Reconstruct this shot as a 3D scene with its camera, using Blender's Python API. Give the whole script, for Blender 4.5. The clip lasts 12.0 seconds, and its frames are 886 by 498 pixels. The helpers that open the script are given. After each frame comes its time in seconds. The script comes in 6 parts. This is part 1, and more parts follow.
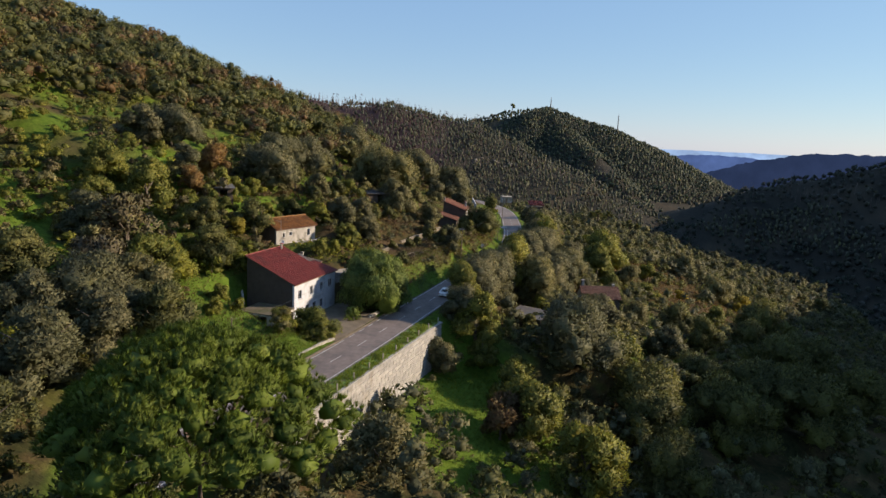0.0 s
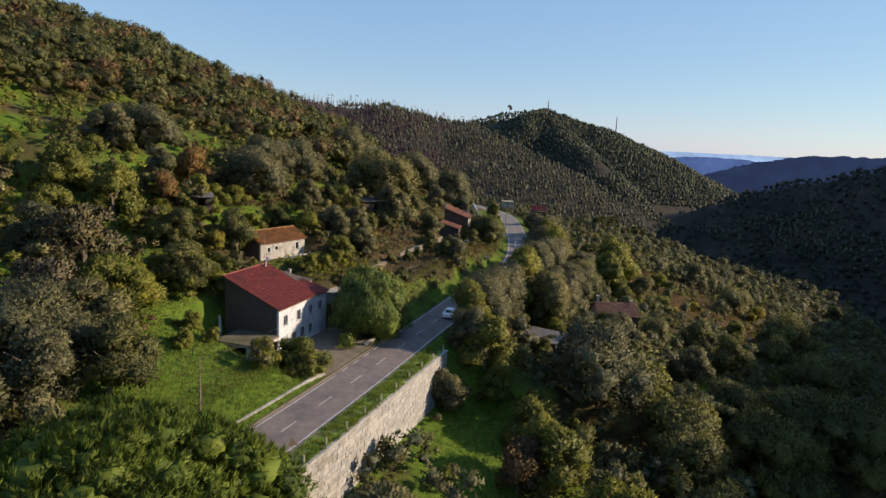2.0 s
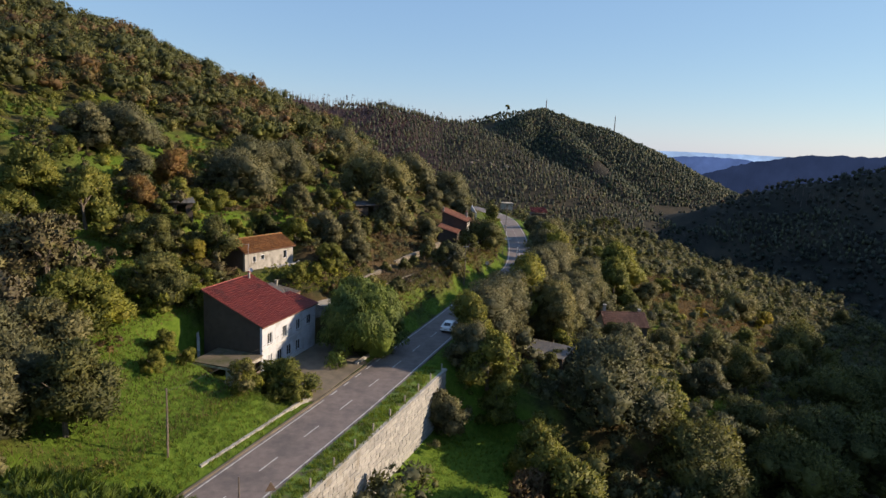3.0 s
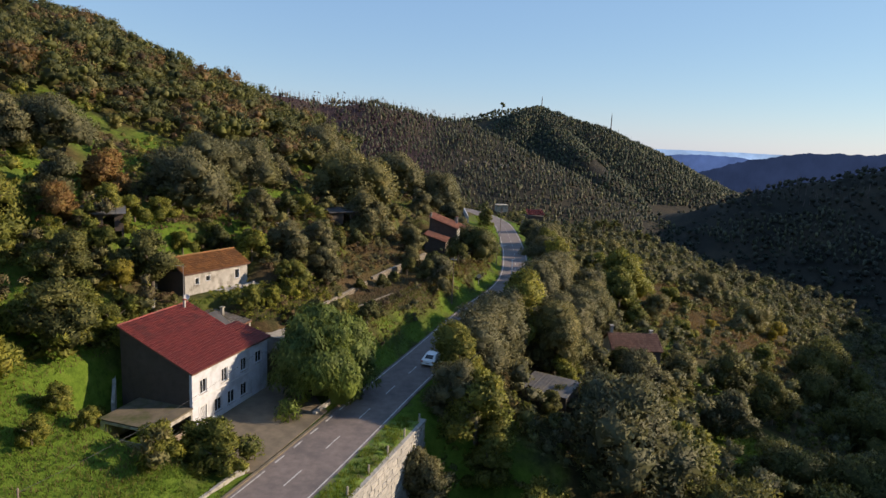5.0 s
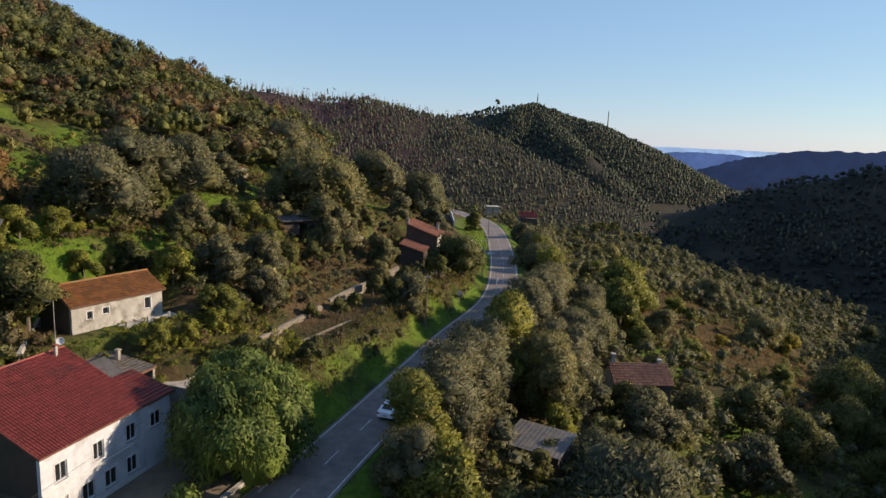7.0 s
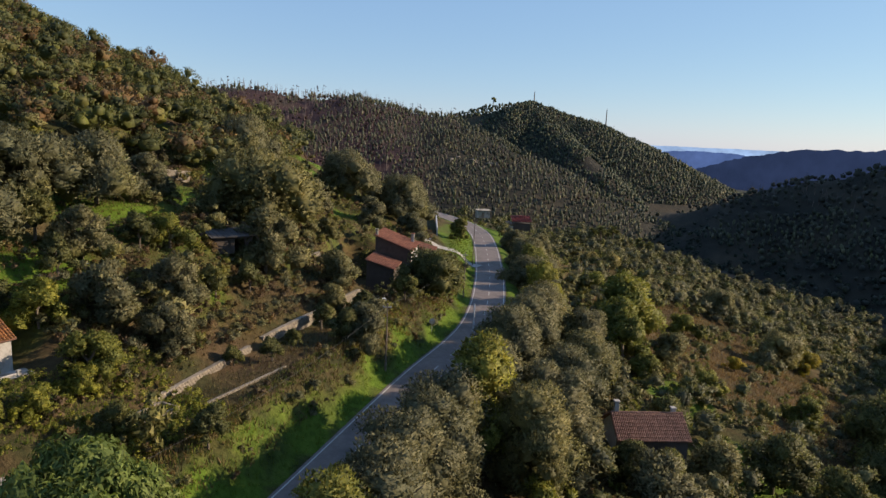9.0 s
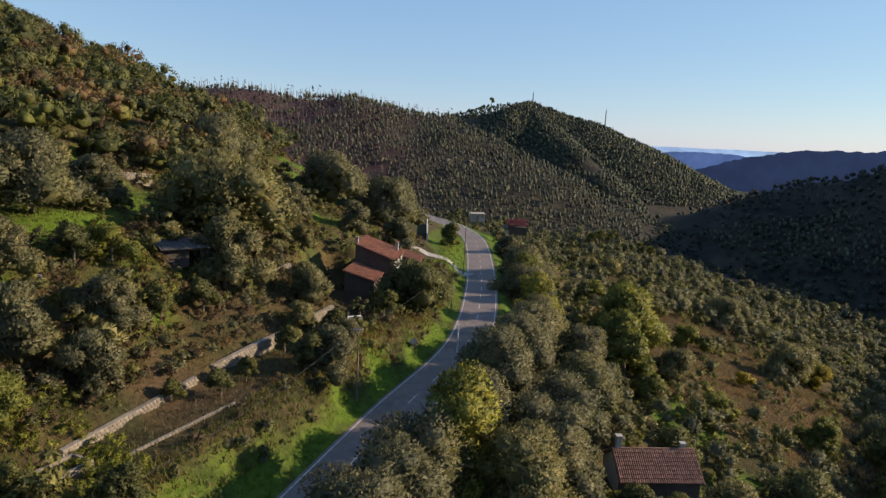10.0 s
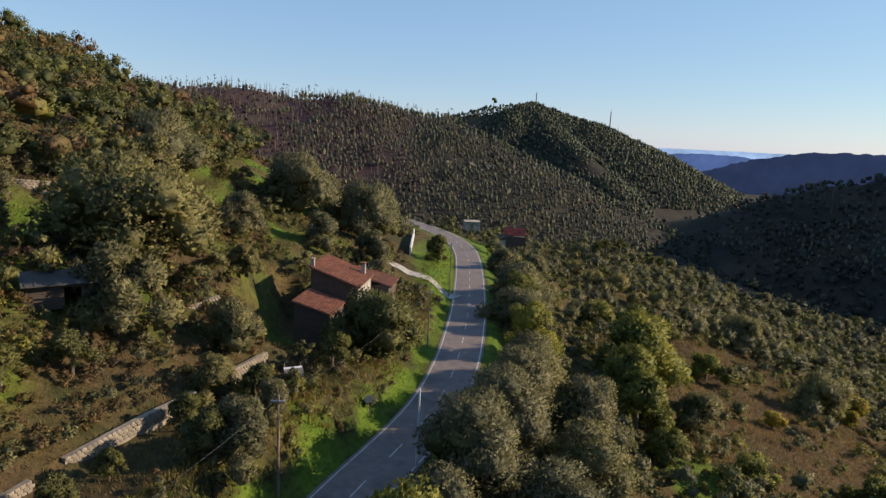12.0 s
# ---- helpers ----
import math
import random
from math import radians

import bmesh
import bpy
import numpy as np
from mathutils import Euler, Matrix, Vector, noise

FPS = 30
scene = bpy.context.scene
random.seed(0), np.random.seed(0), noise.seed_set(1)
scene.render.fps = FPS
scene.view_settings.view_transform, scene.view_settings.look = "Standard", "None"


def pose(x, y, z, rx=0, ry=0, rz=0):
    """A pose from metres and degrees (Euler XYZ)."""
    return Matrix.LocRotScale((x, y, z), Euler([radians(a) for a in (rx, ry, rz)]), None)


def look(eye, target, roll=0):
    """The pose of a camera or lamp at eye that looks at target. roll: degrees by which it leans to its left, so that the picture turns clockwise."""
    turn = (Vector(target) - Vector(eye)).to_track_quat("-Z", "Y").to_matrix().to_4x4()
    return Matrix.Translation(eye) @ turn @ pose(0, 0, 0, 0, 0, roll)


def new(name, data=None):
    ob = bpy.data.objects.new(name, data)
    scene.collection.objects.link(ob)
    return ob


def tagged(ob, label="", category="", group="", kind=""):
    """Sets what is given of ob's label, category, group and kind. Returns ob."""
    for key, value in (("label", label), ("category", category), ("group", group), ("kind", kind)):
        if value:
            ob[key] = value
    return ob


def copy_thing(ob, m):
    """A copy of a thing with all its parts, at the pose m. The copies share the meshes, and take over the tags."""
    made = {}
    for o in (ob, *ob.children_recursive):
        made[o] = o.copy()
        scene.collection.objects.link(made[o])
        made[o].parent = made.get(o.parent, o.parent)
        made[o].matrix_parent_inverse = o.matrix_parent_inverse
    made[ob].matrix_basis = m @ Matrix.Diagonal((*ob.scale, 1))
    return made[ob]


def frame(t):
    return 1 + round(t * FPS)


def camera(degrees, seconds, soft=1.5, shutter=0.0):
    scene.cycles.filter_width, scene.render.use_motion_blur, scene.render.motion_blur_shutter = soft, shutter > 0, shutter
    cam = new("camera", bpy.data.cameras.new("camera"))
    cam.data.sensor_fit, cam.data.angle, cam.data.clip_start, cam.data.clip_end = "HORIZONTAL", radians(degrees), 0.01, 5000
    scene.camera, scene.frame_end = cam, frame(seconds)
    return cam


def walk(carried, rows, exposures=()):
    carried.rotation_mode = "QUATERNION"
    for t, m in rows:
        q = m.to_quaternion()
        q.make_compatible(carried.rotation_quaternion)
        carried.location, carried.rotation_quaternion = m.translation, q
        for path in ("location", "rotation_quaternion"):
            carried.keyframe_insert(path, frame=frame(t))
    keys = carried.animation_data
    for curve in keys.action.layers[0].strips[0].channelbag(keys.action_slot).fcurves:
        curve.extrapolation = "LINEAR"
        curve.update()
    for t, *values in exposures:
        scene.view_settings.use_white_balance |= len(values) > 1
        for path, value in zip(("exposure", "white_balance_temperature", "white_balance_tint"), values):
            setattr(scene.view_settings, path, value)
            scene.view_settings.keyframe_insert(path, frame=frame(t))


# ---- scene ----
cam = camera(69.1, 12.0, soft=1.45)
METRES, EYE, TILT, LEAN, TURN = 100.0, 29.2, -10.0, -2.8, 0.0
ROWS = [
    (0.0, 0.0, 0.0, 0.0, 0.0, 0.0, 0.0),
    (0.5, -0.0037, 0.0261, 0.0051, -0.09, 0.05, -0.0),
    (1.0, -0.0075, 0.0567, 0.0112, -0.19, 0.08, -0.03),
    (1.5, -0.011, 0.0869, 0.0171, -0.28, 0.12, -0.03),
    (2.0, -0.0142, 0.1218, 0.0236, -0.4, 0.14, 0.01),
    (2.5, -0.0153, 0.155, 0.0301, -0.51, 0.14, 0.06),
    (3.0, -0.0149, 0.1925, 0.0372, -0.63, 0.13, 0.13),
    (5.0, 0.0057, 0.3486, 0.0633, -1.02, -0.01, 0.27),
    (5.5, 0.0142, 0.3877, 0.0694, -1.1, -0.07, 0.3),
    (6.0, 0.0242, 0.4308, 0.0758, -1.18, -0.11, 0.33),
    (6.5, 0.0341, 0.4712, 0.0823, -1.25, -0.16, 0.37),
    (7.0, 0.0454, 0.5162, 0.089, -1.32, -0.2, 0.39),
    (9.0, 0.0904, 0.6936, 0.117, -1.5, -0.3, 0.43),
    (9.5, 0.1018, 0.7371, 0.1236, -1.54, -0.28, 0.42),
    (10.0, 0.1144, 0.7843, 0.1308, -1.57, -0.24, 0.42),
    (10.5, 0.1252, 0.8281, 0.1376, -1.62, -0.22, 0.39),
    (11.0, 0.1372, 0.8749, 0.1451, -1.63, -0.19, 0.35),
    (11.5, 0.1477, 0.9184, 0.1522, -1.5, -0.17, 0.3),
    (12.0, 0.1588, 0.9658, 0.1608, -1.24, -0.14, 0.23),
]
walk(cam, [(t, pose(0, 0, EYE, TILT, LEAN, TURN) @ pose(METRES * x, METRES * y, METRES * z, 90 + pitch, roll, yaw)) for t, x, y, z, yaw, pitch, roll in ROWS])

# ---- light ----
SUN_AZ, SUN_EL = 83.0, 22.0          # degrees from +y towards +x, and above the horizon
world = bpy.data.worlds.new("sky")
scene.world = world
world.use_nodes = True
wn = world.node_tree
sky = wn.nodes.new("ShaderNodeTexSky")
sky.sky_type, sky.sun_disc = "NISHITA", False
sky.sun_elevation, sky.sun_rotation = radians(SUN_EL), radians(SUN_AZ)
sky.altitude, sky.air_density, sky.dust_density, sky.ozone_density = 300, 1.0, 0.15, 3.5
tint = wn.nodes.new("ShaderNodeVectorMath")      # thin bluish haze over the clear sky
tint.operation = "MULTIPLY_ADD"
tint.inputs[1].default_value, tint.inputs[2].default_value = (0.60, 0.52, 0.34), (1.17, 2.05, 3.98)
wn.links.new(sky.outputs[0], tint.inputs[0])
wn.links.new(tint.outputs[0], wn.nodes["Background"].inputs[0])
wn.nodes["Background"].inputs[1].default_value = 0.085
sun_data = bpy.data.lights.new("sun", "SUN")
sun_data.energy, sun_data.angle, sun_data.color = 5.0, radians(0.6), (1.0, 0.79, 0.57)
sun = new("sun", sun_data)
sun_way = Vector((math.sin(radians(SUN_AZ)) * math.cos(radians(SUN_EL)), math.cos(radians(SUN_AZ)) * math.cos(radians(SUN_EL)), math.sin(radians(SUN_EL))))
sun.matrix_world = look(sun_way * 300, (0, 0, 0))
scene.view_settings.exposure = 0.66

# ---- ground form ----
ROAD = [(-52, -60), (-40, 0), (-29.5, 36), (-17.3, 67.2), (-9.2, 88.5), (-6.0, 97.6), (-2.6, 107.5), (0.7, 116.4), (5.0, 129),
        (10.5, 145), (16.4, 158.5), (19.2, 168), (21.6, 182), (24.0, 203), (25.9, 230), (26.8, 250), (26.6, 264), (24.6, 277), (21.2, 289), (17, 299), (8, 316), (-10, 345)]
HOUSE = (-21.15, 93.95)                # front corner of the white house
HDIR = (0.3173, 0.9483)                  # along its front
_ry = np.arange(-60.0, 345.1, 1.0)
_rx = np.interp(_ry, [p[1] for p in ROAD], [p[0] for p in ROAD])
_k = np.exp(-0.5 * (np.arange(-12, 13) / 4.5) ** 2)
_k /= _k.sum()
_rx = np.convolve(np.pad(_rx, 12, mode="reflect", reflect_type="odd"), _k, mode="valid")


def road_x(y):
    return np.interp(y, _ry, _rx)


def road_slope(y):
    return (road_x(y + 1.0) - road_x(y - 1.0)) / 2.0


def ss(a, b, v):
    q = np.clip((v - a) / (b - a), 0, 1)
    return q * q * (3 - 2 * q)


def wave(x, y, size, seed):
    """Soft bumps of about that size, between -1 and 1."""
    r = np.random.RandomState(seed)
    total = 0
    for _ in range(7):
        a, p, f = r.uniform(0, 6.283), r.uniform(0, 6.283), r.uniform(0.6, 1.6)
        total = total + np.sin((np.cos(a) * x + np.sin(a) * y) * 6.283 * f / size + p)
    return total / 4.0


def tent(x, y, line, slope, round_off):
    """Height of a ridge that runs along line (x, y, z) and falls off to both sides."""
    best = np.full(np.shape(x), -900.0)
    for (ax, ay, az), (bx, by, bz) in zip(line, line[1:]):
        lx, ly = bx - ax, by - ay
        q = np.clip(((x - ax) * lx + (y - ay) * ly) / (lx * lx + ly * ly), 0, 1)
        far = np.hypot(x - ax - q * lx, y - ay - q * ly)
        best = np.maximum(best, az + q * (bz - az) - slope * (np.sqrt(far * far + round_off * round_off) - round_off))
    return best


BURNT_RIDGE = [(-700, 420, 75), (-400, 560, 66), (-200, 690, 60), (-60, 715, 57), (20, 700, 44), (100, 650, 4), (150, 604, -42)]
FAR_WEST = [(-150, 1000, 35), (20, 1010, 44), (95, 1040, 68), (165, 1040, 76)]
FAR_RIDGE = [(165, 1040, 76), (235, 1005, 52), (305, 960, 12), (420, 875, -40)]
FAR_SPUR = [(165, 1040, 76), (178, 930, 44), (196, 820, 8), (214, 730, -26), (226, 680, -46)]
SHADE_RIDGE = [(205, 650, -42), (325, 565, 8), (385, 525, 28), (480, 420, 66)]
# Out of view; inferred from the shaded slope, crest fitted to its shadow edge.
SOUTH_RIDGE = [(480, 420, 66), (470, 330, 68), (460, 270, 90), (456, 222, 116), (455, 188, 136), (455, 168, 148), (455, 140, 160), (450, 60, 176), (430, -150, 190)]
# Unseen high ground, added to shade the dark ridge in front of it.
EAST_SHADE_CASTER = [(600, 640, 120), (625, 580, 150), (660, 450, 150)]


def ground_z(x, y):
    x, y = np.asarray(x, float), np.asarray(y, float)
    m = road_slope(y)
    d = (x - road_x(y)) / np.sqrt(1 + m * m)
    far = ss(292, 330, y)
    # uphill side
    u = np.maximum(0, -d - 3.7)
    bank = np.interp(y, [60, 86, 104, 116, 160, 172, 200, 230, 260, 300], [0.8, 1.0, 2.6, 4.4, 4.3, 3.0, 2.4, 2.2, 1.6, 0.5])
    g = ss(108, 114, y) * (1 - ss(160, 168, y))          # walled garden terrace
    up = bank * ss(0, 4.2, u) + (0.39 + 0.055 * ss(150, 235, y)) * (np.minimum(np.maximum(0, u - 8 - 3.8 * g), 95) + 0.72 * np.maximum(0, u - 103))
    up = up + g * (0.8 * ss(11.5, 12.4, u) - 0.35 * ss(4, 9, u) + 0.22 * np.clip(u - 12, 0, 14)) + 0.10 * np.minimum(u, 8) * ss(100, 120, y) + 0.18 * np.minimum(u, 8) * (1 - ss(80, 100, y))
    step = 2.6
    q = up / step - np.floor(up / step)
    terraced = (np.floor(up / step) + ss(0.62, 1.0, q)) * step
    up = up + (terraced - up) * 0.55 * ss(9, 14, u) * (1 - ss(45, 70, u)) * ss(95, 112, y) * (1 - g * (1 - ss(16, 20, u)))
    up = up + (wave(x, y, 34, 3) * 0.9 + wave(x, y, 11, 4) * 0.3) * ss(10, 30, u) + wave(x, y, 90, 5) * 4.0 * ss(50, 110, u)
    up = np.where(up > 78, 78 + (up - 78) * 0.3, up)
    up = up - 0.55 * np.maximum(0, y - 252 - 0.10 * u) * ss(18, 45, u)
    up = up + 2.2 * np.exp(-(((x + 14) / 5.5) ** 2 + ((y - 179) / 6.0) ** 2) ** 2)
    # downhill side
    v = np.maximum(0, d - 3.7)
    v = v - np.interp(y, [264, 300, 330, 400], [0, 5, 20, 24]) * ss(4, 40, v)
    valley = np.interp(y, [-100, 0, 200, 290, 350, 430, 500, 620, 770, 860, 1500], [90, 105, 165, 190, 215, 192, 180, 218, 312, 405, 900])
    steep = np.interp(y, [60, 140, 205, 250, 290, 340], [0.22, 0.30, 0.35, 0.315, 0.29, 0.27])
    fall = -np.minimum(0.36, steep + 0.05) * np.minimum(v, 42) - steep * np.clip(v - 42, 0, 220) - 1.2 * ss(0.5, 4, v) * ss(100, 108, y)
    walled = ss(57, 59, y) * (1 - ss(98.6, 99.8, y))
    below = (x + 14.8) * 0.9318 - (y - 58.0) * 0.3630
    fall = fall * (1 - walled) + walled * np.where(below < -1.3, -0.12 * v, -6.7 - 0.25 * np.maximum(0, below))
    fall = fall * (1 - 0.25 * ss(215, 290, y) * (1 - ss(45, 110, v)))
    fall = fall + (wave(x, y, 40, 6) * 1.3 + wave(x, y, 13, 7) * 0.35) * ss(8, 26, v)
    z = np.where(d < 0, up, fall)
    # level pad of the cottage, its garden falling away in front
    a = (x + 28.5) * 0.528 + (y - 112.2) * 0.849
    b = (x + 28.5) * 0.849 - (y - 112.2) * 0.528
    pad = ss(-5, -1.5, a) * (1 - ss(11, 15, a)) * ss(-10.5, -7.5, b) * (1 - ss(8, 13, b))
    z = z * (1 - pad) + np.minimum(z, 8.7 - 0.36 * np.maximum(0, b - 1.8)) * pad
    # level ground round the farmhouse
    low = ss(-7, -3, x) * (1 - ss(9, 12, x)) * ss(164, 169, y) * (1 - ss(188, 194, y))
    z = z * (1 - low) + np.minimum(z, 1.6) * low
    # level yard of the white house, cut into the slope
    a = (x - HOUSE[0]) * HDIR[0] + (y - HOUSE[1]) * HDIR[1]
    b = -(x - HOUSE[0]) * HDIR[1] + (y - HOUSE[1]) * HDIR[0]
    yard = ss(-8.2, -6.2, a) * (1 - ss(15.0, 17.0, a)) * (1 - ss(8.4, 9.6, b)) * (d < 0)
    z = z * (1 - yard)
    # behind the crest of the road the spur drops to the valley
    z = z * (1 - far) + far * np.minimum(z, 2 - 0.42 * (y - 300))
    # a deep side valley lies beyond the spur's foot
    floor = -44 - np.clip(0.55 * (x - valley), 0, 40) * (1 - ss(560, 700, y))
    z = np.maximum(z, floor + wave(x, y, 60, 8) * 1.5)
    z = np.where((y > 420) | (x > valley), np.minimum(z, floor + 1), z)
    rough = wave(x, y, 120, 9) * 3 + wave(x, y, 37, 10) * 0.8
    for line, slope, r in ((BURNT_RIDGE, 0.40, 25), (FAR_WEST, 1.0, 12), (FAR_RIDGE, 0.47, 30), (FAR_SPUR, 0.8, 12), (SHADE_RIDGE, 0.56, 18), (SOUTH_RIDGE, 0.8, 18), (EAST_SHADE_CASTER, 1.1, 20)):
        t = tent(x, y, line, slope, r)
        if line is BURNT_RIDGE:
            t = t - 0.65 * np.maximum(0, (x - 20) * 0.594 + (y - 700) * 0.804 - 6)
        z = np.maximum(z, np.where(t > floor - 2, t + rough * ss(-44, -20, t), floor - 2))
    # far lowland
    dist = np.hypot(x, y)
    return z + (-85 + wave(x, y, 700, 11) * 8 - z) * ss(1250, 1800, dist)
# ---- ground form ends ----


# ---- materials ----
def nodes_of(name):
    m = bpy.data.materials.new(name)
    m.use_nodes = True
    return m, m.node_tree, m.node_tree.nodes["Principled BSDF"]


def link(tree, a, b):
    tree.links.new(a, b)


def noise_node(tree, scale, detail=4, rough=0.6, coords="Object"):
    c = tree.nodes.new("ShaderNodeTexCoord")
    n = tree.nodes.new("ShaderNodeTexNoise")
    n.inputs["Scale"].default_value, n.inputs["Detail"].default_value, n.inputs["Roughness"].default_value = scale, detail, rough
    link(tree, c.outputs[coords], n.inputs["Vector"])
    return n


def ramp(tree, value, stops):
    r = tree.nodes.new("ShaderNodeValToRGB")
    e = r.color_ramp.elements
    while len(e) < len(stops):
        e.new(0.5)
    for el, (p, c) in zip(e, stops):
        el.position, el.color = p, (*c, 1)
    link(tree, value, r.inputs[0])
    return r


def mix(tree, fac, a, b, kind="MIX"):
    n = tree.nodes.new("ShaderNodeMix")
    n.data_type, n.blend_type = "RGBA", kind
    for value, slot in ((fac, n.inputs[0]), (a, n.inputs[6]), (b, n.inputs[7])):
        if isinstance(value, (int, float)):
            slot.default_value = value
        elif isinstance(value, tuple):
            slot.default_value = (*value, 1)
        else:
            link(tree, value, slot)
    return n.outputs[2]


def surface(name, low, high, scale=2.0, rough=0.8, bump=0.2, bump_scale=20, stain=None, stain_scale=0.4, metal=0.0, spread=0.0):
    """Two-scale surface: grain between low and high, larger stains, fine relief; spread varies piece by piece."""
    m, t, p = nodes_of(name)
    g = noise_node(t, scale)
    col = ramp(t, g.outputs["Fac"], [(0.3, low), (0.7, high)]).outputs[0]
    if stain:
        s = noise_node(t, stain_scale, 5, 0.65)
        f = ramp(t, s.outputs["Fac"], [(0.48, (0, 0, 0)), (0.66, (1, 1, 1))])
        col = mix(t, f.outputs[0], col, stain)
    if spread:
        o = t.nodes.new("ShaderNodeObjectInfo")
        i = t.nodes.new("ShaderNodeNewGeometry")
        a = t.nodes.new("ShaderNodeMath")
        a.operation = "ADD"
        link(t, o.outputs["Random"], a.inputs[0])
        link(t, i.outputs["Random Per Island"], a.inputs[1])
        w = t.nodes.new("ShaderNodeMath")
        w.operation = "FRACT"
        link(t, a.outputs[0], w.inputs[0])
        v = ramp(t, w.outputs[0], [(0, (1 - spread,) * 3), (1, (1 + spread * 0.6, 1 + spread * 0.5, 1 + spread * 0.4))])
        col = mix(t, 1.0, col, v.outputs[0], "MULTIPLY")
    link(t, col, p.inputs["Base Color"])
    p.inputs["Roughness"].default_value, p.inputs["Metallic"].default_value = rough, metal
    if bump:
        b = t.nodes.new("ShaderNodeBump")
        b.inputs["Strength"].default_value, b.inputs["Distance"].default_value = bump, 0.05
        link(t, noise_node(t, bump_scale, 3).outputs["Fac"], b.inputs["Height"])
        link(t, b.outputs[0], p.inputs["Normal"])
    return m


def leaves(name, dark, light, odd, odd_share=0.12, through_light=0.4):
    """Foliage: each leaf clump takes its own tone; some clumps take the odd colour; light passes through a little."""
    m, t, p = nodes_of(name)
    odd = tuple(0.55 * a + 0.45 * b for a, b in zip(light, odd))
    i = t.nodes.new("ShaderNodeNewGeometry")
    o = t.nodes.new("ShaderNodeObjectInfo")
    c = ramp(t, i.outputs["Random Per Island"], [(0, dark), (1 - odd_share, light), (1 - odd_share + 0.02, odd), (1, odd)])
    big = ramp(t, noise_node(t, 0.35, 3).outputs["Fac"], [(0.3, (0.92, 0.91, 0.98)), (0.7, (1.52, 1.43, 1.46))])
    col = mix(t, 1.0, c.outputs[0], big.outputs[0], "MULTIPLY")
    tone = ramp(t, o.outputs["Random"], [(0, (0.75, 0.8, 0.8)), (0.5, (1, 1, 1)), (1, (1.2, 1.17, 0.88))])
    col = mix(t, 1.0, col, tone.outputs[0], "MULTIPLY")
    hue = ramp(t, noise_node(t, 0.11, 3).outputs["Fac"], [(0.33, (0.74, 0.8, 0.86)), (0.5, (1.04, 1, 0.99)), (0.67, (1.26, 1.22, 0.82))])
    col = mix(t, 1.0, col, hue.outputs[0], "MULTIPLY")
    link(t, col, p.inputs["Base Color"])
    p.inputs["Roughness"].default_value = 0.65
    p.inputs["Specular IOR Level"].default_value = 0.3
    tr = t.nodes.new("ShaderNodeBsdfTranslucent")
    link(t, col, tr.inputs[0])
    mx = t.nodes.new("ShaderNodeMixShader")
    mx.inputs[0].default_value = through_light
    link(t, p.outputs[0], mx.inputs[1])
    link(t, tr.outputs[0], mx.inputs[2])
    link(t, mx.outputs[0], t.nodes["Material Output"].inputs[0])
    return m


M_OLIVE = leaves("olive_leaves", (0.062, 0.068, 0.034), (0.152, 0.157, 0.078), (0.21, 0.197, 0.1))
M_OAK = leaves("oak_leaves", (0.040, 0.050, 0.017), (0.120, 0.132, 0.042), (0.165, 0.16, 0.055))
M_GREEN = leaves("bright_leaves", (0.065, 0.082, 0.016), (0.175, 0.195, 0.036), (0.25, 0.225, 0.05))
M_LIME = leaves("yellow_green_leaves", (0.072, 0.088, 0.018), (0.185, 0.2, 0.042), (0.25, 0.22, 0.05))
M_PINE = leaves("pine_needles", (0.054, 0.088, 0.012), (0.135, 0.195, 0.026), (0.18, 0.215, 0.04))
M_RUST = leaves("rusty_leaves", (0.08, 0.052, 0.025), (0.175, 0.11, 0.048), (0.12, 0.122, 0.042), 0.3)
M_GREENWOOD = leaves("wood_leaves", (0.05, 0.058, 0.018), (0.135, 0.138, 0.045), (0.18, 0.165, 0.06))
M_BARE = leaves("bare_twigs", (0.038, 0.035, 0.02), (0.078, 0.07, 0.04), (0.085, 0.09, 0.035), 0.35, 0.1)
M_HEATH = leaves("dry_heath", (0.066, 0.047, 0.026), (0.14, 0.097, 0.05), (0.12, 0.112, 0.042), 0.25)
M_LIMESCRUB = leaves("scrub_leaves", (0.05, 0.06, 0.016), (0.13, 0.14, 0.036), (0.17, 0.15, 0.05), 0.2)
M_CANE = leaves("cane_leaves", (0.1, 0.1, 0.035), (0.22, 0.21, 0.08), (0.25, 0.22, 0.09))
M_YELLOW = leaves("yellow_leaves", (0.14, 0.13, 0.02), (0.32, 0.27, 0.03), (0.2, 0.2, 0.04))
M_PEPPER = leaves("pepper_leaves", (0.06, 0.092, 0.02), (0.15, 0.205, 0.046), (0.19, 0.23, 0.07))
M_BARK = surface("bark", (0.07, 0.055, 0.04), (0.18, 0.15, 0.12), 6, 0.95, 0.5, 25)
M_PALE_BARK = surface("pale_bark", (0.2, 0.17, 0.13), (0.38, 0.34, 0.28), 6, 0.95, 0.5, 25)

M_ASPHALT = surface("asphalt", (0.126, 0.102, 0.095), (0.188, 0.154, 0.141), 1.2, 0.85, 0.25, 60, (0.1, 0.086, 0.082), 0.25)
M_PAINT = surface("road_paint", (0.36, 0.355, 0.34), (0.55, 0.54, 0.51), 5, 0.7, 0.1, 40, (0.25, 0.24, 0.23), 1.4)
M_WHITE = surface("white_wall", (0.41, 0.43, 0.475), (0.52, 0.545, 0.595), 1.5, 0.85, 0.08, 30, (0.34, 0.35, 0.37), 0.5)
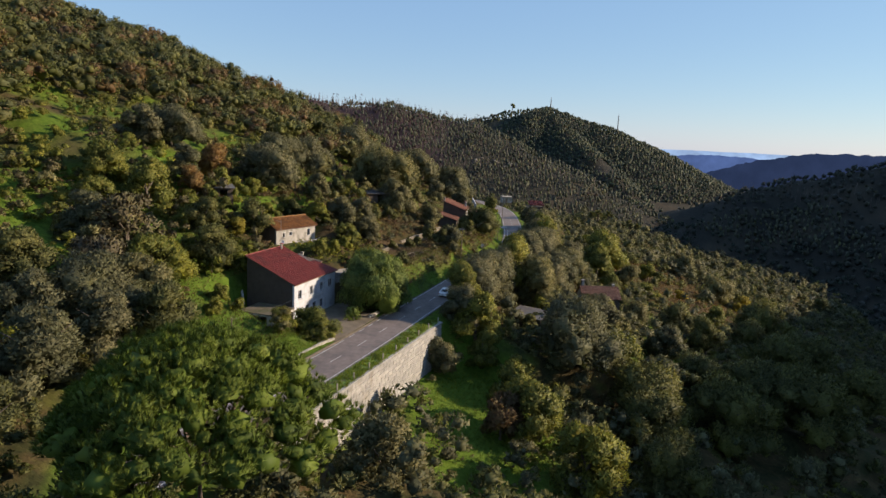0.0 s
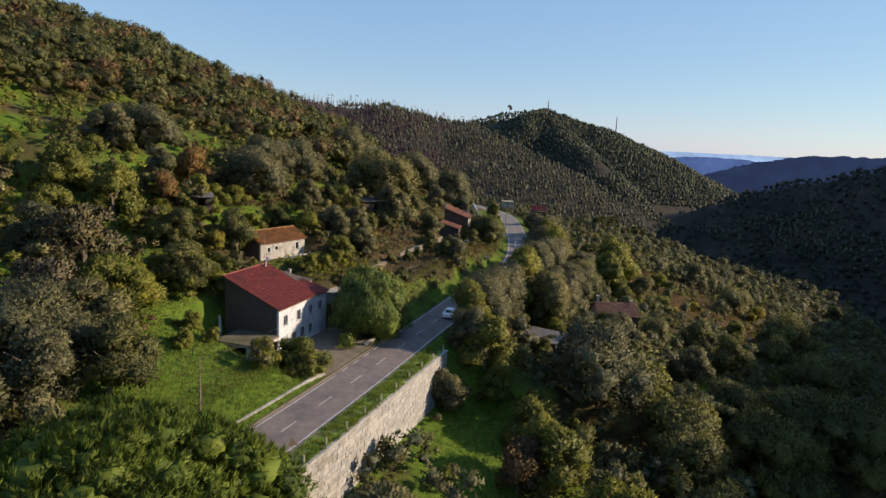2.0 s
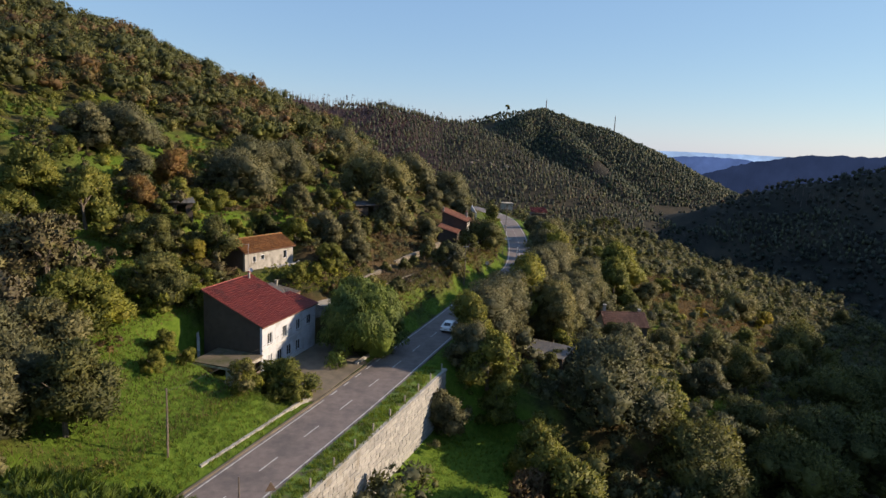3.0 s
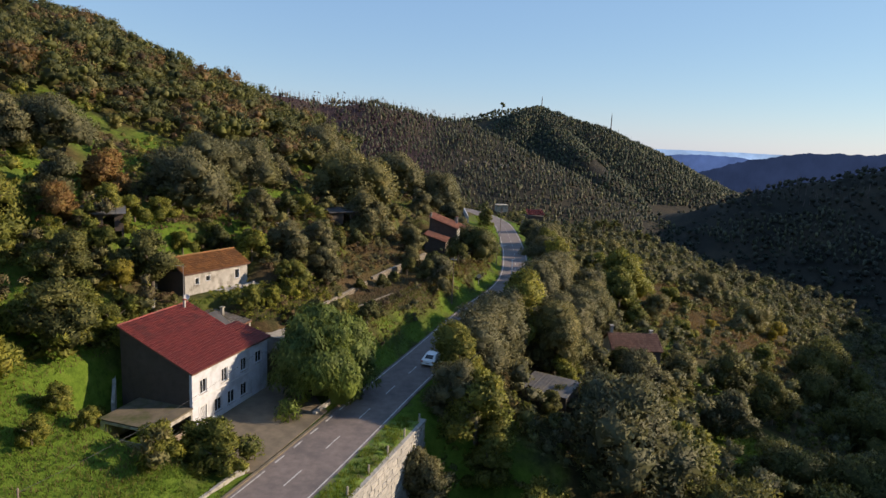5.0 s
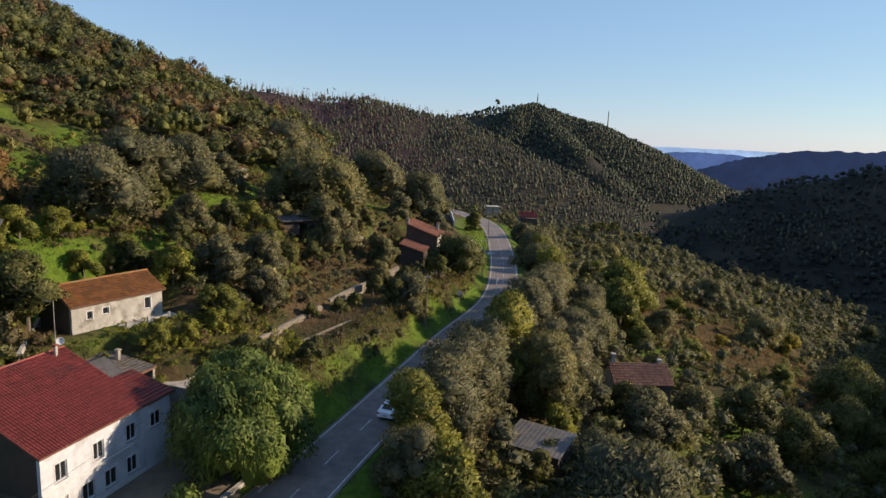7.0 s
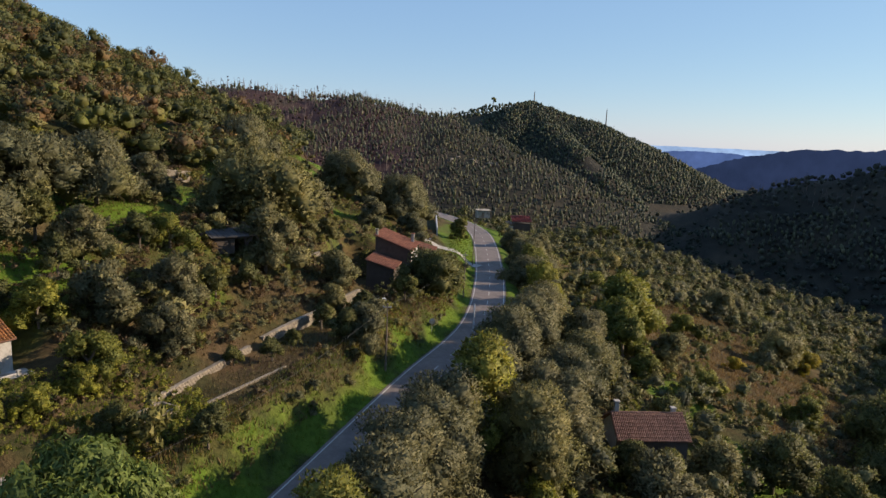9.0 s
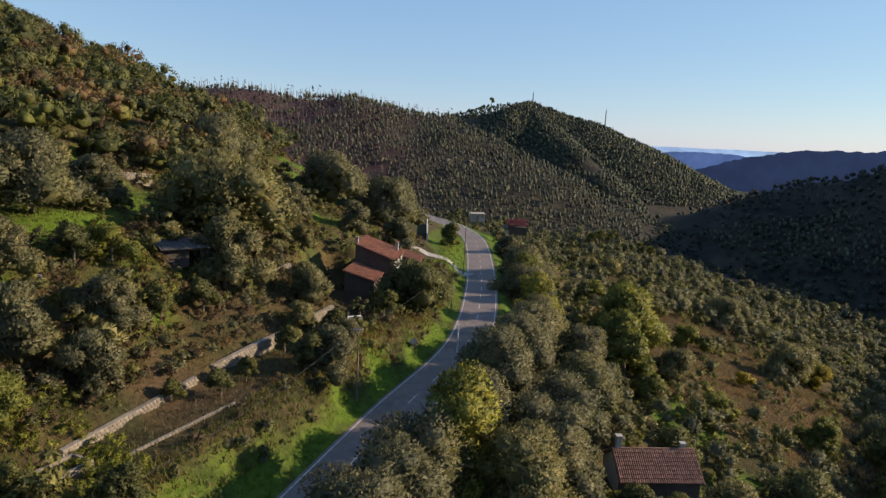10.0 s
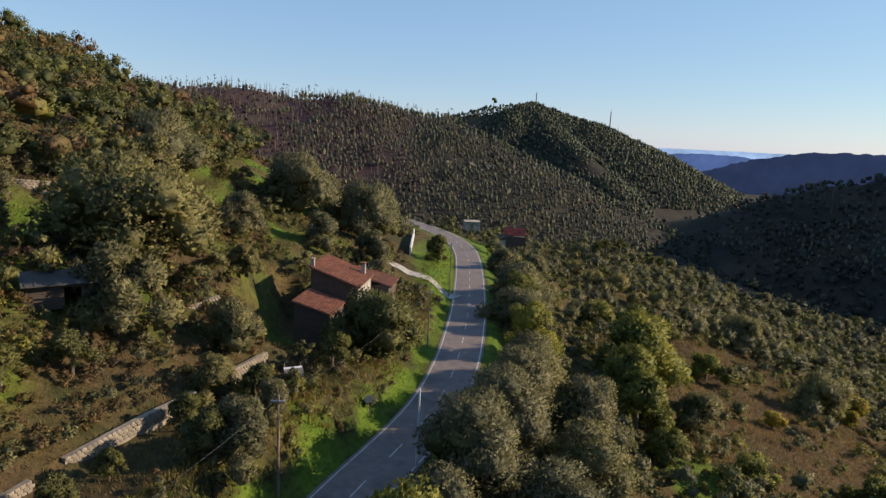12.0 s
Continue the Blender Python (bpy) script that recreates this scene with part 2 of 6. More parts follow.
# Kept darker than plain grey render: shade of unlit walls is in the colour.
M_SHADE_RENDER = surface("shade_darkened_render", (0.05, 0.038, 0.031), (0.088, 0.068, 0.055), 1.2, 0.9, 0.2, 25, (0.058, 0.046, 0.037), 0.6)
M_CREAM = surface("cream_render", (0.26, 0.248, 0.228), (0.385, 0.37, 0.342), 1.0, 0.9, 0.15, 25, (0.17, 0.155, 0.135), 0.9)
M_CONCRETE = surface("concrete", (0.25, 0.22, 0.18), (0.38, 0.34, 0.28), 1.4, 0.9, 0.2, 30, (0.17, 0.16, 0.1), 0.5)
M_YARD = surface("yard_concrete", (0.115, 0.094, 0.066), (0.175, 0.142, 0.1), 0.9, 0.9, 0.15, 30, (0.095, 0.08, 0.055), 0.25)
M_RED = surface("red_tile", (0.16, 0.028, 0.022), (0.26, 0.052, 0.037), 1.2, 0.7, 0.1, 30, (0.12, 0.034, 0.026), 0.5, 0, 0.16)
M_ORANGE = surface("old_clay_tile", (0.2, 0.082, 0.024), (0.34, 0.15, 0.045), 1.5, 0.9, 0.15, 30, (0.2, 0.15, 0.055), 0.8, 0, 0.3)
M_BROWN_TILE = surface("brown_tile", (0.17, 0.065, 0.04), (0.28, 0.115, 0.07), 1.5, 0.9, 0.15, 30, (0.15, 0.09, 0.06), 0.8, 0, 0.3)
M_STONE = surface("wall_stone", (0.25, 0.245, 0.235), (0.38, 0.375, 0.36), 2.2, 0.92, 0.35, 14, (0.22, 0.205, 0.175), 0.5, 0, 0.22)
M_MORTAR = surface("mortar", (0.2, 0.18, 0.15), (0.3, 0.27, 0.22), 3, 0.95, 0.3, 20)
M_DRYSTONE = surface("field_stone", (0.17, 0.148, 0.12), (0.30, 0.262, 0.215), 2.5, 0.95, 0.4, 12, (0.15, 0.13, 0.09), 0.6, 0, 0.3)
M_WOOD = surface("weathered_wood", (0.13, 0.1, 0.08), (0.25, 0.2, 0.16), 4, 0.9, 0.3, 20)
M_STEEL = surface("galvanised", (0.35, 0.35, 0.35), (0.5, 0.5, 0.5), 4, 0.5, 0.05, 30, None, 1, 0.7)
M_CAR = surface("car_paint", (0.72, 0.72, 0.72), (0.78, 0.78, 0.78), 0.5, 0.25, 0)
M_RUBBER = surface("rubber", (0.02, 0.02, 0.02), (0.035, 0.035, 0.035), 8, 0.8, 0)
M_GLASS, _t, _p = nodes_of("window_glass")
_p.inputs["Base Color"].default_value, _p.inputs["Roughness"].default_value, _p.inputs["Specular IOR Level"].default_value = (0.02, 0.022, 0.025, 1), 0.06, 0.7


def ground_material():
    m, t, p = nodes_of("hillside")
    at = t.nodes.new("ShaderNodeAttribute")
    at.attribute_name = "cover"
    sep = t.nodes.new("ShaderNodeSeparateColor")
    link(t, at.outputs["Color"], sep.inputs[0])
    fine = noise_node(t, 1.3, 6, 0.7)
    mid = noise_node(t, 0.16, 5, 0.6)
    grass = ramp(t, fine.outputs["Fac"], [(0.25, (0.03, 0.054, 0.008)), (0.5, (0.074, 0.122, 0.014)), (0.75, (0.12, 0.165, 0.027))])
    dry = ramp(t, fine.outputs["Fac"], [(0.25, (0.042, 0.029, 0.015)), (0.5, (0.088, 0.06, 0.028)), (0.75, (0.135, 0.094, 0.046))])
    scrub = ramp(t, fine.outputs["Fac"], [(0.3, (0.018, 0.022, 0.009)), (0.7, (0.055, 0.056, 0.022))])
    patch = ramp(t, mid.outputs["Fac"], [(0.42, (0, 0, 0)), (0.6, (1, 1, 1))])
    base = mix(t, patch.outputs[0], scrub.outputs[0], dry.outputs[0])
    add = t.nodes.new("ShaderNodeMath")
    add.operation = "MULTIPLY_ADD"
    link(t, mid.outputs["Fac"], add.inputs[0])
    add.inputs[1].default_value = 0.9
    link(t, sep.outputs[0], add.inputs[2])
    gf = ramp(t, add.outputs[0], [(0.62, (0, 0, 0)), (0.86, (1, 1, 1))])
    col = mix(t, gf.outputs[0], base, grass.outputs[0])
    soil = ramp(t, fine.outputs["Fac"], [(0.3, (0.044, 0.030, 0.018)), (0.7, (0.096, 0.066, 0.037))])
    col = mix(t, sep.outputs[1], col, soil.outputs[0])
    rough = noise_node(t, 0.03, 6, 0.7)
    burnt = ramp(t, rough.outputs["Fac"], [(0.35, (0.034, 0.020, 0.022)), (0.5, (0.056, 0.034, 0.034)), (0.62, (0.066, 0.050, 0.036))])
    green = ramp(t, rough.outputs["Fac"], [(0.35, (0.016, 0.020, 0.016)), (0.5, (0.028, 0.031, 0.022)), (0.62, (0.046, 0.040, 0.028))])
    slope = mix(t, at.outputs["Alpha"], burnt.outputs[0], green.outputs[0])
    col = mix(t, sep.outputs[2], col, slope)
    link(t, col, p.inputs["Base Color"])
    p.inputs["Roughness"].default_value = 0.95
    p.inputs["Specular IOR Level"].default_value = 0.1
    b = t.nodes.new("ShaderNodeBump")
    b.inputs["Strength"].default_value, b.inputs["Distance"].default_value = 0.6, 0.35
    link(t, noise_node(t, 1.8, 5, 0.7).outputs["Fac"], b.inputs["Height"])
    link(t, b.outputs[0], p.inputs["Normal"])
    return m


M_GROUND = ground_material()


# ---- mesh helpers ----
def soup(name, verts, tris, normals, material):
    """A mesh of very many triangles, shaded by given normals: foliage takes the light of the clump that it sits on."""
    me = bpy.data.meshes.new(name)
    verts, tris = np.asarray(verts, np.float32), np.asarray(tris, np.int32)
    me.vertices.add(len(verts))
    me.vertices.foreach_set("co", verts.ravel())
    me.loops.add(tris.size)
    me.loops.foreach_set("vertex_index", tris.ravel())
    me.polygons.add(len(tris))
    me.polygons.foreach_set("loop_start", np.arange(0, tris.size, 3, dtype=np.int32))
    me.materials.append(material)
    me.update()
    at = me.attributes.new("custom_normal", "FLOAT_VECTOR", "POINT")
    normals = np.asarray(normals, np.float32)
    at.data.foreach_set("vector", (normals / (np.linalg.norm(normals, axis=1)[:, None] + 1e-6)).ravel())
    return me


def mesh_of(name, verts, faces, material, smooth=False):
    me = bpy.data.meshes.new(name)
    me.from_pydata([tuple(v) for v in verts] if not isinstance(verts, np.ndarray) else verts.tolist(), [], faces if not isinstance(faces, np.ndarray) else faces.tolist())
    me.materials.append(material)
    if smooth:
        me.shade_smooth()
    me.update()
    return me


def part(name, bm, material, parent=None, label=""):
    """One mesh object out of a bmesh, or out of a mesh, under its thing."""
    if isinstance(bm, bmesh.types.BMesh):
        me = bpy.data.meshes.new(name)
        bmesh.ops.recalc_face_normals(bm, faces=bm.faces)
        bm.to_mesh(me)
        bm.free()
        me.materials.append(material)
    else:
        me = bm
    ob = new(name, me)
    if parent is not None:
        ob.parent = parent
    if label:
        ob["label"] = label
    return ob


def thing(name, label, category, at=(0, 0, 0), turn=0.0, group="", kind=""):
    """An Empty at the thing's base; turn in degrees about z."""
    ob = new(name)
    ob.empty_display_size = 0.3
    ob.matrix_basis = pose(*at, 0, 0, turn)
    return tagged(ob, label, category, group, kind)


def add_box(bm, lo, hi, bevel=0.0):
    """A box between two corners, its edges softened."""
    c = [(a + b) / 2 for a, b in zip(lo, hi)]
    s = [max(1e-4, b - a) for a, b in zip(lo, hi)]
    made = bmesh.ops.create_cube(bm, size=1, matrix=Matrix.Translation(c) @ Matrix.Diagonal((*s, 1)))
    if bevel:
        edges = list({e for v in made["verts"] for e in v.link_edges})
        bmesh.ops.bevel(bm, geom=edges, offset=bevel, segments=1, affect="EDGES")
    return bm


def box(lo, hi, bevel=0.0):
    return add_box(bmesh.new(), lo, hi, bevel)


def prism(points, lift):
    """A solid out of a ring of points, thickened by the vector lift."""
    bm = bmesh.new()
    low = [bm.verts.new(p) for p in points]
    high = [bm.verts.new(tuple(Vector(p) + Vector(lift))) for p in points]
    bm.faces.new(low[::-1])
    bm.faces.new(high)
    for i in range(len(points)):
        j = (i + 1) % len(points)
        bm.faces.new((low[i], low[j], high[j], high[i]))
    return bm


def tube(points, radii, sides=7):
    """A tapered round bar through points."""
    bm = bmesh.new()
    rings = []
    for i, p in enumerate(points):
        a = Vector(points[max(0, i - 1)])
        b = Vector(points[min(len(points) - 1, i + 1)])
        q = (b - a).to_track_quat("Z", "X")
        rings.append([bm.verts.new(Vector(p) + q @ Vector((radii[i] * math.cos(6.2832 * k / sides), radii[i] * math.sin(6.2832 * k / sides), 0))) for k in range(sides)])
    for r, s in zip(rings, rings[1:]):
        for k in range(sides):
            bm.faces.new((r[k], r[(k + 1) % sides], s[(k + 1) % sides], s[k]))
    bm.faces.new(rings[0][::-1])
    bm.faces.new(rings[-1])
    return bm


# ---- foliage ----
def ico(level):
    b = bmesh.new()
    bmesh.ops.create_icosphere(b, subdivisions=level, radius=1)
    b.verts.index_update()
    out = np.array([v.co[:] for v in b.verts]), np.array([[v.index for v in f.verts] for f in b.faces])
    b.free()
    return out


ICO_V, ICO_F = ico(2)
LOW_V, LOW_F = ico(1)


def sprays(rng, blobs, count, size, stretch=1.0, outward=1.0, droop=0.0, depth=0.5, sprig=0.75):
    """Leaf sprays over a heap of rounded clumps (x, y, z, rx, ry, rz): small pointed blades with gaps between them."""
    blobs = np.asarray(blobs, float)
    area = (blobs[:, 3] * blobs[:, 4] * blobs[:, 5]) ** (2 / 3)
    pick = rng.choice(len(blobs), count, p=area / area.sum())
    n = rng.normal(size=(count, 3))
    n /= np.linalg.norm(n, axis=1)[:, None]
    n[:, 2] = np.where(n[:, 2] < -0.4, -n[:, 2], n[:, 2])
    r = 1 + depth * (rng.random(count) - 0.6)
    pos = blobs[pick, :3] + n * blobs[pick, 3:] * r[:, None]
    keep = np.ones(count, bool)
    for i, b in enumerate(blobs):
        inside = (((pos - b[:3]) / b[3:]) ** 2).sum(1) < 0.62
        keep &= ~(inside & (pick != i))
    pos, n = pos[keep], n[keep]
    k = len(pos)
    wild = rng.normal(size=(k, 3))
    a = n * sprig + wild * 0.55 + np.array([0, 0, 0.25 * sprig])
    if droop:
        a = a * (1 - droop) + np.array([0, 0, -1.0]) * droop
    a /= np.linalg.norm(a, axis=1)[:, None]
    face = n * outward + rng.normal(size=(k, 3)) * 0.5
    b = np.cross(face, a)
    b /= np.linalg.norm(b, axis=1)[:, None] + 1e-6
    face = np.cross(a, b)
    b = b * np.where((face * n).sum(1) < 0, -1, 1)[:, None]
    s = size * (0.55 + 0.9 * rng.random((k, 1)))
    w = s * (0.5 + 0.35 * rng.random((k, 1)))
    blade = np.stack([pos - a * s * stretch * 0.5 - b * w * 0.5, pos + a * s * stretch * 0.65, pos - a * s * stretch * 0.4 + b * w * 0.5], axis=1)
    middle = np.average(blobs[:, :3], axis=0, weights=area)
    whole = pos - middle
    whole /= np.linalg.norm(whole, axis=1)[:, None] + 1e-6
    shade = n * 0.75 + whole * 0.45 + rng.normal(size=(k, 3)) * 0.30
    return blade.reshape(-1, 3), np.arange(3 * k).reshape(-1, 3), np.repeat(shade, 3, axis=0)


def add_cores(rng, parts, blobs, core, low=False):
    """Solid dark hearts of the larger clumps, so that a crown is dense inside."""
    v0, f0 = (LOW_V, LOW_F) if low else (ICO_V, ICO_F)
    verts, faces, normals = [parts[0]], [parts[1]], [parts[2]]
    at = len(parts[0])
    limit = np.median([q[3] for q in blobs])
    for b in [q for q in blobs if q[3] >= limit]:
        verts.append(v0 * (1 + (0.16 if low else 0.26) * rng.normal(size=(len(v0), 1))) * np.array(b[3:]) * core + np.array(b[:3]))
        faces.append(f0 + at)
        normals.append(v0 + rng.normal(size=v0.shape) * 0.3)
        at += len(v0)
    return np.concatenate(verts), np.concatenate(faces), np.concatenate(normals)


def crown_mesh(name, rng, blobs, count, size, material, core=0.6, **kw):
    parts = sprays(rng, blobs, count, size, **kw)
    if core:
        parts = add_cores(rng, parts, blobs, core)
    return soup(name, *parts, material)


def heap(rng, radius, height, bottom, clumps, flat=0.75, spread=0.8):
    """Clumps that make up an uneven crown: a few large ones, many small ones that stand out of the outline."""
    out = []
    lean = rng.uniform(-0.12, 0.12, 2) * radius
    lobes = 1 + 0.25 * np.sin(np.arange(8) * 1.9 + rng.uniform(0, 6))
    for i in range(clumps):
        a, q = rng.uniform(0, 6.283), math.sqrt(rng.random())
        z = rng.random()
        reach = radius * spread * q * (1.05 - 0.6 * z) * lobes[int(a / 0.7854) % 8]
        r = radius * (rng.uniform(0.27, 0.37) if i % 3 == 0 else rng.uniform(0.12, 0.24))
        out.append((reach * math.cos(a) + lean[0] * z, reach * math.sin(a) + lean[1] * z, bottom + (height - bottom) * (0.16 + 0.68 * z), r, r * rng.uniform(0.8, 1.2), r * flat * rng.uniform(0.9, 1.4)))
    return out


def dome(rng, radius, height, bottom, clumps):
    """A closed rounded crown: one broad heart with puffs over its upper side."""
    deep = (height - bottom) * 0.5
    out = [(0, 0, bottom + deep, radius * 0.74, radius * 0.74, deep * 0.74)]
    for i in range(clumps):
        a, e = rng.uniform(0, 6.283), math.asin(rng.uniform(-0.15, 1.0))
        r = radius * rng.uniform(0.24, 0.42)
        k = rng.uniform(0.62, 0.82)
        out.append((radius * k * math.cos(a) * math.cos(e), radius * k * math.sin(a) * math.cos(e), bottom + deep + deep * k * math.sin(e), r, r, r * 0.8))
    return out


def limbs(rng, height, radius, thick, count=4, fork=0.35):
    """A leaning tapered trunk with limbs, as one solid."""
    bm = bmesh.new()
    lean = Vector((rng.uniform(-0.1, 0.1), rng.uniform(-0.1, 0.1), 1))
    tip = lean * height * fork
    pieces = [([(0, 0, -0.6), tuple(tip * 0.5), tuple(tip)], [thick * 1.25, thick, thick * 0.85])]
    for i in range(count):
        a = 6.283 * i / count + rng.uniform(-0.5, 0.5)
        end = tip + Vector((math.cos(a) * radius * 0.6, math.sin(a) * radius * 0.6, height * rng.uniform(0.3, 0.45)))
        bend = tip.lerp(end, 0.5) + Vector((0, 0, height * 0.06))
        pieces.append(([tuple(tip * 0.95), tuple(bend), tuple(end)], [thick * 0.6, thick * 0.4, thick * 0.15]))
    me = bpy.data.meshes.new("limbs")
    for pts, rad in pieces:
        b = tube(pts, rad, 6)
        b.to_mesh(me)
        b.free()
        bm.from_mesh(me)
    bpy.data.meshes.remove(me)
    return bm


def tree_kind(name, label, category, seed, height, radius, bottom, clumps, count, size, leaf, bark=None, thick=0.16, core=0.6, flat=0.85, trunk=True, **kw):
    """A tree or bush with its trunk and crown, standing on the origin; to be copied."""
    rng = np.random.RandomState(seed)
    t = thing(name, label, category)
    if trunk:
        part("trunk", limbs(rng, height, radius, thick), bark or M_BARK, t)
    part("crown", crown_mesh("crown", rng, heap(rng, radius, height, bottom, clumps, flat), count, size, leaf, core, **kw), leaf, t)
    return t


def plant(kind, spots, group, rng):
    """Copies of a kind at (x, y, scale)."""
    first = True
    for x, y, s in spots:
        m = pose(x, y, float(ground_z(x, y)) - 0.1, 0, 0, rng.uniform(0, 360)) @ Matrix.Diagonal((s * rng.uniform(0.92, 1.08), s * rng.uniform(0.92, 1.08), s, 1))
        if first and not kind.get("placed"):
            kind.matrix_basis, kind["placed"] = m, 1
        else:
            c = copy_thing(kind, pose(0, 0, 0))
            c.matrix_basis = m
            c["group"] = group
        first = False
    kind["group"] = group


# ---- ground, road, water of the distance ----
def spaced(lo, hi, fine_lo, fine_hi, step, grow):
    mid = list(np.arange(fine_lo, fine_hi + 0.01, step))
    up, s = [], step
    while (up[-1] if up else fine_hi) < hi:
        s *= grow
        up.append((up[-1] if up else fine_hi) + min(s, 160))
    down, s = [], step
    while (down[-1] if down else fine_lo) > lo:
        s *= grow
        down.append((down[-1] if down else fine_lo) - min(s, 160))
    return np.array(down[::-1] + mid + up)


def cover_at(x, y, z):
    """Red: fresh grass; green: bare soil; blue: burnt and eucalyptus slopes."""
    m = road_slope(y)
    d = (x - road_x(y)) / np.sqrt(1 + m * m)
    verge = ss(2.6, 3.4, np.abs(d)) * (1 - ss(4.2, 7.5, -d + 1.2 * wave(x, y, 11, 24))) * (1 - ss(5.0, 8.0, d))
    lawn = np.exp(-(((x + 27) / 8) ** 2 + ((y - 80) / 13) ** 2)) + np.exp(-(((x - 7) / 9) ** 2 + ((y - 84) / 17) ** 2)) * 1.1
    lawn = lawn + 0.8 * np.exp(-(((x - 50) / 10) ** 2 + ((y - 122) / 14) ** 2)) + 0.7 * np.exp(-(((x - 57) / 8) ** 2 + ((y - 150) / 8) ** 2))
    lawn = lawn + 0.2 * np.exp(-(((x + 38) / 14) ** 2 + ((y - 122) / 20) ** 2)) + 0.5 * np.exp(-(((x + 25) / 10) ** 2 + ((y - 158) / 12) ** 2))
    lawn = lawn + 1.2 * np.exp(-(((x - 52) / 5) ** 2 + ((y - 168) / 7) ** 2) ** 2) + 0.2 * ss(40, 50, -d) * (1 - ss(80, 92, -d)) * ss(84, 96, y) * (1 - ss(150, 170, y)) + 0.9 * np.exp(-(((x - 19) / 5) ** 2 + ((y - 236) / 26) ** 2) ** 2) + 1.2 * np.exp(-(((x - 33) / 6) ** 2 + ((y - 279) / 13) ** 2) ** 2) + np.exp(-(((x - 15) / 5) ** 2 + ((y - 306) / 7) ** 2))
    dry_slope = np.exp(-(((x - 80) / 31) ** 2 + ((y - 207) / 46) ** 2))
    red = 0.10 - 0.08 * ss(7, 10, -d) * (1 - ss(20, 28, -d)) * ss(104, 112, y) + 0.13 * ss(-4, -10, -np.abs(d)) * (d < 0) * (0.6 + 0.6 * wave(x, y, 24, 26)) + 0.34 * verge + 0.8 * lawn - 0.5 * dry_slope
    red = red + 0.5 * ss(-0.1, 0.4, -wave(x, y, 21, 51)) * ss(20, 28, -d) * (1 - ss(55, 66, -d))
    garden = ss(8.5, 9.5, -d) * (1 - ss(15, 17, -d)) * ss(116, 120, y) * (1 - ss(142, 148, y))
    soil = 0.85 * dry_slope * (0.7 + 0.3 * wave(x, y, 12, 23)) + 0.45 * garden * (0.5 + 0.5 * wave(x, y, 9, 21)) + 0.9 * np.clip(wave(x, y, 17, 22) + 0.15, 0, 1) * ss(6, 12, -d) * ss(100, 112, y)
    far = ss(330, 420, np.hypot(x, y))
    # Full weight beyond y 780: denser pines, with the far hill's shade painted darker.
    wooded = np.maximum(0.8 * ss(-60, 40, x + 40 * wave(x, y, 160, 25) - 0.5 * z), ss(780, 860, y))
    return np.clip(np.stack([red * (1 - far), soil * (1 - far), far, wooded], -1), 0, 1)


gx = spaced(-4800, 4800, -110, 130, 1.75, 1.075)
gy = spaced(-1500, 4800, 24, 300, 1.75, 1.075)
GX, GY = np.meshgrid(gx, gy)
GZ = ground_z(GX, GY)
_m = road_slope(GY)
_d = np.abs(GX - road_x(GY)) / np.sqrt(1 + _m * _m)
GZ = GZ - 0.12 * (1 - ss(3.2, 4.2, _d)) * (GY < 335)
nx, ny = len(gx), len(gy)
idx = np.arange(nx * ny).reshape(ny, nx)
quads = np.stack([idx[:-1, :-1], idx[:-1, 1:], idx[1:, 1:], idx[1:, :-1]], -1).reshape(-1, 4)
ground_me = mesh_of("ground", np.stack([GX, GY, GZ], -1).reshape(-1, 3), quads, M_GROUND, True)
cover = ground_me.color_attributes.new("cover", "FLOAT_COLOR", "POINT")
cover.data.foreach_set("color", cover_at(GX, GY, GZ).reshape(-1).astype(np.float32))
tagged(new("ground", ground_me), "hillside of fresh grass, dry scrub and bare soil", "ground", kind="structure")


def strip(left, right, y0, y1, step, lift, material, name, thick=0.0):
    """A band along the road between two offsets from its middle line."""
    ys = np.arange(y0, y1 + 0.01, step)
    xs, m = road_x(ys), road_slope(ys)
    q = np.sqrt(1 + m * m)
    rows = []
    for off in (left, right):
        rows.append(np.stack([xs + off / q, ys - off * m / q, np.full_like(ys, lift)], -1))
    n = len(ys)
    v = np.concatenate(rows)
    f = [(i, n + i, n + i + 1, i + 1) for i in range(n - 1)]
    if thick:
        low = v.copy()
        low[:, 2] -= thick
        v = np.concatenate([v, low])
        f += [(i + 1, i + 1 + 2 * n, i + 2 * n, i) for i in range(n - 1)]
        f += [(n + i, n + i + 2 * n, n + i + 1 + 2 * n, n + i + 1) for i in range(n - 1)]
        f += [(0, 2 * n, 3 * n, n), (n - 1, 2 * n - 1, 4 * n - 1, 3 * n - 1)]
    return mesh_of(name, v, f, material)


road = tagged(new("road", strip(-3.15, 3.15, -60, 335, 1.5, 0.0, M_ASPHALT, "road", 0.3)), "grey asphalt country road with worn white lines", "road", kind="structure")


def stripe(off, y0, y1, width, name="road_line"):
    ob = new(name, strip(off - width / 2, off + width / 2, y0, y1, min(1.5, (y1 - y0) / 3), 0.006, M_PAINT, name))
    ob.parent = road
    return ob


stripe(2.8, 40, 330, 0.14, "edge_line")
stripe(-2.8, 40, 86.5, 0.14, "edge_line")
stripe(-2.8, 101.5, 330, 0.14, "edge_line")
for k in range(5):
    stripe(-2.8, 88.0 + 2.9 * k, 89.4 + 2.9 * k, 0.16, "edge_dash")
for k in range(42):
    stripe(0, 45.0 + 6.7 * k, 47.6 + 6.7 * k, 0.12, "centre_dash")


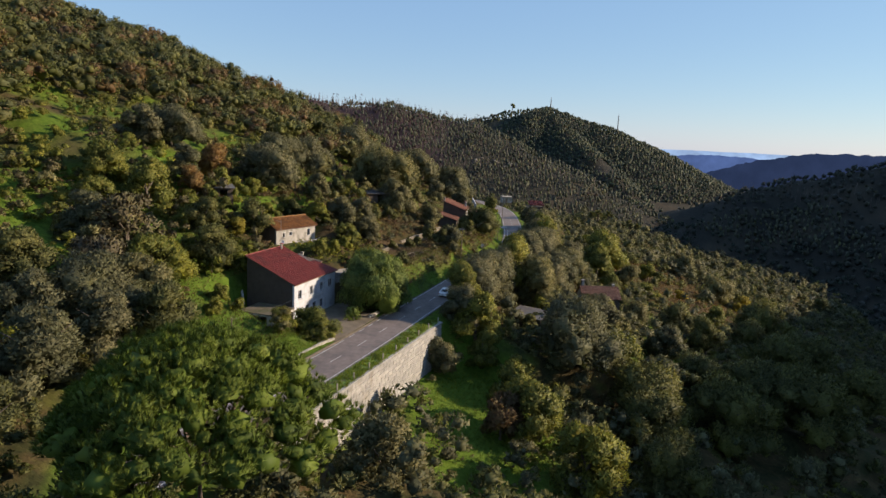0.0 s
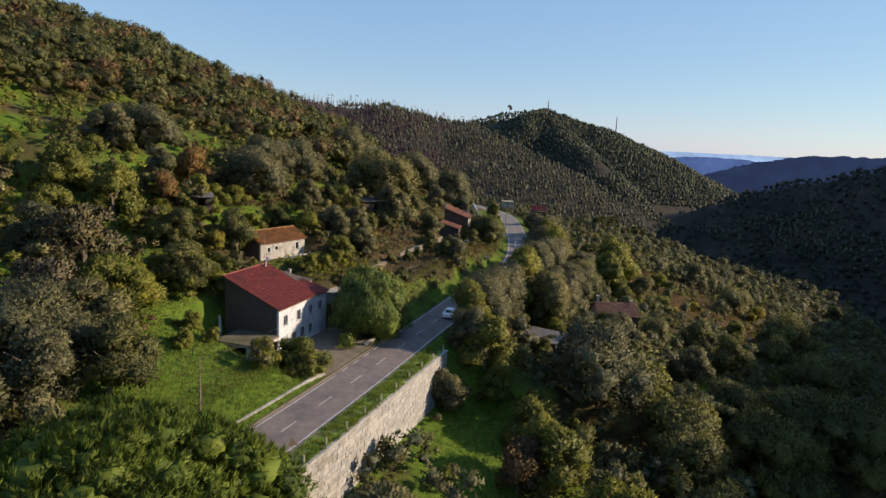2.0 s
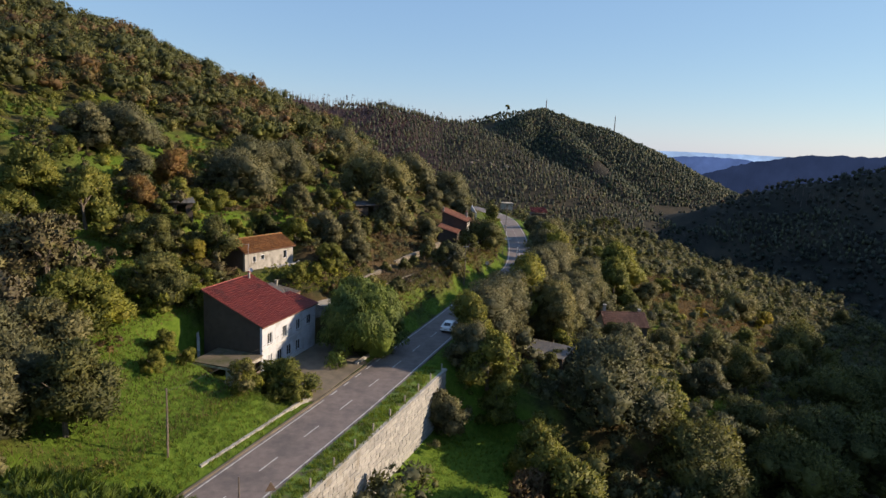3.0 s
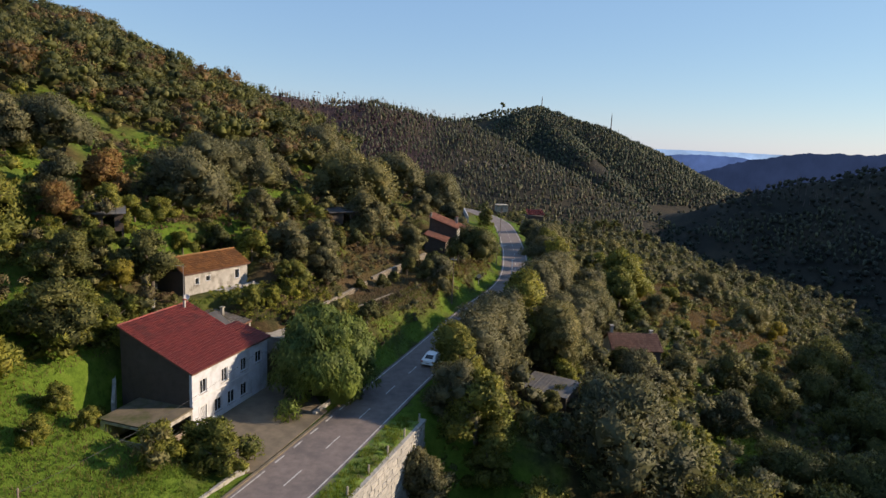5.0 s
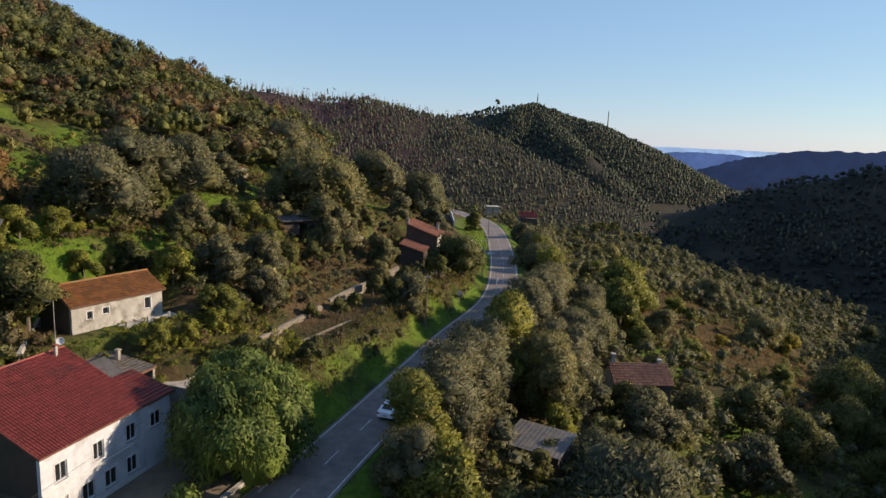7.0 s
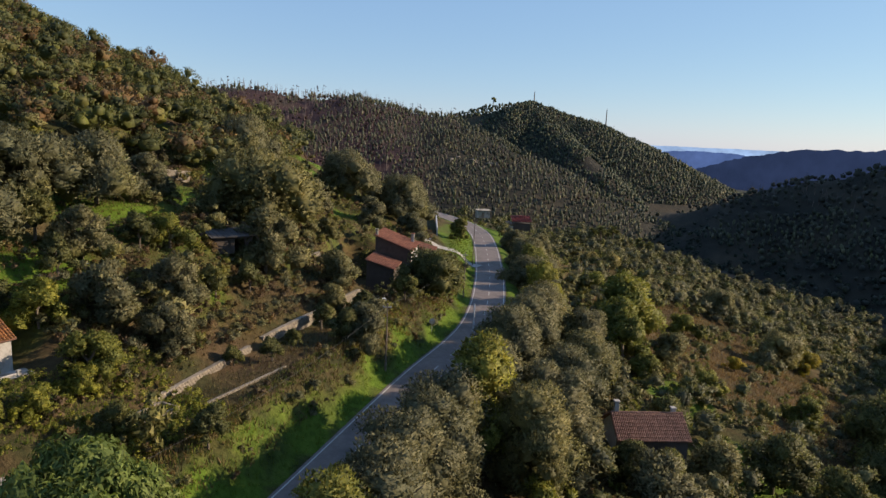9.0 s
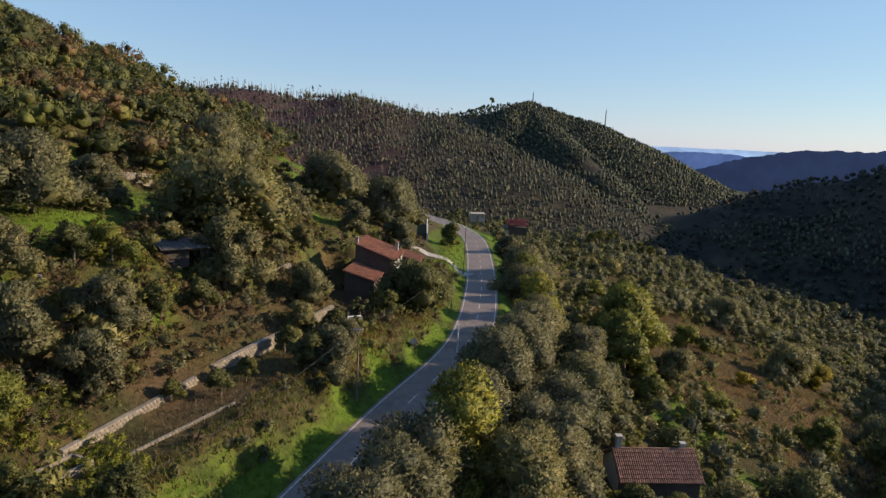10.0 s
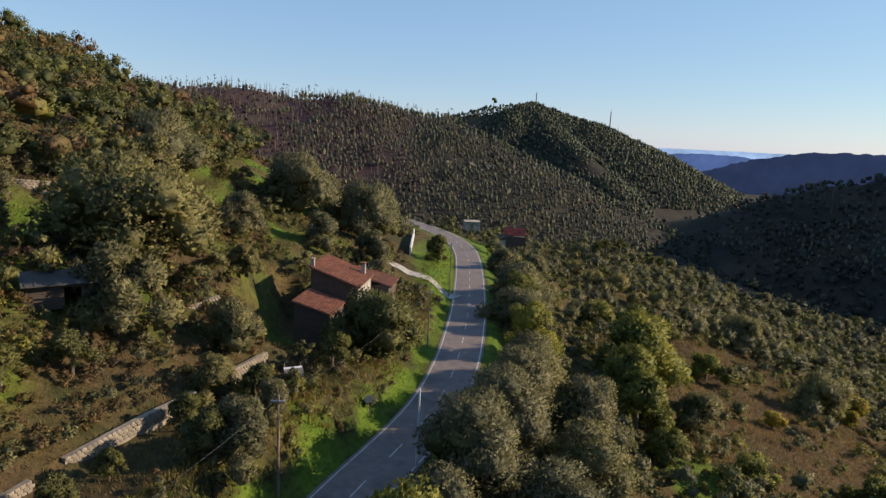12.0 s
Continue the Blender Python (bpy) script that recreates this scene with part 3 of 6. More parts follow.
# ---- buildings ----
def pierced(length, height, thick, holes, top=None):
    """An upright wall along +y with its outer face at x = 0; holes are (y0, y1, z0, z1); top(y) gives a sloping head."""
    ys = sorted({0.0, length, *[h[0] for h in holes], *[h[1] for h in holes]})
    zs = sorted({0.0, height, *[h[2] for h in holes], *[h[3] for h in holes]})
    bm = bmesh.new()
    for y0, y1 in zip(ys, ys[1:]):
        for z0, z1 in zip(zs, zs[1:]):
            if not any(h[0] <= y0 and y1 <= h[1] and h[2] <= z0 and z1 <= h[3] for h in holes):
                add_box(bm, (-thick, y0, z0), (0, y1, z1))
    bmesh.ops.remove_doubles(bm, verts=bm.verts, dist=0.0005)
    return bm


def window(parent, y, z, w, h, panes=2, x=0.0, frame_mat=None):
    """A framed window with glass, mullions and a sill, in a wall whose outer face is at x."""
    f = part("window", box((x - 0.16, y + 0.002, z + 0.002), (x - 0.13, y + w - 0.002, z + h - 0.002)), M_GLASS, parent)
    fr = bmesh.new()
    for a, b in (((y, z), (y + 0.07, z + h)), ((y + w - 0.07, z), (y + w, z + h)), ((y + 0.07, z), (y + w - 0.07, z + 0.07)), ((y + 0.07, z + h - 0.07), (y + w - 0.07, z + h))):
        add_box(fr, (x - 0.13, a[0], a[1]), (x - 0.06, b[0], b[1]), 0.008)
    part("window_frame", fr, frame_mat or M_WHITE, f)
    for k in range(1, panes):
        c = y + w * k / panes
        part("mullion", box((x - 0.13, c - 0.03, z + 0.07), (x - 0.07, c + 0.03, z + h - 0.07)), frame_mat or M_WHITE, f)
    part("window_surround", frame_ring(x, y, z, w, h, 0.09), M_GREYTRIM, f)
    part("sill", box((x - 0.05, y - 0.1, z - 0.06), (x + 0.09, y + w + 0.1, z - 0.004), 0.01), M_CREAM, f)
    return f


def frame_ring(x, y, z, w, h, t):
    bm = bmesh.new()
    for a, b in (((y - t, z - 0.002), (y, z + h + t)), ((y + w, z - 0.002), (y + w + t, z + h + t)), ((y, z + h), (y + w, z + h + t))):
        add_box(bm, (x + 0.002, a[0], a[1]), (x + 0.025, b[0], b[1]))
    return bm


M_GREYTRIM = surface("trim_paint", (0.42, 0.42, 0.43), (0.55, 0.55, 0.55), 3, 0.85, 0.1, 30)


def tile_bar(width, run, columns, thick=0.05):
    """One course of half-round roof tiles, lying along +x, running down +y for one tile."""
    n = columns * 6
    xs = np.linspace(0, width, n + 1)
    zs = np.abs(np.sin(xs / width * columns * math.pi)) * 0.11
    v, f = [], []
    for y, dz in ((0, 0.0), (run * 1.06, 0.085)):
        for x, z in zip(xs, zs):
            v.append((x, y, z + dz))
    k = n + 1
    for y, dz in ((0, -thick), (run * 1.06, 0.085 - thick)):
        for x, z in zip(xs, zs):
            v.append((x, y, z + dz))
    for i in range(n):
        f.append((i, i + 1, k + i + 1, k + i))
        f.append((k + i, k + i + 1, 3 * k + i + 1, 3 * k + i))
    return v, f


def tiled_roof(parent, name, corner, along, down, material, columns_per_tile=2, tile=0.42, width_tile=0.5, limit=300, label=""):
    """Roof slope from a top corner, along one edge and down the fall; each tile is a piece, the rest of the slope is joined."""
    corner, along, down = Vector(corner), Vector(along), Vector(down)
    up = along.cross(down).normalized()
    if up.z < 0:
        up = -up
    slab = prism([corner, corner + along, corner + along + down, corner + down], up * -0.12)
    base = part(name, slab, M_BATTEN, parent, label)
    nu, nv = max(1, round(along.length / width_tile)), max(1, round(down.length / tile))
    w, r = along.length / nu, down.length / nv
    v, f = tile_bar(w * 0.93, r, columns_per_tile)
    me = mesh_of("roof_tile", v, f, material)
    x, y = along.normalized(), down.normalized()
    z = x.cross(y)
    if z.z < 0:
        z = -z
    frame_m = Matrix((x, y, z)).transposed().to_4x4()
    rng = random.Random(len(name) + nu)
    spots = [(i, j) for j in range(nv) for i in range(nu)]
    near = set(spots[-limit:]) if limit else set()
    jv, jf = [], []
    for i, j in spots:
        m = Matrix.Translation(corner + x * (i * w) + y * (j * r) + z * (0.03 + rng.uniform(-0.006, 0.012))) @ frame_m @ pose(0, 0, 0, 0, 0, rng.uniform(-0.8, 0.8))
        if (i, j) in near:
            t = new("roof_tile", me)
            t.parent = base
            t.matrix_basis = m
        else:
            k = len(jv)
            jv += [tuple(m @ Vector(p)) for p in v]
            jf += [tuple(k + q for q in g) for g in f]
    if jv:
        o = new("roof_tiles", mesh_of("roof_tiles", jv, jf, material))
        o.parent = base
        tagged(o, kind="stuff")
    return base


M_BATTEN = surface("roof_underside", (0.12, 0.06, 0.04), (0.2, 0.1, 0.07), 3, 0.95, 0.1)


def chimney(parent, x, y, z0, z1, w=0.5, material=None, cap=None):
    c = part("chimney", box((x - w / 2, y - w / 2, z0), (x + w / 2, y + w / 2, z1), 0.02), material or M_CREAM, parent)
    part("chimney_cap", box((x - w / 2 - 0.08, y - w / 2 - 0.08, z1 + 0.003), (x + w / 2 + 0.08, y + w / 2 + 0.08, z1 + 0.12), 0.02), cap or M_CONCRETE, c)
    return c


def white_house():
    """Two-storey house: front along +y at x = 0, roof falling to the front."""
    h = thing("white_house", "two-storey house, white front, shade-darkened grey gable, red tiled roof", "house", (*HOUSE, 0.0), -18.5)
    L, W, E, R = 9.9, 8.3, 6.0, 9.55
    upper = [(1.15, 3.55, 1.0, 1.4), (4.5, 3.55, 1.0, 1.4), (7.8, 3.55, 1.05, 1.4)]
    lower = [(3.35, 0.75, 1.15, 1.4), (5.5, 0.75, 1.2, 1.4), (7.75, 0.75, 1.15, 1.4)]
    holes = [(y, y + w, z, z + hh) for y, z, w, hh in upper + lower] + [(1.05, 2.1, 0.12, 2.2)]
    part("wall", pierced(L, E, 0.3, holes), M_WHITE, h, "white painted front wall")
    part("wall", prism([(-0.302, 0.0, 0), (-W, 0.0, 0), (-W, 0.0, R - 0.1), (-0.302, 0.0, E + 0.05)], (0, 0.3, 0)), M_SHADE_RENDER, h, "grey rendered gable, shade put into its colour")
    part("wall", prism([(-0.302, L, 0), (-W, L, 0), (-W, L, R - 0.1), (-0.302, L, E + 0.05)], (0, -0.3, 0)), M_SHADE_RENDER, h, "grey rendered gable, shade put into its colour")
    part("wall", box((-W, 0.302, 0), (-W + 0.3, L - 0.302, R - 0.12)), M_SHADE_RENDER, h, "grey rendered back wall")
    for y, z, w, hh in upper + lower:
        window(h, y, z, w, hh)
    door = part("door", box((-0.14, 1.052, 0.13), (-0.09, 2.098, 2.198), 0.005), M_GREYTRIM, h, "pale barred double door")
    for k in range(6):
        part("bar", box((-0.088, 1.15 + 0.16 * k, 0.3), (-0.05, 1.19 + 0.16 * k, 2.1)), M_WHITE, door)
    part("door_surround", frame_ring(0, 1.05, 0.12, 1.05, 2.08, 0.12), M_GREYTRIM, h)
    part("string_course", box((0.003, 0, 3.02), (0.07, L, 3.16), 0.015), M_GREYTRIM, h)
    part("plinth", box((0.003, 2.25, 0), (0.05, L, 0.45), 0.01), M_GREYTRIM, h)
    part("doorstep", box((0.052, 0.9, 0), (0.6, 2.25, 0.12), 0.015), M_CONCRETE, h)
    part("eave_board", box((0.003, 0, E - 0.16), (0.1, L + 3.2, E - 0.03), 0.01), M_WHITE, h)
    fall = Vector((W + 0.4, 0, -(R - E) - 0.08))
    tiled_roof(h, "roof", (-W - 0.1, -0.25, R + 0.12), (0, L + 0.4, 0), fall, M_RED, label="red clay tile roof slope")
    rt = Vector((-W - 0.1, -0.25, R + 0.2))
    part("ridge_tiles", tube([tuple(rt), tuple(rt + Vector((0, (L + 0.4) / 2, 0.02))), tuple(rt + Vector((0, L + 0.4, 0)))], [0.10, 0.105, 0.10], 8), M_RED, h)
    part("verge_tiles", tube([tuple(rt + Vector((0.1, 0.0, 0))), tuple(rt + fall * 0.5), tuple(rt + fall)], [0.055, 0.055, 0.055], 6), M_RED, h)
    chimney(h, -W + 0.6, 8.6, R - 0.6, R + 0.8, 0.24, M_CREAM, M_RED)
    # right wing, lower and shallower
    part("wall", pierced(3.0, E, 0.3, [(0.6, 1.8, 3.6, 4.9)]), M_WHITE, h, "white painted wing front").matrix_basis = pose(0, L + 0.004, 0)
    window(h, L + 0.6, 3.6, 1.2, 1.3)
    part("wall", box((-4.2, L + 2.7, 0), (-0.302, L + 3.0, E + 0.2)), M_SHADE_RENDER, h, "grey wing end wall")
    part("wall", box((-4.2, L + 0.01, 0), (-3.9, L + 2.698, E + 0.9)), M_SHADE_RENDER, h, "grey wing back wall")
    tiled_roof(h, "wing_roof", (-4.3, L + 0.22, E + 1.15), (0, 3.1, 0), (4.6, 0, -1.15), M_RED, limit=0)
    # back lean-to with old grey tiles
    part("wall", box((-9.8, L + 0.3, 0), (-4.4, L + 0.6, 6.3)), M_SHADE_RENDER, h)
    part("wall", box((-9.8, L + 6.0, 0), (-4.4, L + 6.3, 6.3)), M_CREAM, h)
    tiled_roof(h, "back_roof", (-9.9, L + 0.2, 7.2), (0, 6.2, 0), (5.6, 0, -0.8), M_GREYTILE, limit=0, label="old grey lichened tiles")
    part("gable", prism([(-4.5, L + 2.3, 5.2), (-8.6, L + 2.3, 5.2), (-8.6, L + 2.3, 7.35), (-6.6, L + 2.3, 8.15), (-4.5, L + 2.3, 6.9)], (0, 0.22, 0)), M_CREAM, h, "pinkish plastered gable")
    part("sheet_roof", prism([(-9.0, L + 0.35, 7.35), (-6.6, L + 0.35, 8.25), (-6.6, L + 2.62, 8.25), (-9.0, L + 2.62, 7.35)], (0, 0, 0.07)), M_TAR, h, "dark tarred sheet roof")
    part("sheet_roof", prism([(-6.58, L + 0.35, 8.25), (-4.3, L + 0.35, 6.95), (-4.3, L + 2.62, 6.95), (-6.58, L + 2.62, 8.25)], (0, 0, 0.07)), M_TAR, h, "dark tarred sheet roof")
    chimney(h, -7.6, L + 5.2, 6.4, 7.9, 0.34, M_CREAM, M_CONCRETE)
    part("terrace_slab", box((-6.0, L + 6.32, 4.6), (0.4, L + 12.0, 4.8), 0.02), M_CONCRETE, h, "pale concrete terrace roof")
    part("terrace_wall", box((-5.6, L + 6.4, 0), (-0.3, L + 11.6, 4.598)), M_CREAM, h)
    # lean-to garage at the gable
    A = 4.9
    part("garage_roof", prism([(-6.2, -A - 0.15, 2.42), (0.12, -A - 0.15, 2.42), (0.12, -0.01, 2.50), (-6.2, -0.01, 2.50)], (0, 0, 0.14)), M_SLAB, h, "mossy concrete roof slab")
    part("garage_front", pierced(A - 0.02, 2.41, 0.22, [(2.0, 4.7, 0.0, 2.0)]), M_CREAM, h, "cream garage front").matrix_basis = pose(0, -A, 0)
    part("garage_side", pierced(5.7, 2.41, 0.2, [(1.2, 5.2, 0.9, 2.2)]), M_CREAM, h).matrix_basis = pose(-0.24, -A, 0, 0, 0, 90) 
    part("garage_back", box((-6.1, -A, 0), (-5.9, -0.02, 2.41)), M_CREAM, h)
    part("garage_gate", box((-0.16, -A + 2.02, 0.0), (-0.11, -0.25, 0.75)), M_WOOD, h)
    # roof aerial
    m = part("aerial_mast", tube([(-W + 0.3, 8.9, R - 0.3), (-W + 0.3, 8.9, R + 4.6)], [0.04, 0.03], 6), M_STEEL, h)
    part("aerial_arm", tube([(-W + 0.3, 8.9, R + 4.5), (-W - 0.6, 8.7, R + 4.55)], [0.025, 0.02], 5), M_STEEL, m)
    part("satellite_dish", dish(0.42), M_WHITE, m).matrix_basis = pose(-W + 0.5, 9.1, R + 1.1, 60, 0, 40)
    return h


def dish(r):
    bm = bmesh.new()
    bmesh.ops.create_uvsphere(bm, u_segments=14, v_segments=10, radius=r)
    bmesh.ops.delete(bm, geom=[v for v in bm.verts if v.co.z > -r * 0.55], context="VERTS")
    bmesh.ops.solidify(bm, geom=bm.faces[:], thickness=0.02)
    return bm


M_TAR = surface("tarred_sheet", (0.035, 0.033, 0.034), (0.07, 0.066, 0.066), 1.5, 0.8, 0.1, 20)
M_GREYTILE = surface("lichened_tile", (0.15, 0.12, 0.1), (0.28, 0.24, 0.2), 2, 0.95, 0.2, 30, (0.2, 0.17, 0.1), 0.9, 0, 0.3)
M_SLAB = surface("mossy_slab", (0.085, 0.07, 0.05), (0.14, 0.115, 0.08), 0.8, 0.95, 0.2, 20, (0.055, 0.062, 0.02), 0.5)


def orchard_cottage():
    """Single-storey cottage on the slope, front along +y."""
    h = thing("cottage", "small cream cottage with a mossy orange tiled roof", "house", (-28.5, 112.2, 8.9), -31.9)
    L, W, E, R = 9.8, 5.8, 2.6, 4.05
    holes = [(1.5, 2.05, 0.95, 1.8), (3.1, 3.75, 1.15, 1.85), (7.7, 8.4, 0.75, 2.0)]
    part("wall", pierced(L, E, 0.35, holes), M_CREAM, h, "stained cream front wall")
    for y0, y1, z0, z1 in holes:
        window(h, y0, z0, y1 - y0, z1 - z0, 1)
    for y, k in ((0.0, 1), (L, -1)):
        part("wall", prism([(-0.352, y, -0.8), (-W, y, -0.8), (-W, y, E), (-W / 2, y, R - 0.1), (-0.352, y, E + 0.12)], (0, 0.35 * k, 0)), M_SHADE_RENDER, h, "gable wall, shade put into its dark colour")
    part("wall", box((-W, 0.352, -0.8), (-W + 0.3, L - 0.352, E - 0.05)), M_SHADE_RENDER, h)
    part("footing", box((-0.5, 0, -1.4), (0.05, L, -0.003), 0.02), M_CREAM, h)
    tiled_roof(h, "roof", (-W / 2, -0.3, R + 0.05), (0, L + 0.6, 0), (W / 2 + 0.3, 0, -(R - E) - 0.14), M_ORANGE, label="mossy orange clay tiles")
    tiled_roof(h, "roof", (-W / 2, L + 0.3, R + 0.05), (0, -L - 0.6, 0), (-W / 2 - 0.3, 0, -(R - E) - 0.14), M_ORANGE, limit=0)
    part("ridge_tiles", tube([(-W / 2, -0.3, R + 0.12), (-W / 2, L + 0.3, R + 0.12)], [0.15, 0.15], 8), M_ORANGE, h)
    # small terrace with a low wall
    t = part("terrace", box((0.052, 4.3, -1.6), (1.7, 10.6, -0.15), 0.03), M_CREAM, h, "cream terrace wall")
    for k in range(3):
        part("pier", box((1.4, 4.5 + 2.4 * k, -0.148), (1.66, 4.8 + 2.4 * k, 0.35), 0.02), M_CREAM, t)
    part("parapet", box((1.45, 7.6, -0.148), (1.62, 9.3, 0.12), 0.02), M_CREAM, t)
    return h


def roadside_farmhouse():
    """Old house of two blocks whose roofs fall towards the road."""
    h = thing("farmhouse", "old brown farmhouse with two rusty tiled roofs", "house", (0.2, 175.5, 3.0), -8)
    part("wall", prism([(0, 6.5, -1), (6.4, 6.5, -1), (6.4, 6.5, 5.6), (0, 6.5, 7.9)], (0, 0.35, 0)), M_SHADE_RENDER, h, "gable wall with shade put into its dark colour")
    part("wall", prism([(0, 14.5, -1), (6.4, 14.5, -1), (6.4, 14.5, 5.6), (0, 14.5, 7.9)], (0, -0.35, 0)), M_SHADE_RENDER, h)
    part("wall", box((0, 6.852, -1), (0.35, 14.148, 7.75)), M_SHADE_RENDER, h)
    part("wall", pierced(7.29, 5.5, 0.35, [(1.2, 2.2, 2.6, 3.9), (4.4, 5.4, 2.6, 3.9)]), M_CREAM, h).matrix_basis = pose(6.4, 6.855, 0)
    for y in (1.2, 4.4):
        window(h, 6.855 + y, 2.6, 1.0, 1.3, 2, 6.4)
    tiled_roof(h, "roof", (-0.3, 6.2, 8.1), (0, 8.6, 0), (7.0, 0, -2.5), M_BROWN_TILE, label="rusty clay tile roof")
    part("wall", prism([(0, 0, -1), (4.6, 0, -1), (4.6, 0, 3.5), (0, 0, 4.8)], (0, 0.35, 0)), M_SHADE_RENDER, h)
    part("wall", box((0, 0.352, -1), (0.35, 6.498, 4.7)), M_SHADE_RENDER, h)
    part("wall", box((4.25, 0.352, -1), (4.6, 6.498, 3.45)), M_SHADE_RENDER, h)
    tiled_roof(h, "low_roof", (-0.25, -0.25, 4.95), (0, 6.73, 0), (5.1, 0, -1.45), M_BROWN_TILE, label="patched brown tile roof")
    chimney(h, 5.6, 13.0, 5.2, 7.6, 0.5, M_CREAM, M_BROWN_TILE)
    chimney(h, 0.2, 6.7, 7.6, 9.0, 0.4, M_CREAM, M_CONCRETE)
    part("wall", box((6.0, 14.52, -1), (9.0, 20.0, 4.2)), M_SHADE_RENDER, h)
    tiled_roof(h, "rear_roof", (3.0, 14.6, 5.6), (0, 5.8, 0), (6.4, 0, -1.6), M_BROWN_TILE, limit=0)
    return h


def hollow_cottage():
    """Cottage down the slope, eaves towards the camera's side."""
    x0, y0 = 32.6, 139.0
    z0 = -8.0
    h = thing("cottage", "low cottage with a brown ribbed tile roof among trees", "house", (x0, y0, z0), 2)
    L, W, E, R = 8.9, 6.0, 3.2, 5.2
    part("wall", box((0.2, 0.3, -2), (L - 0.2, 0.62, E)), M_SHADE_RENDER, h, "rendered wall, its shade put into the colour")
    part("wall", box((0.2, W - 0.62, -2), (L - 0.2, W - 0.3, E)), M_SHADE_RENDER, h)
    for x in (0.2, L - 0.52):
        part("wall", prism([(x, 0.622, -2), (x, W - 0.622, -2), (x, W - 0.622, E), (x, W / 2, R - 0.15), (x, 0.622, E)], (0.32, 0, 0)), M_WHITE, h, "white gable wall")
    tiled_roof(h, "roof", (L, W / 2, R), (-L, 0, 0), (0, -W / 2 - 0.2, -(R - E) - 0.1), M_GREYTILE_RED, label="brown ribbed tile roof", width_tile=0.45, tile=0.5)
    tiled_roof(h, "roof", (0, W / 2, R), (L, 0, 0), (0, W / 2 + 0.2, -(R - E) - 0.1), M_GREYTILE_RED, limit=0)
    part("ridge_tiles", tube([(0, W / 2, R + 0.06), (L, W / 2, R + 0.06)], [0.14, 0.14], 8), M_GREYTILE_RED, h)
    chimney(h, 0.75, W / 2 + 0.2, R - 0.6, R + 1.35, 0.55, M_CREAM, M_CREAM)
    chimney(h, L - 1.1, W / 2 + 0.3, R - 0.5, R + 0.55, 0.5, M_CREAM, M_CREAM)
    return h


M_GREYTILE_RED = surface("brown_ribbed_tile", (0.17, 0.085, 0.06), (0.27, 0.15, 0.11), 2, 0.9, 0.15, 30, (0.12, 0.07, 0.05), 0.8, 0, 0.25)
# Sheet metal darkened: the tree shade on the shed roof is in the colour.
M_SHADE_ZINC = surface("shade_dark_sheet", (0.075, 0.075, 0.079), (0.128, 0.126, 0.13), 1.5, 0.55, 0.1, 20, (0.16, 0.14, 0.11), 0.8, 0.1)


def garden_shed():
    h = thing("shed", "low shed with a shade-darkened sheet roof in the trees", "shed", (13.9, 116.6, -5.7), -31)
    for lo, hi in (((0, 0, -1), (6.4, 0.2, 2.6)), ((0, 5.0, -1), (6.4, 5.2, 2.9)), ((0, 0.202, -1), (0.2, 4.998, 2.7)), ((6.2, 0.202, -1), (6.4, 4.998, 2.7))):
        part("wall", box(lo, hi), M_SHADE_RENDER, h)
    r = part("roof", prism([(-0.2, -0.3, 2.72), (6.6, -0.3, 2.72), (6.6, 5.5, 3.15), (-0.2, 5.5, 3.15)], (0, 0, 0.05)), M_SHADE_ZINC, h, "corrugated sheet roof, shade put into its colour")
    for k in range(14):
        x = -0.1 + 0.5 * k
        part("rib", prism([(x, -0.3, 2.772), (x + 0.08, -0.3, 2.772), (x + 0.08, 5.5, 3.202), (x, 5.5, 3.202)], (0, 0, 0.04)), M_SHADE_ZINC, r)
    return h


def crest_hut():
    h = thing("hut", "small plastered hut on the road's crest", "hut", (28.6, 295, 0.2), 8)
    part("wall", pierced(4.6, 2.6, 0.25, [(1.6, 2.5, 0.0, 2.0)]), M_CREAM, h, "cream plastered front").matrix_basis = pose(0, 0.254, 0, 0, 0, -90)
    part("wall", box((0, 0.256, 0), (0.25, 3.5, 2.6)), M_CREAM, h)
    part("wall", box((4.35, 0.256, 0), (4.6, 3.5, 2.6)), M_CREAM, h)
    part("wall", box((0.252, 3.25, 0), (4.348, 3.5, 2.6)), M_CREAM, h)
    part("roof", prism([(-0.2, -0.2, 2.61), (4.8, -0.2, 2.61), (4.8, 3.7, 2.75), (-0.2, 3.7, 2.75)], (0, 0, 0.14)), M_CONCRETE, h, "flat concrete roof")
    part("door", box((1.62, 0.05, 0), (2.48, 0.1, 1.98)), M_WOOD, h)
    return h


def red_roofed_hut():
    h = thing("hut", "hut with a red tiled roof on stilts", "hut", (40.0, 287, -3.2), 4)
    part("wall", box((0.3, 0.3, -2), (6.4, 4.2, 3.1)), M_SHADE_RENDER, h)
    part("porch_wall", box((-1.6, 0.2, -2), (0.298, 3.4, 2.2)), M_CREAM, h)
    tiled_roof(h, "roof", (6.8, 4.4, 5.3), (-6.9, 0, 0), (0, -4.7, -1.6), M_RED, limit=0, label="bright red tiled roof")
    tiled_roof(h, "porch_roof", (0.2, 3.6, 3.4), (-2.2, 0, 0), (0, -3.8, -0.7), M_GREYTILE, limit=0)
    return h


yard = prism([(-0.35 + p[0], p[1], -0.4) for p in ((0.4, -1.6), (4.6, -2.6), (9.0, -4.6), (9.75, -4.0), (9.75, 9.6), (5.0, 14.2), (0.4, 14.2))], (0, 0, 0.47))
yard_ob = part("yard", yard, M_YARD)
yard_ob.matrix_basis = pose(*HOUSE, 0, 0, 0, -18.5)
tagged(yard_ob, "bare concrete forecourt beside the road", "pavement", kind="structure")
white_house()
orchard_cottage()
roadside_farmhouse()
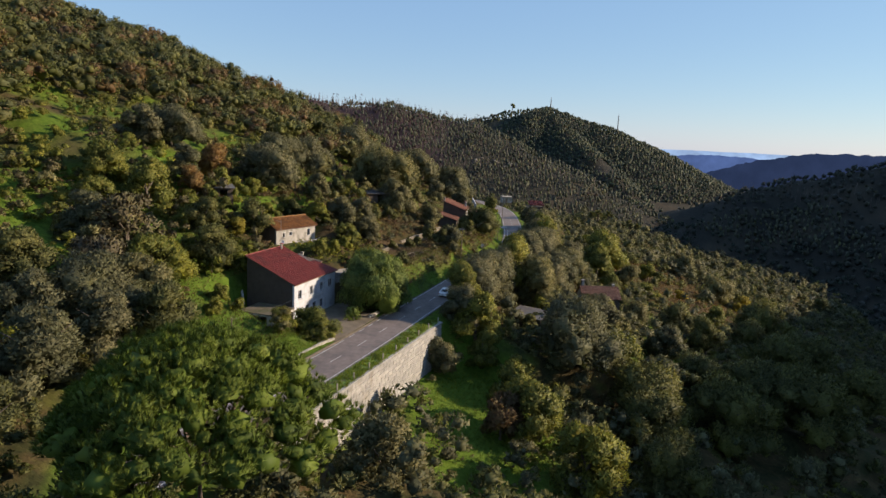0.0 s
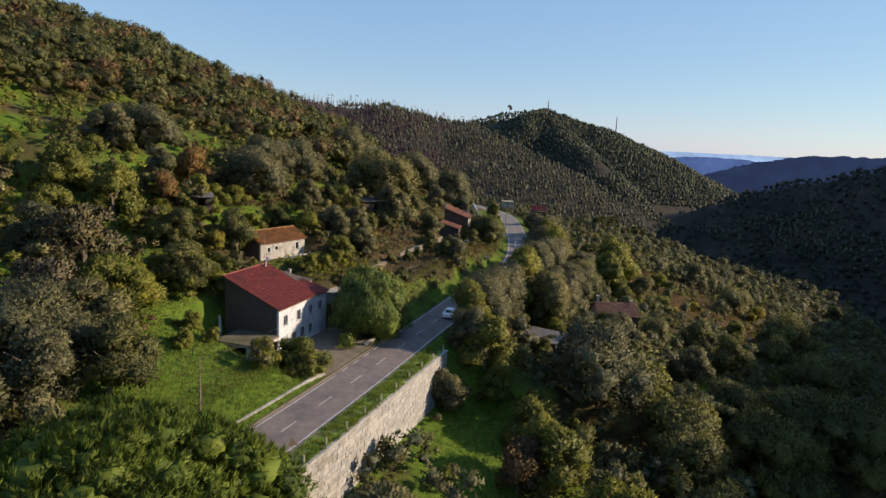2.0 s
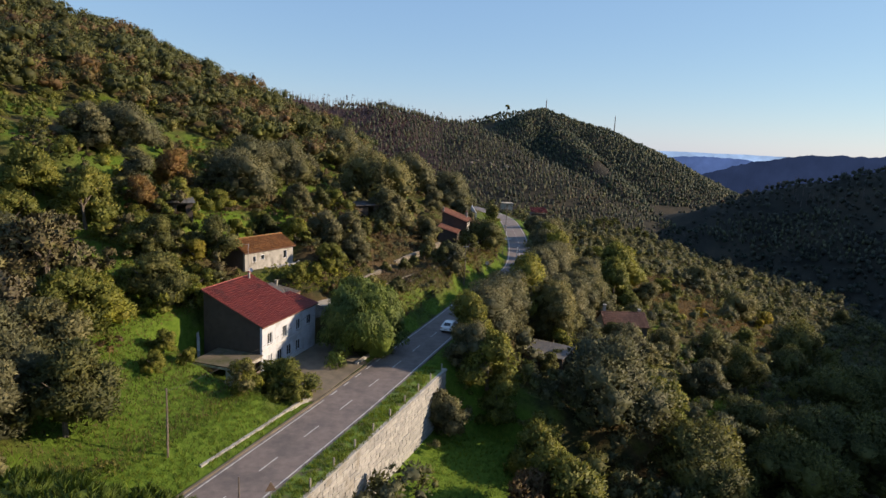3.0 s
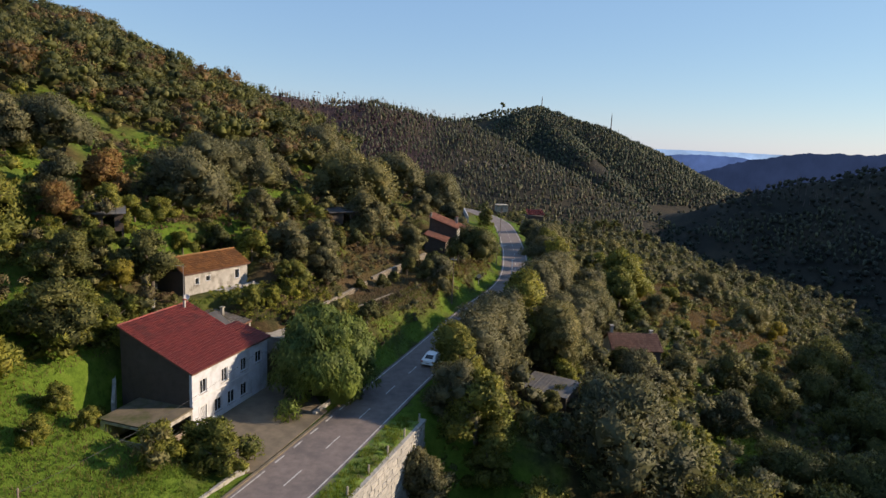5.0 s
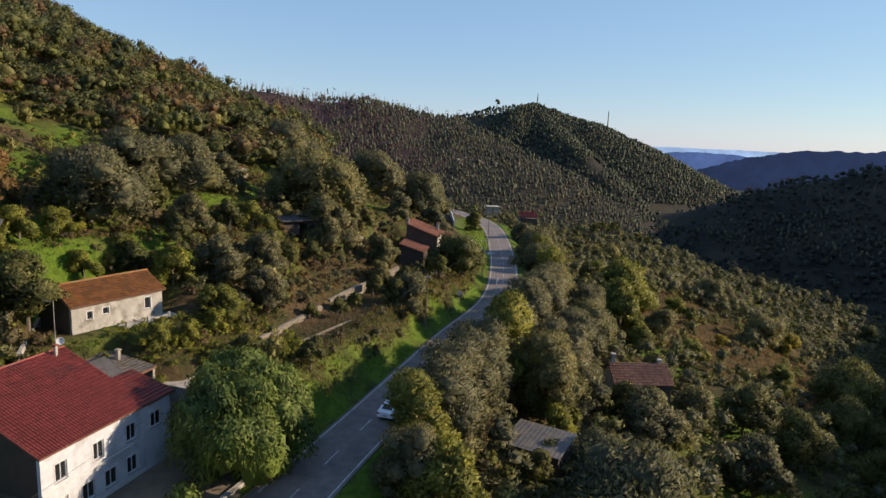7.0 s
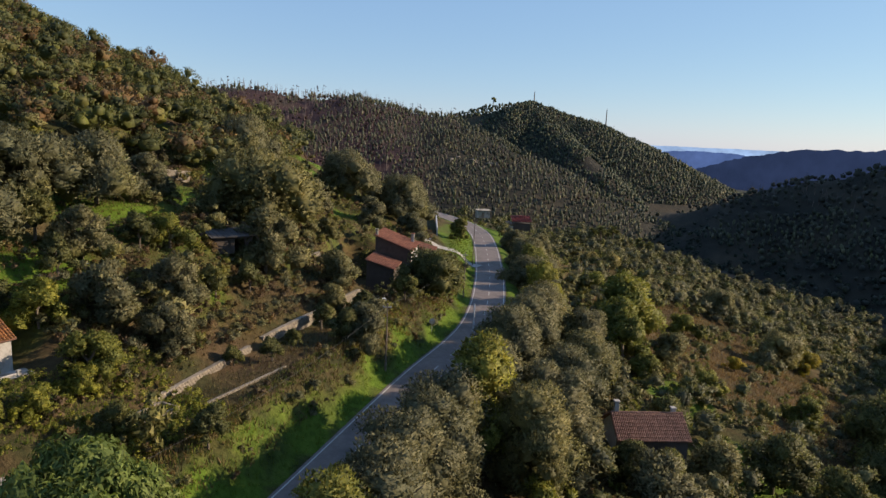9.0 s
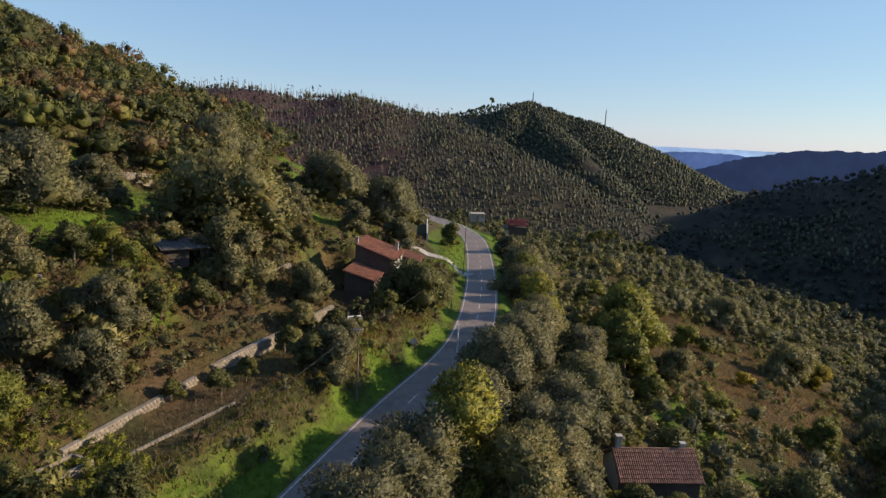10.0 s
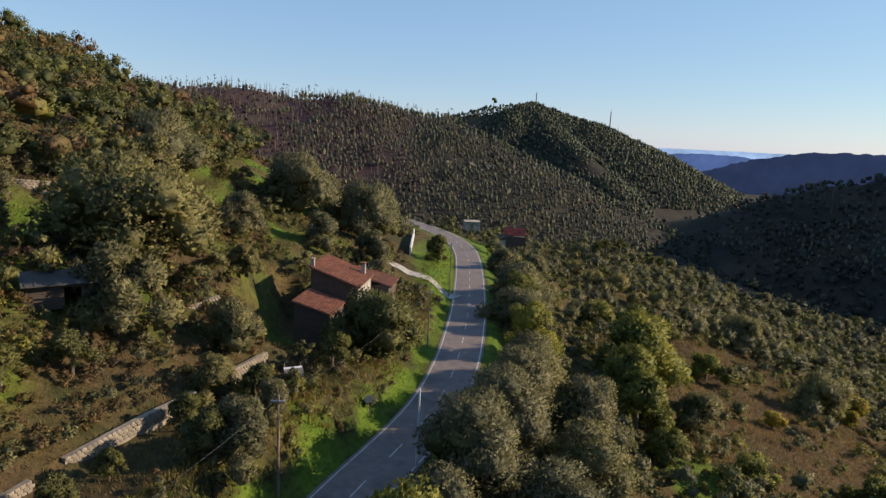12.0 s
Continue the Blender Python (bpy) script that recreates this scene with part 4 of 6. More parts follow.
hollow_cottage()
garden_shed()
crest_hut()
red_roofed_hut()


# ---- walls along the road and on the terraces ----
WALL_A, WALL_B = Vector((-14.8, 58.0, 0)), Vector((1.25, 99.2, 0))


def stone_block(rng, w, d, h):
    """A rough-dressed stone: a box with knocked corners and an uneven face."""
    c = 0.035
    bm = bmesh.new()
    add_box(bm, (0, 0, 0), (w, d, h))
    bmesh.ops.bevel(bm, geom=bm.edges[:], offset=c, segments=1, affect="EDGES")
    for v in bm.verts:
        v.co += Vector([rng.uniform(-0.014, 0.014) for _ in range(3)])
    me = bpy.data.meshes.new("stone")
    bm.to_mesh(me)
    bm.free()
    me.materials.append(M_STONE)
    return me


def retaining_wall():
    run = WALL_B - WALL_A
    length, turn = run.length, math.degrees(math.atan2(run.y, run.x))
    w = thing("retaining_wall", "tall pale stone retaining wall below the road", "wall", tuple(WALL_A), turn, kind="structure")
    part("core", prism([(0, -0.02, -10.5), (length, -0.02, -10.5), (length, 0.0, -0.35), (0, 0.0, -0.35)], (0, 0.75, 0)), M_MORTAR, w)
    part("coping", box((0, -0.16, -0.35), (length, 0.55, -0.05), 0.03), M_STONE, w, "weathered coping course")
    rng = random.Random(5)
    shapes = [stone_block(rng, ww, 0.25, 0.52) for ww in (0.7, 0.85, 1.0, 1.15, 1.3)]
    spots, row, z = [], 0, -0.9
    while z > -9.5:
        x = rng.uniform(-0.4, 0)
        while x < length - 0.4:
            k = rng.randrange(5)
            wd = (0.7, 0.85, 1.0, 1.15, 1.3)[k]
            if x >= 0 and x + wd < length + 0.1:
                spots.append((x, z, k))
            x += wd + 0.03
        z -= 0.555
    near = [q for q in spots if q[0] > 20 and q[1] > -7.6]
    rng.shuffle(near)
    near = set(near[:300])
    jv, jf = [], []
    for x, z, k in spots:
        m = pose(x, -0.17 + rng.uniform(-0.03, 0.03) - z * 0.0, z, rng.uniform(-1, 1), rng.uniform(-0.6, 0.6), 0)
        if (x, z, k) in near:
            o = new("stone", shapes[k])
            o.parent, o.matrix_basis = w, m
        else:
            n = len(jv)
            jv += [tuple(m @ v.co) for v in shapes[k].vertices]
            jf += [tuple(n + i for i in p.vertices) for p in shapes[k].polygons]
    o = new("stones", mesh_of("stones", jv, jf, M_STONE))
    o.parent = w
    tagged(o, kind="stuff")
    return w


retaining_wall()


def edge_post(x, y, z, group):
    p = thing("edge_post", "short weathered concrete post at the verge's edge", "post", (x, y, z), random.uniform(0, 90), group)
    part("shaft", box((-0.08, -0.08, -0.3), (0.08, 0.08, 0.95), 0.02), M_CONCRETE, p)
    return p


for k in range(11):
    q = WALL_A.lerp(WALL_B, 0.10 + 0.088 * k)
    edge_post(q.x - 0.3, q.y + 0.1, -0.1, "posts on the retaining wall")


# ---- trees ----
rng0 = np.random.RandomState(11)
KINDS = {
    "olive_a": ("olive_tree", "grey-green olive tree with a full rounded crown", "tree", 21, 5.2, 3.4, 0.1, 26, 7600, 0.30, M_OLIVE),
    "olive_b": ("olive_tree", "grey-green olive tree with an uneven crown", "tree", 22, 5.8, 3.3, 0.1, 24, 7600, 0.30, M_OLIVE),
    "olive_tall": ("olive_tree", "tall grey-green tree overhanging the road", "tree", 35, 8.6, 4.0, 0.2, 60, 19000, 0.235, M_OLIVE),
    "olive_big": ("olive_tree", "old spreading grey-green olive tree", "tree", 33, 8.2, 6.2, 0.2, 44, 13000, 0.38, M_OLIVE),
    "lime_tall": ("poplar_tree", "tall yellow-green tree below the road", "tree", 36, 9.0, 3.4, 0.2, 50, 13000, 0.25, M_LIME),
    "oak": ("oak_tree", "dark evergreen oak with a dense crown", "tree", 23, 5.8, 3.4, 0.4, 24, 6600, 0.30, M_OAK),
    "oak_big": ("oak_tree", "broad dark evergreen oak", "tree", 34, 8.4, 6.4, 0.3, 42, 12000, 0.40, M_OAK),
    "green": ("fruit_tree", "fresh green fruit tree with light foliage", "tree", 24, 5.4, 3.2, 0.2, 22, 6200, 0.30, M_GREEN),
    "bare": ("bare_tree", "half-bare greyish brown tree with fine twigs", "tree", 25, 4.2, 3.2, -0.9, 24, 7000, 0.26, M_BARE),
    "rust": ("autumn_tree", "rusty brown autumn tree among the olives", "tree", 26, 5.2, 3.2, 0.2, 22, 6500, 0.30, M_RUST),
    "yellow": ("yellow_bush", "bright yellow autumn bush on the slope", "bush", 27, 3.0, 2.0, 0.0, 14, 3000, 0.20, M_YELLOW),
    "cane": ("cane_thicket", "pale yellow-green cane thicket on the spur", "bush", 38, 4.6, 3.6, 0.0, 24, 4600, 0.28, M_CANE),
    "bush": ("bush", "dense green garden bush", "bush", 28, 2.8, 2.0, 0.0, 16, 4000, 0.19, M_GREEN),
    "citrus": ("citrus_tree", "small dark glossy citrus tree on the terrace", "tree", 29, 3.2, 1.8, 0.7, 14, 3400, 0.2, M_OAK),
}
KINDS = {k: v[:7] + (int(v[7] * 1.5), int(v[8] * 1.5), v[9] * 0.76) + v[10:] for k, v in KINDS.items()}
made_kinds = {k: tree_kind(*v, thick=0.03 * v[5] + 0.06, core=0.4 if k == "bare" else 0.6) for k, v in KINDS.items()}

OLIVES = [(-37.1, 143.2, 5.9), (-31.4, 151.2, 5.8), (-15.7, 164.6, 8.2), (-28.1, 206.4, 7.2), (-9.5, 224, 7.3), (5.6, 236.8, 7.8), (-2.1, 159.6, 3.2), 
          (33.9, 214.3, 6.3), (34.7, 128.8, 4.6), (44.7, 140.6, 4.3), (25.0, 116.5, 3.6), (25.7, 109.9, 5.0),
          (48.4, 127.2, 4.6), (96.6, 184.3, 6.1), (98.1, 220.4, 6.6), (100.5, 258, 5.6), (143.2, 329.3, 4.2), (174.5, 329.5, 4.6), (28.9, 165.5, 6.2), (55.5, 182.8, 3.9), (23, 101.5, 7.6), (1.3, 95.3, 3.3)]
OLIVES_B = [(-50.2, 90.7, 4.0), (-54, 130.1, 5.4), (-35.4, 130.1, 6.0), (-57.3, 124.9, 4.2), (-4.2, 58.1, 4.9), (-37.2, 57.5, 4.5), (-42.2, 65.7, 3.6), (-39.0, 71.5, 5.2), (-35.2, 66.0, 4.0), (-36.2, 76.0, 4.2), (31.2, 199.5, 5.1),
            (-2.3, 152.4, 2.4), (-11.2, 153.8, 4.4), (-24.6, 194.4, 5.0), (3, 229, 6.9), (2.7, 143, 3.0), (3.6, 149.4, 1.9), (-6.9, 178.7, 2.2), (107.1, 263, 4.4),
            (160.9, 390.4, 4.4), (151.3, 322.5, 3.8), (34.1, 240.2, 3.8), (40.7, 240.1, 4.5), (-19.6, 128.6, 3.3), (-14.7, 129.6, 2.6), (-16.6, 136.4, 2.9), (-33.4, 173.2, 2.1), (28.1, 134.8, 3.2)]
OAKS = [(-24.0, 34, 5.2), (-21.5, 38.5, 5.2), (-36, 36, 5.2), (-20.5, 28, 5.2), (-27.5, 28, 5.2), (-43, 46, 5.2), (-35.5, 47.5, 3.4), (36.6, 135.2, 2.9), (32.8, 134.5, 2.6), (-33.7, 94.7, 3.7), (-31.9, 111, 3.8), (-38.7, 104.2, 3.1), (42.5, 150.3, 3.5), (56.4, 146.5, 4.5), (61.1, 138, 4.7), (77.7, 152.1, 5.8), (197.7, 350.7, 4.4),
        (176.4, 285.6, 4.8), (-31.3, 70.4, 4.3), (87.6, 166.2, 8.3), (84.6, 143, 7.7), (48.1, 111.7, 5.4), (57.9, 107.7, 7.0), (31.5, 88.7, 5.2), (-47.1, 70.8, 3.8),
        (34.2, 94.5, 6.6), (48, 96.4, 7.2), (63.6, 101.1, 7.6), (30.6, 75.8, 5.4), (75.6, 133.4, 7.4), (92.3, 129.5, 7.2), (10.4, 170.4, 5.6), (0.4, 142.2, 2.1), (-13.9, 116.8, 1.7), (17.0, 112.2, 1.9)]
GREENS = [(6.8, 100.4, 4.2), (13.6, 82.5, 5.0), (21.4, 129.2, 3.3), (51.2, 196.2, 7.1), (12.8, 91.4, 4.3), (31.6, 104.7, 4.2), (-37.2, 86.7, 3.8), (-56.2, 108.2, 4.4), (-38.6, 83.5, 4.2), (-48.1, 106.2, 4.8), (-52.8, 98.4, 3.6),
          (19.3, 71.7, 5.1), (45.6, 178.4, 4.9), (47.7, 172.9, 2.5), (-17.8, 121.6, 2.4), (-24.0, 125.5, 2.6), (20.8, 122.8, 2.7), (46, 184.6, 5.6), (23.2, 133.4, 2.2)]
BARES = [(-36.1, 192.1, 3.3), (-38.3, 179.2, 3.0), (-44.5, 91.1, 6.7), (-42.5, 79.5, 5.0), (-38.2, 76.6, 4.4), (-35.8, 181.1, 2.1)]
RUSTS = [(9.6, 80.5, 3.6), (-43.2, 124.4, 3.8), (-43.6, 112.2, 3.0)]
TALL = []                                     # two uneven rows below the road, the nearer ones the tallest
_r = random.Random(77)
for _y, _d, _q in ((104.5, 7.2, 3.3), (109, 6.6, 4.2), (113.5, 6.4, 4.8), (118.5, 6.2, 4.9), (123.5, 6.5, 4.8), (128.5, 6.6, 4.3), (131.5, 7.4, 4.4), (139.5, 7.8, 4.2), (150, 7.4, 4.7), (157, 7.8, 4.6), (165, 8.0, 4.3),
                   (174, 8.0, 4.1), (184, 8.2, 4.1), (194, 8.2, 3.9), (205, 8.2, 3.7), (103, 11.5, 3.0), (132, 14, 4.6), (140, 14.5, 4.4), (148, 15, 4.3), (157, 15.5, 4.0), (167, 15, 4.0)):
    _m = float(road_slope(_y))
    _k = math.sqrt(1 + _m * _m)
    _d = _d + 1.3
    _q = _q * (1.12 if 125 < _y < 168 else 1.0)
    TALL.append((float(road_x(_y)) + _d / _k, _y - _d * _m / _k, _q))
ROADSIDE = [(40.4, 134.6, 2.4), (34.4, 222, 3.1), (36, 231, 3.3), (-47, 118, 3.2), (-26, 137, 3.0), (-29, 160, 3.4), (-20, 172, 3.2), (-12, 196, 3.8), (-2, 206, 3.6), (7, 212, 3.4), (9, 196, 3.0)]
CANES = [(68.4, 266.5, 4.4), (63.0, 270.0, 3.6), (60.3, 278.3, 3.4), (73.0, 262.0, 3.0)]
YELLOWS = [(-33.9, 107.2, 2.3), (113.0, 229.5, 3.4), (80.0, 205.0, 2.2), (117.5, 237.5, 2.6), (109.5, 226.0, 2.2)]
BUSHES = [(-33, 97, 2.2), (-35.6, 99.6, 2.6), (-31.6, 100.6, 2.0), (-30.5, 104.2, 1.9), (-37.5, 94.5, 2.4), (-40, 110.6, 1.7), (-37.6, 111.8, 1.9), (-42.6, 110.4, 1.8), (-20, 110.5, 1.6), (-21.3, 113.5, 1.8), (-19.2, 116, 1.5), (-24.2, 108.6, 1.5), (-17.5, 119.5, 1.6), (-26.0, 106.8, 1.5), (-17.4, 88.4, 3.0), (-16.0, 86.4, 2.2), (-20.6, 85.6, 2.2), (-30.2, 92.5, 1.8), (-20.7, 146.6, 2.8), (80.1, 179.1, 3.9), (57.5, 169.2, 3.0), (-30.1, 87.1, 1.6), (-29.4, 82.6, 1.5), (-27.4, 86.6, 1.2), (-38.0, 120.5, 2.4), (-35.5, 124.0, 2.2), (-32.6, 122.5, 2.0), (-30.0, 127.0, 2.2), (-40.5, 117.0, 2.6), (-36.2, 128.0, 2.4), (19, 232.8, 2.2), (52.8, 225.2, 4.7), (74.2, 220.5, 4.0)]
TERRACE = [(-25.5, 131.5, 2.2), (-29, 127, 2.4), (-14.2, 142.6, 1.9), (-23.0, 143.5, 2.3), (-11.6, 147.2, 2.0), (-31, 137.5, 2.6), (-2.6, 146.2, 1.7), (1.5, 152.6, 1.8), (-9.4, 133.0, 1.2)]
CITRUS = [(18.4, 234.5, 2.7), (-4.7, 138.6, 1.3), (-6.0, 134.9, 1.4), (7.1, 161.5, 2.0), (-6.7, 117, 1.8)]
for kind, spots, group in (("olive_a", OLIVES, "olive trees"), ("olive_b", OLIVES_B, "olive trees"), ("olive_b", ROADSIDE, "olive trees"), ("olive_tall", [q for i, q in enumerate(TALL) if i not in (1, 14, 15, 6, 12)], "trees along the road"), ("lime_tall", [TALL[i] for i in (1, 14, 15, 6, 12)], "yellow-green trees along the road"), ("oak", OAKS, "evergreen oaks"), ("green", GREENS, "fruit trees"), ("bare", BARES, "bare trees"),
                           ("rust", RUSTS, "autumn trees"), ("yellow", YELLOWS, "yellow bushes"), ("cane", CANES, "cane thickets"), ("bush", BUSHES, "garden bushes"), ("citrus", CITRUS + TERRACE, "citrus trees")):
    for x, y, q in spots:
        k = ("olive_big" if "olive" in kind else kind + "_big") if q > 5 and "tall" not in kind and ("olive" in kind or kind == "oak") else kind
        plant(made_kinds[k], [(x, y, q / KINDS[k][5] * 1.08)], group, rng0)
TAKEN = OLIVES + OLIVES_B + ROADSIDE + TALL + OAKS + GREENS + BARES + RUSTS + YELLOWS + BUSHES + CITRUS


def pepper_tree():
    rng = np.random.RandomState(31)
    t = thing("pepper_tree", "tall weeping green pepper tree beside the forecourt", "tree", (-10.7, 105.0, 0.1), -18.5)
    part("trunk", limbs(rng, 7.5, 5, 0.3), M_BARK, t)
    blobs = []
    for k in range(78):
        a, q, z = rng.uniform(0, 6.283), math.sqrt(rng.random()), rng.random()
        r = rng.uniform(1.1, 2.0)
        wide = 1.02 - 0.5 * z
        blobs.append((6.0 * q * wide * math.cos(a) + 0.3, 7.4 * q * wide * math.sin(a), 0.5 + 7.3 * z, r, r, r * 1.1))
    part("crown", crown_mesh("crown", rng, blobs, 58000, 0.24, M_PEPPER, 0.8, stretch=1.6, droop=0.6, outward=0.9, depth=0.55), M_PEPPER, t)
    return t


pepper_tree()


def stone_pine():
    rng = np.random.RandomState(32)
    z0 = float(ground_z(-15.5, 40))
    top = 16.3 - z0
    t = thing("stone_pine", "broad umbrella-shaped stone pine with bright needle tufts", "tree", (-15.4, 40.0, z0), 0)
    blobs = []
    for k in range(270):                      # overlapping pads that make up a dome, looser towards the rim
        a, q = rng.uniform(0, 6.283), math.sqrt(rng.random())
        r = 9.0 * q * (1 + 0.10 * math.sin(3 * a + 1) + 0.06 * math.sin(7 * a))
        size = rng.uniform(0.8, 1.45)
        blobs.append((r * math.cos(a), r * math.sin(a), top - 1.3 - 5.6 * q ** 2.1 + rng.uniform(-0.6, 0.35), size, size, size * 0.8))
    bl = np.array(blobs)
    count, blades = 8200, 15
    pick = rng.choice(len(bl), count, p=bl[:, 3] ** 2 / (bl[:, 3] ** 2).sum())
    n = rng.normal(size=(count, 3))
    n /= np.linalg.norm(n, axis=1)[:, None]
    n[:, 2] = np.abs(n[:, 2]) * np.where(rng.random(count) < 0.15, -1, 1)
    root = bl[pick, :3] + n * bl[pick, 3:] * rng.uniform(0.72, 1.0, (count, 1))
    up = n * 0.75 + np.array([0, 0, 0.8])
    axis = np.repeat(up / np.linalg.norm(up, axis=1)[:, None], blades, axis=0) + rng.normal(size=(count * blades, 3)) * 0.34
    axis /= np.linalg.norm(axis, axis=1)[:, None]
    root = np.repeat(root, blades, axis=0)
    length = np.repeat(rng.uniform(0.36, 0.56, (count, 1)), blades, axis=0) * rng.uniform(0.8, 1.1, (count * blades, 1))
    wide = np.cross(axis, rng.normal(size=(count * blades, 3)))
    wide *= 0.06 / np.linalg.norm(wide, axis=1)[:, None]
    blade = np.stack([root - wide * 0.6, root + wide * 0.6, root + axis * length], 1)
    facing = np.cross(blade[:, 1] - blade[:, 0], blade[:, 2] - blade[:, 0])
    out = np.repeat(n, blades, axis=0) + np.array([0, 0, 0.3])
    flip = (facing * out).sum(1) < 0
    blade[flip] = blade[flip][:, [1, 0, 2]]
    shade = out * 0.4 + axis * 0.95
    parts = blade.reshape(-1, 3), np.arange(3 * len(blade)).reshape(-1, 3), np.repeat(shade, 3, axis=0)
    verts, faces, normals = [parts[0]], [parts[1]], [parts[2]]
    at = len(parts[0])
    for q in blobs:
        verts.append(ICO_V * (1 + 0.22 * rng.normal(size=(len(ICO_V), 1))) * np.array(q[3:]) * 0.58 + np.array(q[:3]))
        faces.append(ICO_F + at)
        normals.append(ICO_V)
        at += len(ICO_V)
    part("crown", soup("crown", np.concatenate(verts), np.concatenate(faces), np.concatenate(normals), M_PINE), M_PINE, t)
    bm = bmesh.new()
    me = bpy.data.meshes.new("limbs")
    for k in range(17):
        a = 6.283 * k / 16
        r = 7.4 if k % 2 else 4.4
        pts = [(0.15, 0, top * 0.42), (r * 0.4 * math.cos(a), r * 0.4 * math.sin(a), top * 0.58), (r * math.cos(a), r * math.sin(a), top - 2.4 - 0.06 * r * r)]
        rad = [0.26, 0.17, 0.07]
        if k == 16:
            pts, rad = [(0, 0, -0.8), (0.1, 0.1, top * 0.25), (0.15, 0, top * 0.5), (0, 0.1, top - 2)], [0.5, 0.4, 0.34, 0.12]
        b = tube(pts, rad, 8)
        b.to_mesh(me)
        b.free()
        bm.from_mesh(me)
    bpy.data.meshes.remove(me)
    part("trunk", bm, M_BARK, t)
    return t


stone_pine()


# ---- woods and scrub, too many to count ----
def woods(name, label, seed, spots, radius, height, blades, size, material, category="trees", clumps=6, core=0.66, bottom=0.0, soft=0.0, form=heap, **kw):
    """Low-detail trees joined into one: spots are x, y, scale."""
    rng = np.random.RandomState(seed)
    forms = []
    for k in range(8):
        blobs = form(rng, radius, height, bottom, clumps)
        parts = sprays(rng, blobs, int(blades * 1.6), size * 0.8, **kw)
        v, f, n = add_cores(rng, parts, blobs, core, True) if core else parts
        forms.append((v, f, n + np.array([0, 0, soft])))
    spots = np.asarray(spots)
    zs = ground_z(spots[:, 0], spots[:, 1])
    vs, fs, ns, at = [], [], [], 0
    for (x, y, s), z in zip(spots, zs):
        v, f, n = forms[rng.randint(8)]
        a = rng.uniform(0, 6.283)
        c, q = math.cos(a), math.sin(a)
        turn = np.array([[c, q, 0], [-q, c, 0], [0, 0, 1]])
        vs.append(v @ turn * np.array([s, s, s * rng.uniform(0.85, 1.2)]) + np.array([x, y, z]))
        fs.append(f + at)
        ns.append(n @ turn)
        at += len(v)
    ob = new(name, soup(name, np.concatenate(vs), np.concatenate(fs), np.concatenate(ns), material))
    return tagged(ob, label, category, kind="stuff")


def scatter(seed, count, x0, x1, y0, y1, gap, test, taken=()):
    """Spots in a rectangle, kept apart, that pass the test."""
    rng = np.random.RandomState(seed)
    n = count * 8
    xs, ys, sizes = rng.uniform(x0, x1, n), rng.uniform(y0, y1, n), rng.uniform(0.6, 1.25, n)
    keep = np.asarray(test(xs, ys), bool)
    for a, b, r in taken:
        keep &= (xs - a) ** 2 + (ys - b) ** 2 > (r * 0.75) ** 2
    cell, out = {}, []
    for x, y, q in zip(xs[keep].tolist(), ys[keep].tolist(), sizes[keep].tolist()):
        if len(out) >= count:
            break
        g = (int(x // gap), int(y // gap))
        if any((x - a) ** 2 + (y - b) ** 2 < gap * gap for i in (-1, 0, 1) for j in (-1, 0, 1) for a, b in cell.get((g[0] + i, g[1] + j), ())):
            continue
        cell.setdefault(g, []).append((x, y))
        out.append((x, y, q))
    return out


def side(x, y):
    """Distance from the road's middle: uphill negative, downhill positive."""
    m = road_slope(y)
    return (x - road_x(y)) / np.sqrt(1 + m * m)


def in_yard(x, y, pad=0.0):
    a = (x - HOUSE[0]) * HDIR[0] + (y - HOUSE[1]) * HDIR[1]
    b = -(x - HOUSE[0]) * HDIR[1] + (y - HOUSE[1]) * HDIR[0]
    return (-7 - pad < a) & (a < 21 + pad) & (b < 10 + pad) & (side(x, y) < 0)


BUILT = [(-27, 118, 8), (3.5, 178.5, 10.5), (34, 279, 9), (17.5, 216, 8), (17.5, 230, 7), (16, 246, 6), (37, 142, 6), (18.2, 121.5, 5), (31, 297, 5), (43, 289, 6), (-12.5, 120.5, 3.5), (-15.2, 40, 3)]


def clear(x, y):
    ok = ~in_yard(x, y)
    for cx, cy, r in BUILT:
        ok &= (x - cx) ** 2 + (y - cy) ** 2 > r * r
    return ok


def upper_slope(x, y):
    d = side(x, y)
    return (d < -48 - 8 * np.sin(y * 0.05) - 30 * np.exp(-((y - 125) / 38) ** 2)) & (y < 285) & (x > -0.76 * y - 14) & clear(x, y)


woods("hill_woods", "dense dark evergreen woods on the upper hillside", 41, scatter(41, 1150, -230, -25, 20, 290, 4.3, upper_slope, TAKEN), 3.9, 6.6, 300, 0.5, M_OAK, clumps=11, bottom=0.6, core=0.62, form=dome)
woods("hill_woods_olive", "lighter olive-green crowns among the upper woods", 36, scatter(36, 330, -230, -25, 20, 290, 7.0, upper_slope, TAKEN), 3.6, 6.8, 250, 0.46, M_GREENWOOD, clumps=11, bottom=0.6, core=0.62, form=dome)
woods("hill_woods_rusty", "brown scorched trees among the upper woods", 42, scatter(42, 480, -230, -25, 20, 290, 6.0, upper_slope, TAKEN), 3.4, 6.6, 230, 0.46, M_RUST, clumps=9, bottom=0.6, core=0.62, form=dome)


def orchard_scrub(x, y):
    d = side(x, y)
    return (-62 < d) & (d < -8) & clear(x, y) & (wave(x, y, 21, 51) > 0.0) & ~((116 < y) & (y < 150) & (d > -16.5)) & (((x + 27) / 7) ** 2 + ((y - 79) / 11) ** 2 > 1)


